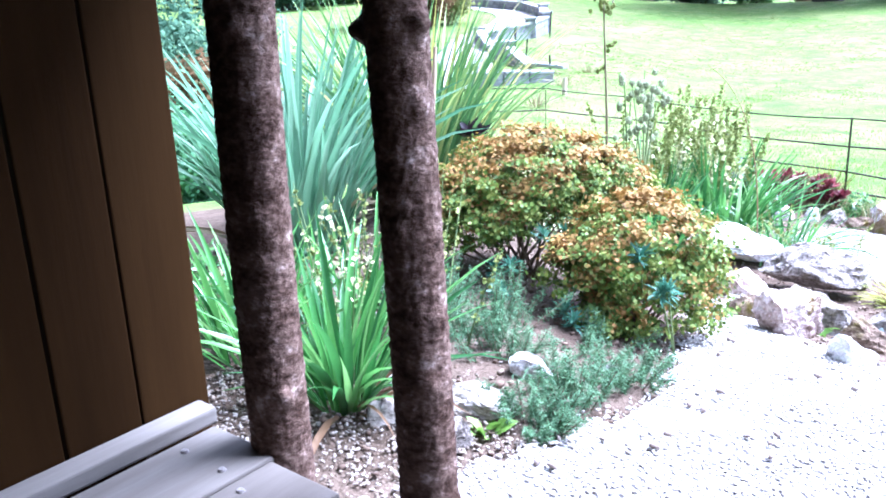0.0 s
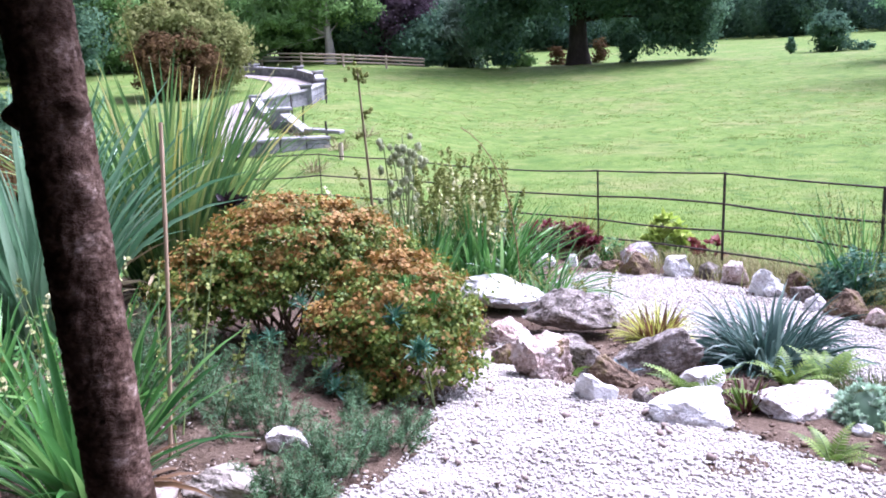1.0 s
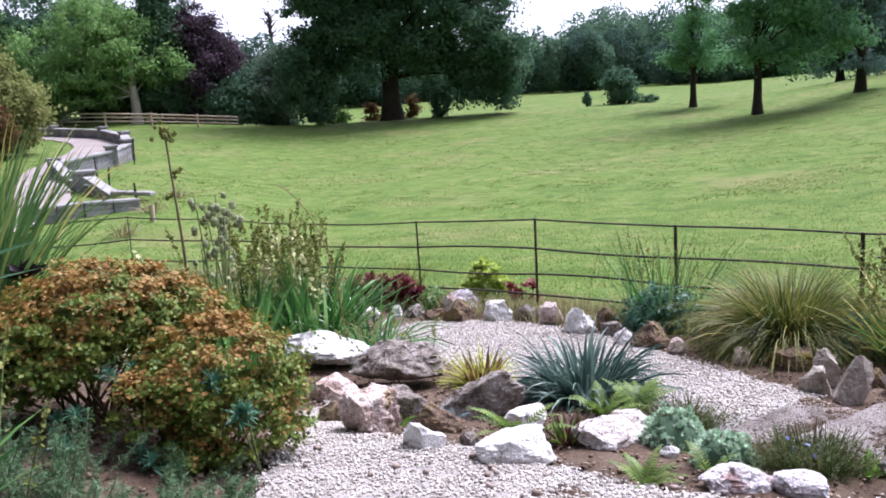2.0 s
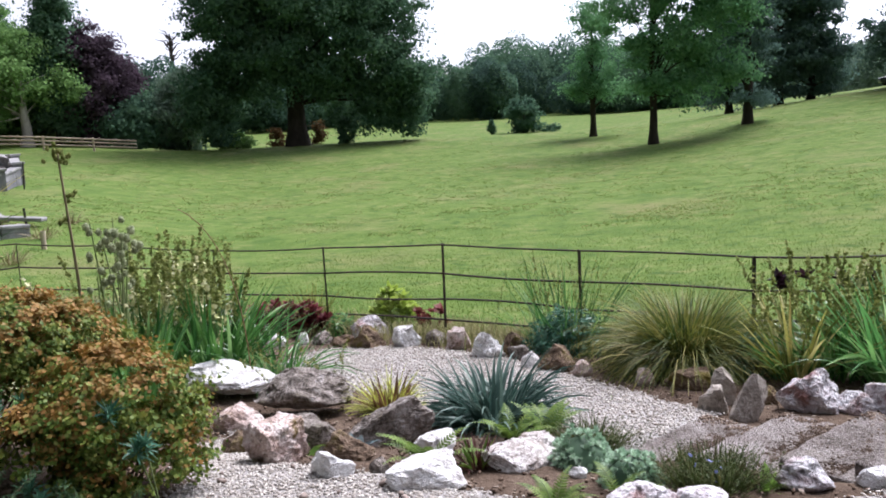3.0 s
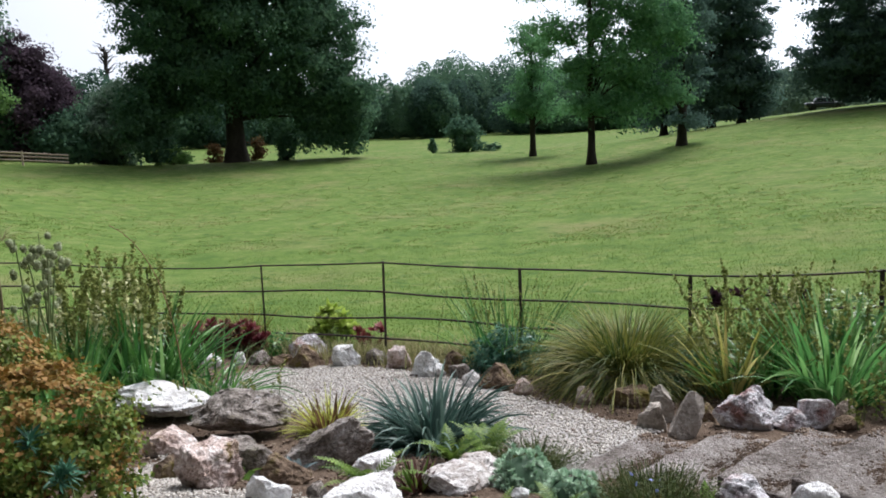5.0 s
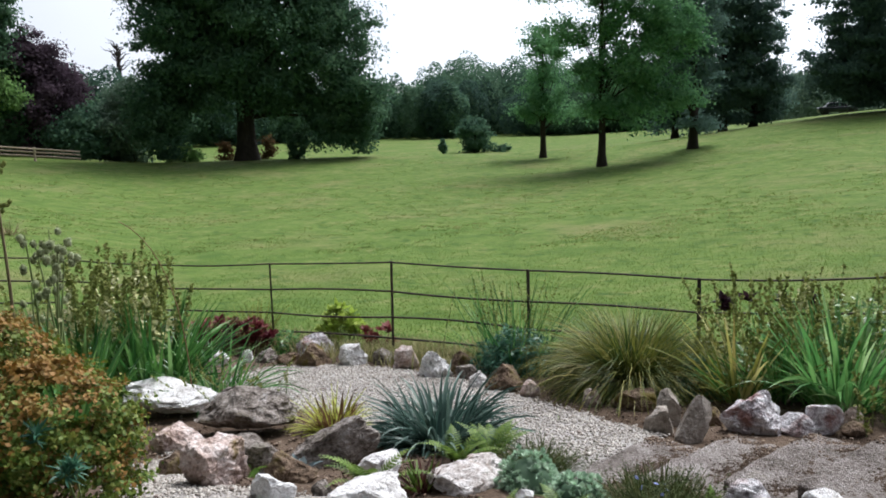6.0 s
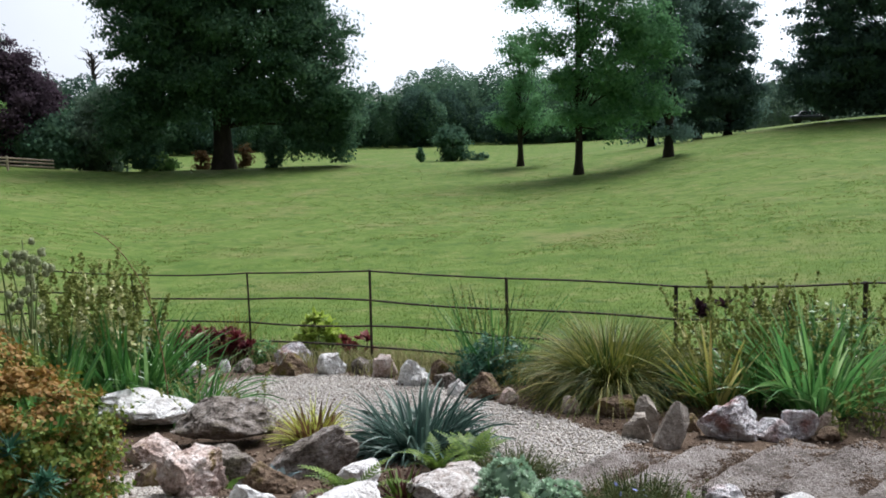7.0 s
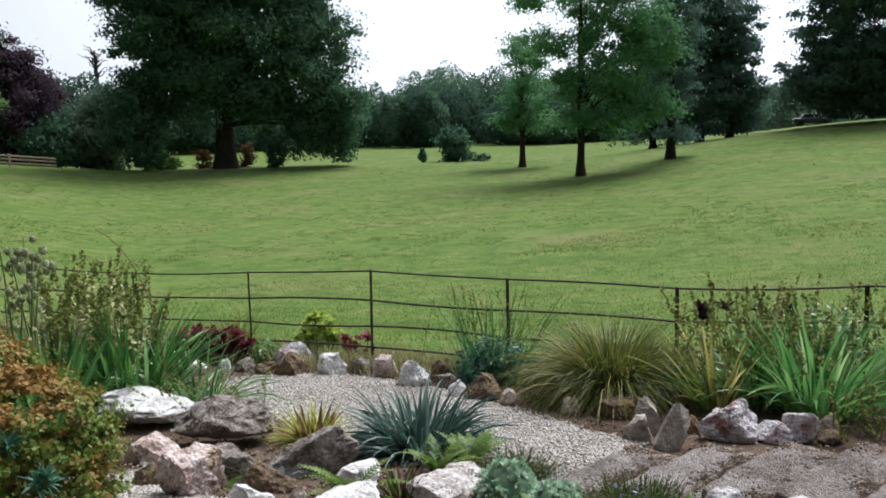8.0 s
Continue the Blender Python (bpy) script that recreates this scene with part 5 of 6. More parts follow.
def heath(x, y, width, height, n, seed, label):
    q = np.random.default_rng(seed)
    t = thing("heath", label, "plant", foot(x, y, -0.02))
    pts = []
    for k in range(n):
        b = np.array([q.normal(0, width * 0.22), q.normal(0, width * 0.16), 0])
        tip = b * 1.6 + np.array([q.normal(0, 0.02), q.normal(0, 0.02), height * q.uniform(0.6, 1.1)])
        w = q.random((30, 1)) ** 0.7
        pts.append(b * (1 - w) + tip * w + q.normal(0, 0.004, (30, 3)))
    v, f = leaves(q, np.concatenate(pts), 0.015, up=1.2, shape=0.25)
    hang("foliage", mesh_of("foliage", v, f, HEATH), t, kind="stuff")
    v, f = blades(q, 300, height * 1.15, 0.006, width * 0.4, (0.0, 0.95), 0.2, segs=3)
    split("shoot", v, f, 300, HEATH, t, limit=150)
    return t


heath(0.42, 4.85, 0.46, 0.14, 380, 151, "low dull green heath tuft with reddish tips")
heath(0.86, 3.62, 0.4, 0.15, 520, 152, "dark green heath tuft with brownish tips beside the steps")
BLUE = leaf("small_blue_flowers", (0.2, 0.24, 0.55), (0.32, 0.36, 0.7))
t = thing("flowers", "few small pale blue flowers in the heath", "flower", foot(0.84, 3.52, 0.13))
v, f = leaves(q, q.normal(0, 1, (9, 3)) * [0.05, 0.03, 0.035], 0.022, up=0.4, shape=0.95)
split("petal", v, f, 9, BLUE, t)
clump("red_tuft", -0.24, 4.02, "dark red-brown spiky tuft between white rocks", "plant", [("leaf", DARK_WINE, 90, 0.16, 0.01, 0.06, (0.1, 1.2), 0.4), ("green_leaf", FERN, 24, 0.15, 0.014, 0.04, (0.1, 0.9), 0.3)], 155)


def broadleaf(x, y, n, length, width, mat, label, seed, lean=(0.3, 1.1)):
    q = np.random.default_rng(seed)
    t = thing("leafy_plant", label, "plant", foot(x, y, -0.02))
    v, f = blades(q, n, length, width, 0.03, lean, 0.5, segs=5, fold=0.12)
    split("leaf", v, f, n, mat, t)
    return t


broadleaf(1.08, 3.55, 16, 0.11, 0.042, BROAD, "broad pale green leaves beside the heath", 156, (0.5, 1.2))
broadleaf(-1.35, 4.7, 8, 0.14, 0.06, BROAD, "small lime green leaves between rocks", 157)
broadleaf(-1.78, 2.0, 10, 0.1, 0.05, BROAD, "small bright green weed at the gravel edge", 158)
broadleaf(-1.05, 4.95, 7, 0.16, 0.05, BLUISH, "small grey-blue leafy seedling between rocks", 159, (0.05, 0.7))
broadleaf(-2.14, 3.46, 7, 0.5, 0.05, BROAD, "upright lime green leaves between the mounded shrubs", 162, (0.0, 0.22))
broadleaf(1.0, 5.5, 8, 0.06, 0.02, BROAD, "small weed on the gravel", 160)
broadleaf(0.75, 6.6, 8, 0.07, 0.02, BROAD, "small weed at the edge of the gravel", 161)


def fern(x, y, n, length, label, seed, spread=None):
    """Fronds with paired leaflets along an arching rib."""
    q = np.random.default_rng(seed)
    t = thing("fern", label, "fern", foot(x, y, -0.02))
    for k in range(n):
        a = q.uniform(0, 6.28) if spread is None else q.uniform(*spread)
        L, th = length * q.uniform(0.7, 1.1), q.uniform(0.3, 0.8)
        u = np.linspace(0, 1, 17)
        el = th + 1.0 * u ** 1.4
        out = np.cumsum(np.sin(el)) * L / 17
        up = np.cumsum(np.cos(el)) * L / 17
        o, s = np.array([math.cos(a), math.sin(a), 0]), np.array([-math.sin(a), math.cos(a), 0])
        rib = o * out[:, None] + np.array([0, 0, 1.0]) * up[:, None]
        vs = []
        for j in range(2, 17):
            w = L * 0.26 * math.sin(math.pi * min(1, (j + 1) / 19)) ** 0.8 * (1.15 - u[j])
            fw = (rib[j] - rib[j - 1]) / (np.linalg.norm(rib[j] - rib[j - 1]) + 1e-9)
            for sg in (-1, 1):
                c, tip = rib[j], rib[j] + s * sg * w + fw * w * 0.45 + np.array([0, 0, -0.12 * w])
                half = fw * (L / 17) * 0.36
                vs.append(np.array([c - half, c + half, tip * 0.55 + c * 0.45 + half * 0.85, tip, tip * 0.55 + c * 0.45 - half * 0.85]))
        v = np.concatenate(vs)
        frond = hang("frond", mesh_of("frond", v, np.arange(len(v)).reshape(-1, 5), FERN), t)
        v, f = tube(rib, 0.0025 * (1.2 - u), 4)
        hang("rib", mesh_of("rib", v, f, STEM, soft=True), frond)
    return t


fern(-0.08, 5.28, 15, 0.34, "bright green fern below the spiky clump", 171)
fern(0.16, 5.4, 15, 0.36, "bright green fern beside the spiky clump", 172)
fern(-0.5, 4.1, 14, 0.36, "bright green fern among white rocks", 173)
fern(0.13, 3.32, 14, 0.2, "pale green fern at the gravel edge", 174)
fern(0.42, 3.5, 5, 0.24, "pale green fern beside the cushions", 175)


def leafy_mound(name, x, y, radii, n, size, mat, label, category, seed, shape=0.4, up=0.4):
    q = np.random.default_rng(seed)
    t = thing(name, label, category, foot(x, y, -0.02))
    p, d = ball_points(q, n, radii, 0.6, -0.1)
    p[:, 2] += radii[2] * 0.15
    v, f = leaves(q, p, size, up=up, outward=d, shape=shape)
    hang("foliage", mesh_of("foliage", v, f, mat), t, kind="stuff")
    parts = [tube(np.linspace([0, 0, 0], c * 0.9, 4), [0.006, 0.005, 0.004, 0.002], 4) for c in p[:24]]
    for v, f in parts:
        hang("stem", mesh_of("stem", v, f, TWIG, soft=True), t)
    return t


leafy_mound("spurge", 0.55, 8.75, (0.48, 0.34, 0.44), 2400, 0.085, SPURGE, "dark blue-green leafy mound by the fence", "plant", 181, 0.3)
leafy_mound("lavender", -3.22, 8.75, (0.26, 0.25, 0.8), 800, 0.05, BLUISH, "hazy grey-blue feathery plant before the fence", "plant", 182, 0.15, 0.9)
leafy_mound("green_weed", -2.35, 10.6, (0.26, 0.2, 0.3), 500, 0.06, GREEN_BLADE, "small bright green leafy weed by the fence", "plant", 183, 0.4)
leafy_mound("spurge", 2.1, 7.3, (0.3, 0.25, 0.35), 700, 0.07, BLUE_BLADE, "dark blue-green leaves behind the boulder", "plant", 184, 0.35)
leafy_mound("spurge", 3.5, 7.2, (0.6, 0.4, 0.75), 2200, 0.06, FLAX, "green leafy mass below seed spikes", "plant", 185, 0.35)
leafy_mound("bed_growth", -3.6, 5.6, (0.7, 0.5, 0.5), 2200, 0.06, GREEN_BLADE, "pale green tangled growth behind the shrub", "plant", 186, 0.25)
leafy_mound("bed_growth", -4.6, 7.6, (1.2, 0.6, 0.6), 3000, 0.07, SEED, "pale yellow-green tangled growth near the fence", "plant", 187, 0.25)
leafy_mound("bed_growth", -3.4, 2.2, (0.5, 0.4, 0.35), 1500, 0.05, GREEN_BLADE, "pale green tangled growth beside the shelter", "plant", 188, 0.25)
leafy_mound("bed_growth", -5.4, 6.6, (1.1, 0.6, 0.5), 2600, 0.07, GREEN_BLADE, "green tangled growth at the garden's edge", "plant", 189, 0.25)
leafy_mound("bed_growth", -5.9, 8.8, (1.2, 0.6, 0.55), 2600, 0.07, SEED, "pale tangled growth along the fence", "plant", 190, 0.25)

# dark spurge sprigs that poke through the mounded shrubs
q = np.random.default_rng(195)
for sx, sy, h, n in ((-2.3, 3.42, 0.42, 2), (-2.5, 3.24, 0.2, 2), (-1.62, 3.27, 0.36, 2), (-1.76, 3.27, 0.44, 1), (-2.42, 3.02, 0.16, 2), (-2.05, 3.1, 0.12, 2)):
    t = thing("spurge", "dark blue-green spurge sprigs among the shrubs", "plant", foot(sx, sy, -0.02))
    for k in range(n):
        o = np.array([q.normal(0, 0.045), q.normal(0, 0.02), h + q.normal(0, 0.03)])
        v, f = blades(q, 26, 0.065, 0.011, 0.004, (0.1, 1.7), 0.15, segs=3, fold=0.15)
        v2, f2 = blades(q, 16, 0.06, 0.011, 0.004, (0.9, 1.8), 0.15, segs=3, fold=0.15)
        v, f = whorl(*join((v, f), (v2 - [0, 0, 0.035], f2)), (0, 0, -0.02))
        hang("sprig", mesh_of("sprig", v + o, f, SPURGE, soft=True), t)
        u = np.linspace(0, 1, 4)[:, None]
        v, f = tube(np.array([[0, 0.05, 0.0]]) * (1 - u) + o * u, np.full(4, 0.004), 5)
        hang("stem", mesh_of("stem", v, f, STEM, soft=True), t)

# a yellow flower spike and rusty seed heads behind the sword plant
t = thing("torch_lily", "tall stem with a yellow and orange flower spike", "flower", foot(-4.86, 3.52, -0.02))
u = np.linspace(0, 1, 8)[:, None]
v, f = tube(np.concatenate([0.02 * np.sin(u * 3), 0 * u, 1.75 * u], 1), np.full(8, 0.009), 6)
hang("stem", mesh_of("stem", v, f, STEM, soft=True), t)
a = q.uniform(0, 6.28, 160)
h = q.uniform(1.48, 1.78, 160)
w = 0.035 * np.clip((1.82 - h) / 0.2, 0.2, 1)
v, f = leaves(q, np.stack([np.cos(a) * w, np.sin(a) * w, h], -1), 0.045, up=-0.8, shape=0.35)
hang("flower", mesh_of("flower", v, f, TORCH), t, kind="stuff")
# ---- the park: parapet, rails, trees, woods, hills ----
COPING = material("pale_coping", [(0.14, 0.14, 0.145), (0.28, 0.275, 0.275), (0.42, 0.41, 0.405)], large=1.5, fine=9, contrast=3.0, rough=0.9, bump=0.8, relief=0.03, per_object=0.3)
PARAPET = material("grey_stone_wall", [(0.07, 0.07, 0.075), (0.19, 0.19, 0.2), (0.36, 0.355, 0.36)], large=1.6, fine=8, contrast=3.2, rough=0.9, bump=0.8, relief=0.04, per_object=0.3)
PALE_WOOD = material("split_chestnut_rail", [(0.34, 0.27, 0.2), (0.5, 0.41, 0.32), (0.6, 0.52, 0.42)], large=0.5, fine=8, rough=0.85, bump=0.3, relief=0.01)
TREE_BARK = material("tree_bark", [(0.014, 0.012, 0.01), (0.034, 0.027, 0.022), (0.07, 0.056, 0.046)], large=1.5, fine=8, rough=0.95, bump=0.9, relief=0.05, stretch=(1, 1, 0.3))
PALE_BARK = material("pale_bark", [(0.25, 0.22, 0.2), (0.42, 0.38, 0.36), (0.55, 0.52, 0.5)], large=1.0, fine=8, rough=0.9, bump=0.5, relief=0.03, stretch=(1, 1, 0.4))


def far_leaf(name, *c):
    c = [tuple(1.75 * k for k in q) for q in c]
    return leaf(name, *c, large=0.45, island=0.28, through_light=0.42, rough=0.85, spec=0.08)


OAK_LEAF = far_leaf("oak_leaves", (0.016, 0.038, 0.026), (0.034, 0.072, 0.044), (0.066, 0.118, 0.068), (0.12, 0.18, 0.1))
LIGHT_LEAF = far_leaf("ash_leaves", (0.03, 0.084, 0.044), (0.064, 0.144, 0.072), (0.108, 0.21, 0.098), (0.175, 0.3, 0.14))
EDGE_LEAF = far_leaf("wood_edge_leaves", (0.045, 0.092, 0.034), (0.085, 0.155, 0.054), (0.135, 0.225, 0.075), (0.21, 0.3, 0.115))
DARK_WOOD = far_leaf("dark_wood_leaves", (0.02, 0.042, 0.036), (0.036, 0.068, 0.052), (0.06, 0.1, 0.07))
# needles lightened and turned bluish: aerial haze is mixed into the colour
CONIFER = far_leaf("hazed_conifer_needles", (0.036, 0.064, 0.06), (0.06, 0.1, 0.084), (0.098, 0.15, 0.112))
COPPER = far_leaf("copper_beech_leaves", (0.026, 0.019, 0.026), (0.052, 0.037, 0.05), (0.085, 0.06, 0.078))
GREYGREEN = far_leaf("willow_leaves", (0.045, 0.074, 0.054), (0.085, 0.125, 0.09), (0.13, 0.175, 0.125))
WOOD_LEAF = far_leaf("wood_leaves", (0.022, 0.05, 0.038), (0.04, 0.082, 0.056), (0.064, 0.115, 0.068), (0.1, 0.155, 0.088))
# the bluish haze of distance is part of these leaf colours
MIXED_LEAF = far_leaf("hazed_mixed_wood_leaves", (0.03, 0.062, 0.042), (0.055, 0.102, 0.062), (0.09, 0.145, 0.085))
RHODO = far_leaf("rhododendron_leaves", (0.04, 0.055, 0.018), (0.09, 0.11, 0.035), (0.16, 0.17, 0.065), (0.24, 0.22, 0.11))
RUSSET = far_leaf("russet_leaves", (0.03, 0.022, 0.012), (0.07, 0.045, 0.02), (0.12, 0.07, 0.035))


def crown_points(q, lobes, clumps, per, clump, flat=0.6, shell=0.5):
    """Leaf places in clumps spread over the outer part of several rounded lobes (x, y, z, rx, ry, rz)."""
    vol = np.array([l[3] * l[5] for l in lobes], float)
    which = q.choice(len(lobes), clumps, p=vol / vol.sum())
    L = np.array(lobes)[which]
    d = q.normal(0, 1, (clumps, 3))
    d /= np.linalg.norm(d, axis=1)[:, None]
    rad = 1 - shell * q.random(clumps) ** 1.4
    c = L[:, :3] + d * L[:, 3:] * rad[:, None]
    s = clump * q.uniform(0.55, 1.35, clumps)
    e = q.normal(0, 1, (clumps, per, 3)) * s[:, None, None] * np.array([1, 1, flat]) * 0.55
    away = e / (np.linalg.norm(e, axis=2)[..., None] + 1e-9) + 0.5 * d[:, None]
    return c, (c[:, None] + e).reshape(-1, 3), away.reshape(-1, 3)


def tree(x, y, label, lobes, clumps, per, clump, size, mat, trunk=0.5, fork=3.0, seed=0, bark=TREE_BARK, limbs=16, flat=0.6, shell=0.5, lean=0.0, name="tree", turn=None, dz=0.0, category="tree", low=None):
    """A tree with a tapered, flared trunk, limbs to its lobes and a crown of leaf sprays. Lobes are given in metres from the foot, x across the view."""
    q = np.random.default_rng(seed)
    t = thing(name, label, category, foot(x, y, dz - 0.1), math.degrees(math.atan2(-x, y)) if turn is None else turn)
    c, p, d = crown_points(q, lobes, clumps, per, clump, flat, shell)
    keep = p[:, 2] > (low if low is not None else 0.3)
    v, f = leaves(q, p[keep], size, up=0.35, outward=d[keep], shape=0.7)
    hang("crown", mesh_of("crown", v, f, mat), t, kind="stuff")
    top = max(l[2] for l in lobes)
    u = np.linspace(0, 1, 14)
    path = np.stack([lean * u * top + 0.12 * trunk * np.sin(u * 9), 0.1 * trunk * np.sin(u * 7 + 1), u * top], -1)
    parts = [tube(path, trunk * (1 - 0.75 * u) * (1 + 0.45 * np.exp(-u * top / (trunk * 1.1))), 14, 0.05, q)]
    for k in range(limbs):
        g = c[q.integers(len(c))]
        s = min(0.9, max(fork / top, (g[2] / top) * q.uniform(0.35, 0.8)))
        b = np.array([np.interp(s, u, path[:, j]) for j in range(3)])
        w = np.linspace(0, 1, 7)[:, None]
        m = (b + g) / 2 + np.array([0, 0, 0.1 * np.linalg.norm(g - b)]) + q.normal(0, 0.05 * np.linalg.norm(g - b), 3)
        pp = (1 - w) ** 2 * b + 2 * w * (1 - w) * m + w ** 2 * g
        parts.append(tube(pp, trunk * 0.26 * (1 - 0.85 * w[:, 0]) * (1.1 - s), 7, 0.04, q))
    v, f = join(*parts)
    hang("trunk", mesh_of("trunk", v, f, bark, soft=True), t)
    return t


# stone parapet along the outside of the bend, its broken wing and the low wall further down
WALL = [(-20.87, 28.5), (-20.18, 31.3), (-20.97, 33.84), (-25.33, 40.7), (-29.65, 45.4), (-35.2, 48.5), (-40.5, 50.2)]
qs = np.random.default_rng(77)


def masonry(parent, a, b, h0, h1, thick=0.34, cap=0.1, step=0.75):
    """A stretch of wall in blocks of two courses under coping stones."""
    a3, b3 = Vector((*a, float(gz(*a)))), Vector((*b, float(gz(*b))))
    run = b3 - a3
    n = max(2, int(run.xy.length / step))
    rot = Euler((0, -math.atan2(run.z + h1 - h0, run.xy.length), math.atan2(run.y, run.x))).to_matrix().to_4x4()
    for j in range(n):
        c = a3 + run * ((j + 0.5) / n)
        h = h0 + (h1 - h0) * (j + 0.5) / n
        for z0, hh in ((-0.15, 0.15 + h * 0.5), (h * 0.5 + 0.008, h * 0.5 - 0.008)):
            hang("block", mesh_bm("block", box(run.xy.length / n - 0.018, thick + qs.normal(0, 0.008), hh, 0.018), PARAPET), parent, m=Matrix.Translation(c + Vector((0, 0, z0))) @ rot)
        if cap:
            hang("coping", mesh_bm("coping", box(run.xy.length / n - 0.012, thick + 0.1, cap, 0.022), COPING), parent, m=Matrix.Translation(c + Vector((0, 0, h + 0.004))) @ rot)


def pier_at(parent, x, y, h, turn, wide=0.44):
    p = hang("pier", mesh_bm("pier", box(wide, wide, h + 0.2, 0.02), PARAPET), parent, m=pose(x, y, float(gz(x, y)) - 0.2, 0, 0, turn))
    hang("cap", mesh_bm("cap", box(wide + 0.12, wide + 0.12, 0.1, 0.03), COPING), p, m=pose(0, 0, h + 0.2))


parapet = thing("parapet_wall", "mottled grey stone parapet wall with square piers", "wall")
TALL = (0.42, 0.6, 0.66, 0.52, 0.5, 0.5, 0.5)
for a, b, h0, h1 in zip(WALL, WALL[1:], TALL, TALL[1:]):
    masonry(parapet, a, b, h0, h1)
for k, (a, h) in enumerate(zip(WALL[:-1], TALL)):
    pier_at(parapet, *a, h + 0.2, 30 + 8 * k)


def slab(parent, a, b, wide=0.36, thick=0.11):
    """A coping slab lying from a to b; heights are above the ground."""
    a3, b3 = Vector((a[0], a[1], float(gz(a[0], a[1])) + a[2])), Vector((b[0], b[1], float(gz(b[0], b[1])) + b[2]))
    run = b3 - a3
    rot = Euler((0, -math.atan2(run.z, run.xy.length), math.atan2(run.y, run.x))).to_matrix().to_4x4()
    hang("coping_slab", mesh_bm("coping_slab", box(run.length, wide, thick, 0.03), COPING), parent, m=Matrix.Translation((a3 + b3) / 2) @ rot)


wing = thing("broken_wall", "low broken stone wall with fallen coping slabs", "wall")
masonry(wing, (-20.6, 28.1), (-18.6, 26.0), 0.42, 0.22, cap=0)
slab(wing, (-20.5, 28.0, 0.56), (-18.5, 25.9, 0.2))
masonry(wing, (-18.2, 25.6), (-16.6, 23.9), 0.22, 0.3, cap=0)
pier_at(wing, -16.27, 23.53, 0.6, 40, 0.62)
masonry(wing, (-15.9, 23.2), (-14.8, 22.3), 0.3, 0.12, cap=0)
slab(wing, (-15.8, 23.1, 0.44), (-14.0, 21.6, 0.06))
slab(wing, (-14.0, 21.5, 0.16), (-12.8, 21.6, 0.14))
low_wall = thing("low_wall", "low mossy grey stone wall below the drive", "wall")
masonry(low_wall, (-13.7, 17.4), (-12.9, 18.4), 0.3, 0.3, cap=0.08)
masonry(low_wall, (-12.9, 18.4), (-12.1, 19.6), 0.3, 0.22, cap=0.08)
# stakes on the slope below the wall
for k, (x, y, h) in enumerate(((-19.7, 32.1, 1.1), (-18.9, 28.2, 0.75), (-16.2, 24.7, 0.65), (-13.2, 21.4, 0.5))):
    v, f = tube(np.linspace([0, 0, -0.2], [0.06 * (-1) ** k, 0.05, h], 5), np.full(5, 0.032), 7)
    tagged(new("fence_stake", mesh_of("fence_stake", v, f, TREE_BARK, soft=True)), "weathered wooden stake on the slope", "post", "stakes below the wall").matrix_basis = pose(*foot(x, y))
v, f = tube(np.linspace([0, 0, -0.2], [0.02, 0, 0.4], 5), np.full(5, 0.06), 9)
tagged(new("stub_post", mesh_of("stub_post", v, f, PALE_WOOD, soft=True)), "short pale wooden post in the grass", "post").matrix_basis = pose(*foot(-10.63, 17.77))
for sx, sy, sw in ((-13.4, 20.4, 0.5), (-11.5, 19.2, 0.42), (-12.6, 22.6, 0.45), (-10.2, 15.8, 0.38)):
    t = thing("dry_tuft", "dry brown weed tuft on the slope", "grass", foot(sx, sy, -0.02))
    v, f = blades(qs, 90, sw, 0.012, 0.2, (0.1, 1.1), 0.5, segs=3)
    split("leaf", v, f, 90, DRY, t, limit=20)

# post-and-rail fence in front of the wood
rails = thing("rail_fence", "long pale wooden rail fence before the wood", "fence")
RAIL = [(-52, 61), (-47, 60), (-42, 59), (-37.5, 58), (-33.2, 57.2), (-29.5, 57.2), (-26.6, 57.8)]
for a, b in zip(RAIL, RAIL[1:]):
    za, zb = float(gz(*a)), float(gz(*b))
    for h in (0.45, 0.8, 1.1):
        fall = lambda q: h * (0.72 + 0.28 * min(1, max(0, (-26 - q[0]) / 20)))
        v, f = tube(np.linspace([*a, za + fall(a)], [*b, zb + fall(b)], 4), np.full(4, 0.06), 7)
        hang("rail", mesh_of("rail", v, f, PALE_WOOD, soft=True), rails)
    hang("post", mesh_bm("post", box(0.12, 0.14, 0.3 + 1.0 * (0.72 + 0.28 * min(1, max(0, (-26 - a[0]) / 20))), 0.02), PALE_WOOD), rails, m=pose(*a, za - 0.1))

# the great oak with its skirt of hanging boughs
tree(-16.5, 63.9, "huge dark broad-crowned oak with drooping lower boughs", [(0.4, 0, 12, 7.2, 7, 7.5), (5.8, 0, 12, 4.5, 5, 8.2), (-4.3, 0, 11.5, 3.9, 5, 8), (-5.6, 0, 4.6, 2.8, 3, 4.2), (-6.4, 0, 2.6, 1.8, 2, 2.2), (7.8, -1, 5.4, 2.5, 3, 4.8), (8.7, -1, 2.6, 1.8, 2, 2.2), (5.8, -1, 3.3, 2.4, 2.2, 2.2), (0, -2, 6.2, 4.6, 3, 2.9), (2.6, -1, 4.9, 2.2, 2, 1.8), (1, 0, 19, 7.5, 7, 6)],
     1250, 210, 1.05, 0.25, OAK_LEAF, 0.74, 3.2, 201, limbs=30, shell=0.95)
tree(-12.75, 64.6, "bushy dark shrub beside the oak trunk", [(0, 0, 1.0, 0.75, 0.8, 1.15)], 40, 60, 0.36, 0.2, OAK_LEAF, 0.12, 0.4, 203, limbs=6, name="bush", category="bush", low=0.05)
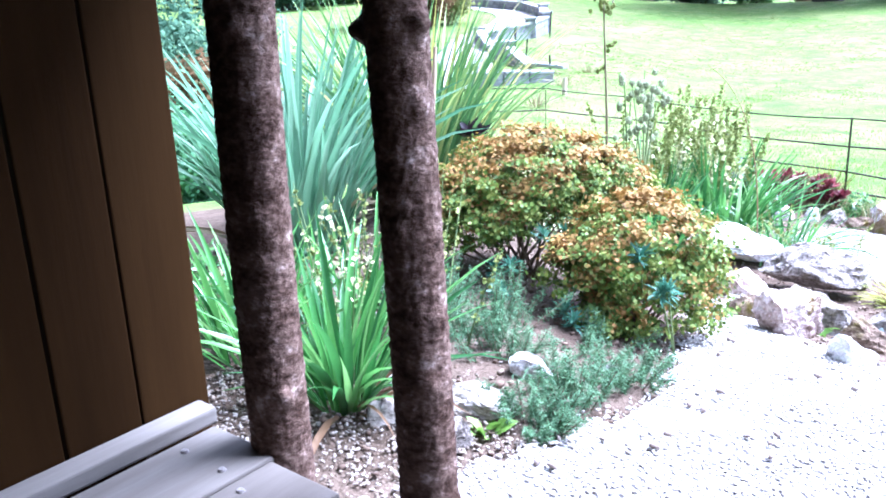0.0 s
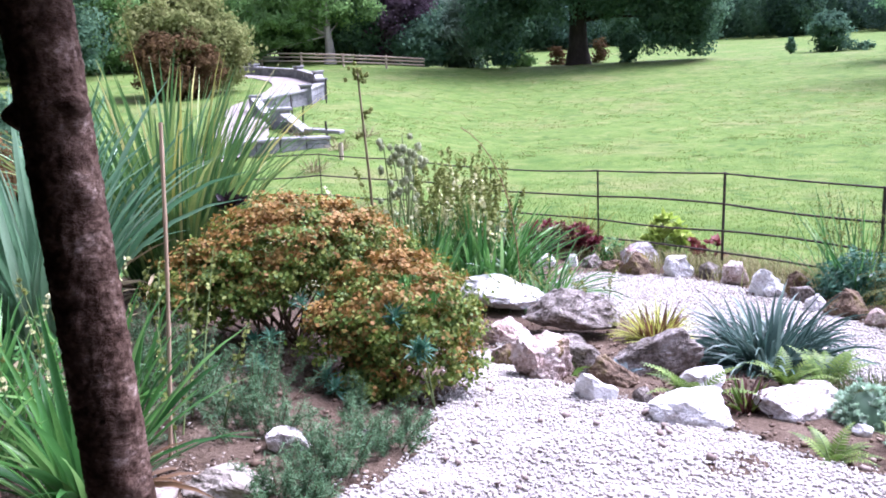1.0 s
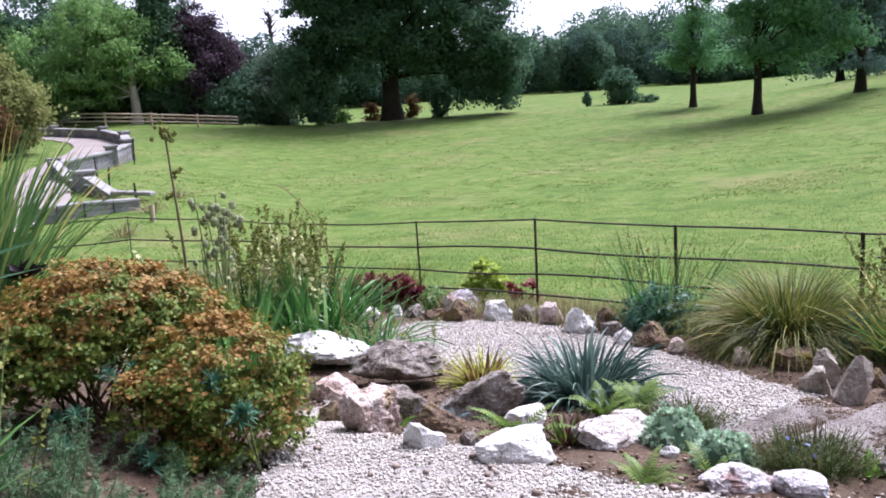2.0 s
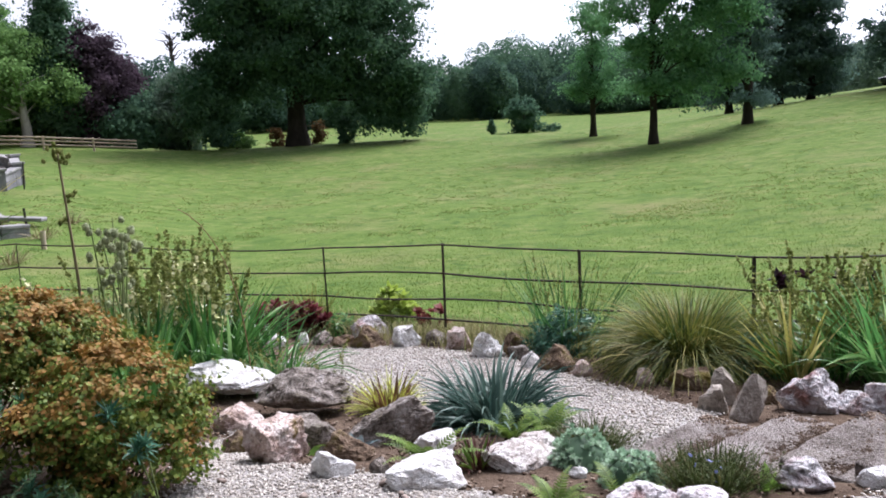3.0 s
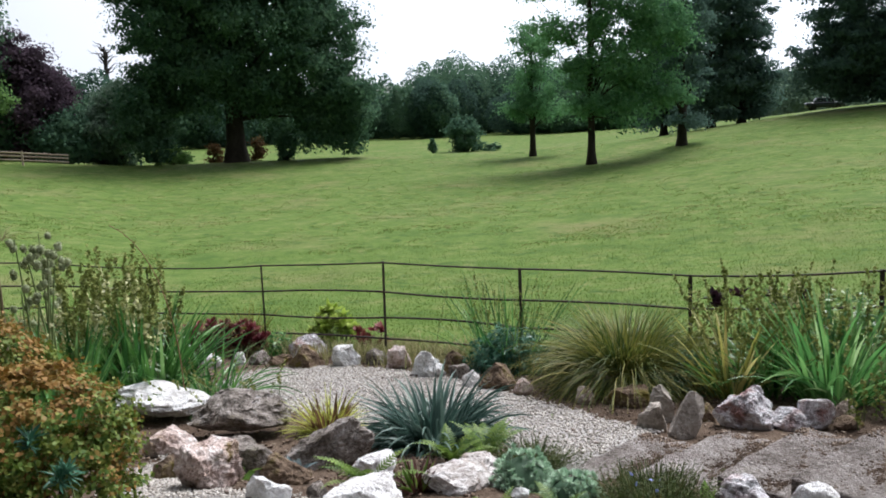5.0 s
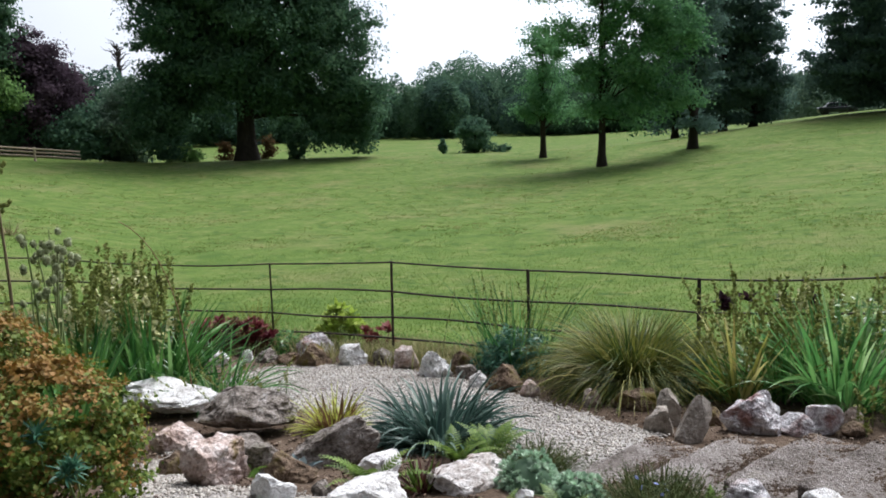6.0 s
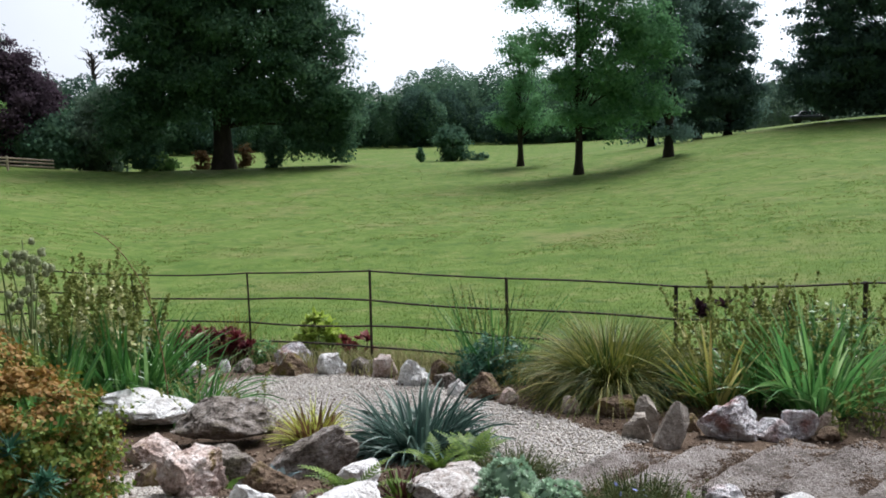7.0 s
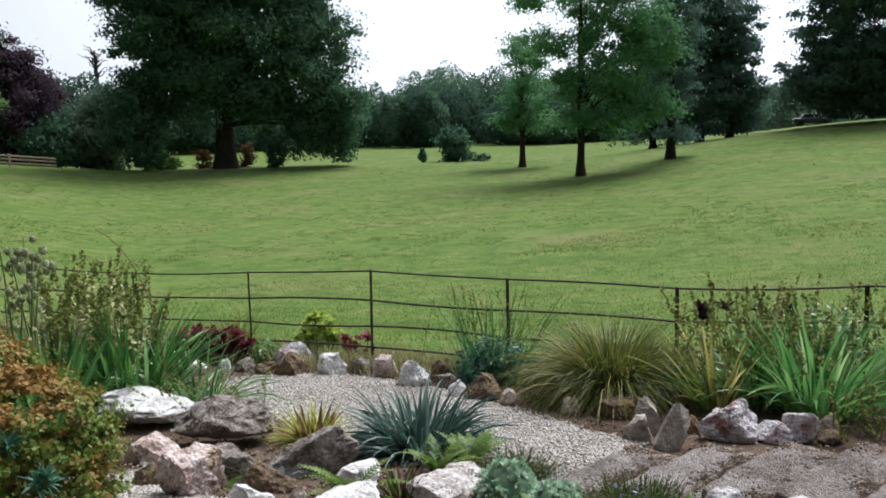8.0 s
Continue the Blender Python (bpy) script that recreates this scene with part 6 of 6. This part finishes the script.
tree(-17.0, 66.2, "russet shrub behind the oak trunk", [(1.6, 0, 0.9, 0.6, 0.7, 1.0), (-1.6, 0, 0.8, 0.7, 0.7, 0.8)], 40, 50, 0.36, 0.2, RUSSET, 0.1, 0.3, 204, limbs=6, name="bush", category="bush", low=0.05)
tree(-21.6, 64.6, "light green shrub below the oak", [(0, 0, 0.7, 1.5, 0.9, 0.75)], 50, 50, 0.36, 0.2, EDGE_LEAF, 0.1, 0.3, 205, limbs=6, name="bush", category="bush", low=0.05)
# shrubs at the garden's far corner
for x, y, w, h, mat, what, k in ((-11.9, 8.6, 1.5, 2.5, OAK_LEAF, "dark green garden shrub", 1), (-10.2, 7.2, 0.9, 2.2, RUSSET, "russet hedge shrub at the garden corner", 2), (-13.4, 8.2, 1.8, 3.2, OAK_LEAF, "tall dark garden shrub", 3), (-9.6, 6.3, 0.9, 1.5, LIGHT_LEAF, "low fresh green garden shrub", 4), (-12.4, 6.0, 1.8, 3.0, OAK_LEAF, "tall dark garden shrub", 5)):
    tree(x, y, what + " behind the sword leaves", [(0, 0, h * 0.5, w, w * 0.8, h * 0.5), (w * 0.3, 0, h * 0.4, w * 0.7, w * 0.6, h * 0.4)], 160, 110, 0.28, 0.09, mat, 0.1, 0.3, 280 + k, shell=0.6, limbs=8, name="garden_shrub", category="shrub", low=0.05)
# single trees of the slope
tree(5.87, 60.4, "young ash tree with an airy grey-green crown", [(0.2, 0, 5.6, 2.0, 1.7, 2.2), (0.3, 0, 8.0, 1.7, 1.5, 1.7), (-1.2, 0, 3.3, 1.5, 1.2, 1.0), (1.4, 0, 3.2, 1.5, 1.2, 1.0), (0.2, 0, 3.9, 1.3, 1.2, 1.2)], 125, 95, 0.7, 0.17, LIGHT_LEAF, 0.23, 2.0, 211, limbs=20, shell=0.95, bark=TREE_BARK)
tree(8.61, 51.6, "tall ash tree with a full fresh green crown", [(2.3, 0, 5.2, 2.9, 2.6, 3.1), (3.2, 0, 8.4, 2.8, 2.6, 2.8), (1.2, 0, 11.6, 3.4, 3, 2.8), (4.6, 0, 4.2, 1.4, 1.3, 1.2), (-0.4, 0, 5.8, 1.7, 1.6, 2.3), (-2.3, 0, 8.1, 1.6, 1.3, 1.2), (-2.9, 0, 10.8, 1.8, 1.4, 0.9), (0.6, 0, 8.6, 1.3, 1.4, 1.4), (0.4, 0, 3.7, 1.8, 1.5, 1.3), (5.3, 0, 7.6, 1.0, 1.2, 1.2)], 370, 140, 0.74, 0.18, LIGHT_LEAF, 0.26, 3.0, 212, limbs=30, shell=0.9)
tree(15.25, 55.5, "dark fir with drooping tiers of boughs", [(0, 0, 1.9, 2.1, 1.9, 0.7), (0.2, 0, 5, 1.9, 1.8, 2.0), (0, 0, 8, 1.9, 1.8, 2.5), (0, 0, 12, 1.8, 1.8, 3.0)], 140, 150, 0.7, 0.19, CONIFER, 0.3, 1.8, 213, limbs=16, flat=0.35, shell=0.7)
tree(-2.03, 91.4, "small cone-shaped evergreen in the meadow", [(0, 0, 0.75, 0.42, 0.42, 0.5), (0, 0, 1.15, 0.3, 0.3, 0.45), (0, 0, 1.6, 0.12, 0.12, 0.25)], 50, 60, 0.22, 0.16, OAK_LEAF, 0.1, 0.3, 214, limbs=5, low=0.05)
tree(1.55, 94.3, "round dark green bush in the meadow", [(0, 0, 2.1, 2.0, 1.8, 1.9)], 80, 60, 0.6, 0.3, WOOD_LEAF, 0.2, 0.4, 215, limbs=8, name="bush", category="bush", low=0.05)
tree(4.0, 94.6, "low dark spreading bush in the meadow", [(0, 0, 0.4, 1.5, 1.0, 0.55)], 30, 40, 0.35, 0.25, OAK_LEAF, 0.1, 0.2, 216, limbs=4, name="bush", category="bush", low=0.05)
# dark group on the right-hand rise
tree(23.2, 75.0, "tall dark conifer on the rise", [(0, 0, 4, 3.2, 3, 4.2), (0.3, 0, 10, 2.6, 2.6, 4.5), (0, 0, 14, 2, 2, 3)], 190, 170, 0.85, 0.25, CONIFER, 0.32, 1.5, 221, flat=0.4, shell=0.75)
tree(26.4, 76.5, "broad dark evergreen on the rise", [(0, 0, 3.8, 3.6, 3, 4.0), (-0.3, 0, 9.2, 3.0, 3, 3.2)], 210, 170, 0.85, 0.25, CONIFER, 0.32, 1.2, 222, flat=0.5, shell=0.75)
tree(20.0, 79.0, "dark evergreen among the group on the rise", [(0, 0, 3.6, 3, 3, 3.8), (0, 0, 9, 2.5, 2.5, 4)], 150, 150, 0.85, 0.25, CONIFER, 0.32, 1.2, 223, flat=0.45, shell=0.75)
tree(36.6, 66.0, "very large dark spreading cedar on the rise", [(0, 0, 8, 7.2, 6, 6.5), (-5.6, 0, 4.6, 4.0, 3.6, 3.4), (-4.6, 0, 9.5, 4.4, 4, 4.2), (0, 0, 4.4, 7, 5, 3.4), (-5, 0, 1.7, 4.6, 3, 1.4), (-1, 0, 1.7, 5, 3, 1.4), (-5, -1, 3.2, 4.2, 3, 2.0), (-3, 0, 14, 5.6, 5, 4.6), (2, 0, 15, 6, 5, 4.6)], 900, 150, 1.0, 0.26, CONIFER, 0.55, 1.6, 224, flat=0.4, shell=0.75, limbs=24)
# left side: copper beech, willow, dead tree
tree(-33.8, 66.8, "purple-black copper beech with dense foliage", [(0, 0, 4.6, 3.4, 3.2, 4.4), (-0.6, 0, 7.9, 2.2, 2.4, 2.4), (1.5, 0, 5.2, 2.1, 2.2, 2.6)], 260, 170, 0.85, 0.23, COPPER, 0.5, 1.5, 231, shell=0.75, limbs=20)
tree(-27.0, 67.9, "rounded grey-green willow at the meadow's edge", [(0, 0, 3.2, 2.5, 2.4, 3.4), (-1.4, 0, 2.6, 1.9, 2, 2.7), (0.4, 0, 5.2, 1.7, 1.8, 1.7)], 190, 170, 0.75, 0.22, GREYGREEN, 0.4, 1.0, 232, shell=0.7, low=0.1)
dead = thing("dead_tree", "bare dead tree standing above the wood", "tree", foot(-51.6, 127.0))
q = np.random.default_rng(233)
parts = [tube(np.stack([0.3 * np.sin(np.linspace(0, 3, 8)), 0 * np.linspace(0, 1, 8), np.linspace(0, 15.0, 8)], -1), np.linspace(0.6, 0.12, 8), 8)]
for k in range(34):
    h, a = q.uniform(8.5, 14.6), q.uniform(0, 6.28)
    L = q.uniform(0.7, 2.4) * (1.2 - 0.05 * (h - 8))
    u = np.linspace(0, 1, 6)[:, None]
    parts.append(tube(np.array([[0.1, 0, h]]) + np.concatenate([np.cos(a) * L * u + 0.12 * np.sin(u * 7 + k), np.sin(a) * L * u, L * 0.75 * u ** 0.7 + 0.16 * np.sin(u * 9 + k)], 1), 0.13 * (1.15 - u[:, 0]), 5))
v, f = join(*parts)
hang("trunk", mesh_of("trunk", v, f, TREE_BARK, soft=True), dead)

# wood behind the drive and its rounded shrubs
tree(-30.0, 35.5, "big rounded rhododendron with pale tips", [(-0.3, 0, 3.1, 2.6, 2.5, 2.6), (1.5, 0, 2.3, 1.8, 1.8, 2.0)], 260, 130, 0.6, 0.2, RHODO, 0.2, 0.4, 241, name="bush", category="bush", low=0.05, shell=0.5)
tree(-29.0, 33.4, "russet brown shrub in front of the rhododendron", [(0, 0, 1.7, 2.2, 1.6, 1.7)], 130, 120, 0.5, 0.17, RUSSET, 0.15, 0.3, 242, name="bush", category="bush", low=0.05, shell=0.5)
k = 0
for x, y, h, w, mat, what in ((-44.5, 66.5, 11, 5.0, EDGE_LEAF, "spreading light green tree at the edge of the wood"), (-40.6, 67.2, 8.5, 3.6, EDGE_LEAF, "spreading fresh green tree at the edge of the wood"), (-47, 62, 12, 5, WOOD_LEAF, "tall green tree of the wood"),
                              (-55, 60, 12, 5.5, WOOD_LEAF, "tall green tree of the wood"), (-46, 68, 12, 5, OAK_LEAF, "dark tree in the wood"), (-37, 72, 7, 4.6, OAK_LEAF, "dark tall tree in the wood"), (-64, 58, 13, 6, OAK_LEAF, "dark tree in the wood"),
                              (-50, 44, 9, 4.5, OAK_LEAF, "dark tree behind the drive"), (-58, 50, 13, 6, OAK_LEAF, "dark tree behind the drive"), (-30.4, 66, 4, 2.0, WOOD_LEAF, "low dark green tree at the edge of the wood"), (-35.9, 64.3, 13, 2.0, OAK_LEAF, "tall narrow dark tree at the edge of the wood"), (-74, 50, 14, 7, WOOD_LEAF, "tall green tree of the wood"),
                              (-62, 40, 12, 6, WOOD_LEAF, "tall green tree behind the garden"), (-56, 30, 9, 6, OAK_LEAF, "dark tree behind the garden"), (-52, 52, 9, 6, EDGE_LEAF, "broad green tree behind the drive"), (-48.5, 57.5, 9, 4.5, EDGE_LEAF, "green tree behind the rail fence"), (-47, 73, 8, 4, GREYGREEN, "grey-green tree of the wood")):
    k += 1
    tree(x, y, what, [(0, 0, h * 0.42, w, w * 0.8, h * 0.4), (w * 0.2, 0, h * 0.75, w * 0.75, w * 0.7, h * 0.3), (-w * 0.4, 0, h * 0.5, w * 0.7, w * 0.6, h * 0.3), (w * 0.3, -0.5, h * 0.25, w * 0.75, w * 0.6, h * 0.2)], 230, 130, 0.9, 0.28, mat, 0.3, 1.6, 250 + k, shell=0.65, limbs=12, bark=PALE_BARK if k == 2 else TREE_BARK, low=0.2)


tree(-37.0, 61.6, "pale-trunked tree with spreading light green foliage", [(-1.6, 0, 6.4, 4.6, 3.4, 3.6), (2.2, 0, 4.4, 2.4, 1.8, 1.4), (-3.8, 0, 3.4, 3.2, 2.4, 2.2), (-6.6, 0, 4.2, 3.4, 2.4, 3.4)], 260, 130, 0.8, 0.24, EDGE_LEAF, 0.42, 2.4, 270, shell=0.7, limbs=18, bark=PALE_BARK)

# a dark parked car under the cedar
PAINT = material("dark_blue_paint", [(0.012, 0.014, 0.022), (0.02, 0.024, 0.036)], large=1, fine=20, rough=0.3, bump=0.02, relief=0.001, spec=0.5)
CAR_GLASS = material("dark_glass", [(0.01, 0.012, 0.014), (0.02, 0.024, 0.027)], rough=0.08, bump=0, spec=0.6)
RUBBER = material("tyre_rubber", [(0.012, 0.012, 0.012), (0.03, 0.03, 0.03)], rough=0.9, bump=0)
car = thing("car", "dark blue parked car under the cedar", "car", foot(39.8, 89.9, -0.02), -14)
bm = box(3.8, 1.65, 0.55, 0.14, (0, 0, 0.28))
hang("body", mesh_bm("body", bm, PAINT, soft=True), car)
bm = box(2.1, 1.45, 0.5, 0.1, (-0.15, 0, 0.8))
for w in bm.verts:
    if w.co.z > 1.1:
        w.co.x = -0.15 + (w.co.x + 0.15) * 0.72
        w.co.y *= 0.86
cabin = hang("cabin", mesh_bm("cabin", bm, PAINT, soft=True), car)
for sy in (-1, 1):
    for x0 in (-0.62, 0.32):
        hang("side_window", mesh_bm("side_window", box(0.78, 0.02, 0.3, 0.008), CAR_GLASS), cabin, m=pose(x0, sy * 0.705, 0.87, sy * 12, 0, 0))
for sx in (-1.2, 1.2):
    for sy in (-0.78, 0.78):
        bm = bmesh.new()
        bmesh.ops.create_cone(bm, cap_ends=True, segments=20, radius1=0.3, radius2=0.3, depth=0.18)
        hang("wheel", mesh_bm("wheel", bm, RUBBER), car, m=pose(sx, sy, 0.3, 90))


def woods(name, label, spots, mat, seed, size):
    """A far wood: many rounded crowns of leaf sprays in one mesh. spots: x, y, width, height."""
    q = np.random.default_rng(seed)
    pts, outs = [], []
    for x, y, w, h in spots:
        z = float(gz(x, y))
        d = q.normal(0, 1, (2400, 3))
        d /= np.linalg.norm(d, axis=1)[:, None]
        lump = 1 + 0.16 * np.sin(d[:, 0] * 5 + x) * np.sin(d[:, 2] * 6 + y)
        p = d * np.array([w / 2, w / 2, h * 0.52]) * (lump * (1 - 0.25 * q.random(2400) ** 2))[:, None] + [x, y, z + h * 0.5]
        pts.append(p)
        outs.append(d)
    v, f = leaves(q, np.concatenate(pts), size, up=0.4, outward=np.concatenate(outs), shape=0.8)
    return tagged(new(name, mesh_of(name, v, f, mat)), label, "wood", kind="stuff")


q = np.random.default_rng(300)


def band(az0, az1, r0, r1, n, w, h):
    out = []
    for k in range(n):
        a, r = math.radians(q.uniform(az0, az1)), q.uniform(r0, r1)
        out.append((-r * math.sin(a), r * math.cos(a), w * q.uniform(0.7, 1.3), h * q.uniform(0.75, 1.2)))
    return out


crowns = band(-16, 2.4, 150, 200, 62, 11, 12.5) + band(2.4, 7, 150, 190, 16, 8, 7.5) + band(7, 30, 130, 170, 56, 10, 9.5) + band(-14, 6, 138, 150, 28, 8, 8.5)
woods("woodland", "dense mixed green wood beyond the meadow", crowns[0::3], WOOD_LEAF, 301, 0.45)
woods("dark_woodland", "dark evergreen wood beyond the meadow", crowns[1::3], DARK_WOOD, 302, 0.42)
woods("pale_woodland", "mixed deciduous wood beyond the meadow", crowns[2::3], MIXED_LEAF, 304, 0.45)
# the grey-green leaves stand in for haze over this hillside
woods("hill_woodland", "wooded hillside with haze put into its colour", band(-17, 3, 260, 330, 60, 20, 12) + band(-40, -18, 200, 330, 70, 18, 10), GREYGREEN, 303, 1.1)
# the air is clear here: distance haze is painted in as pale grey
HILL = material("haze_tinted_fields", [(0.2, 0.24, 0.2), (0.3, 0.33, 0.3), (0.42, 0.43, 0.42)], large=0.006, fine=0.03, rough=1.0, bump=0, spec=0.0)


def ridge(name, label, r, az0, az1, top, mat, seed):
    """A far ridge of hills: a long rounded bank."""
    q = np.random.default_rng(seed)
    az = np.radians(np.linspace(az0, az1, 120))
    ph = q.uniform(0, 6, 4)
    h = top * (0.86 + 0.09 * np.sin(az * 11 + ph[0]) + 0.05 * np.sin(az * 29 + ph[1])) * np.minimum(1, np.minimum(np.degrees(az) - az0, az1 - np.degrees(az)) / 6 + 0.1)
    rows = []
    for u in np.linspace(0, 1, 12):
        rr = r * (0.8 + 0.4 * u)
        rows.append(np.stack([-rr * np.sin(az), rr * np.cos(az), h * math.sin(math.pi * u) ** 0.8 - 10], -1))
    v = np.array(rows)
    k = np.arange(v.shape[0] * v.shape[1]).reshape(v.shape[:2])
    f = np.stack([k[:-1, :-1], k[:-1, 1:], k[1:, 1:], k[1:, :-1]], -1).reshape(-1, 4)
    return tagged(new(name, mesh_of(name, v.reshape(-1, 3), f, mat, soft=True)), label, "hill", kind="structure")


ridge("backdrop_hill", "farmland hills on the horizon with pale haze painted into their colour", 1500, -10, 40, 116, HILL, 311)
ridge("backdrop_ridge", "wooded ridge in the distance", 620, -60, -2, 62, WOOD_LEAF, 312)
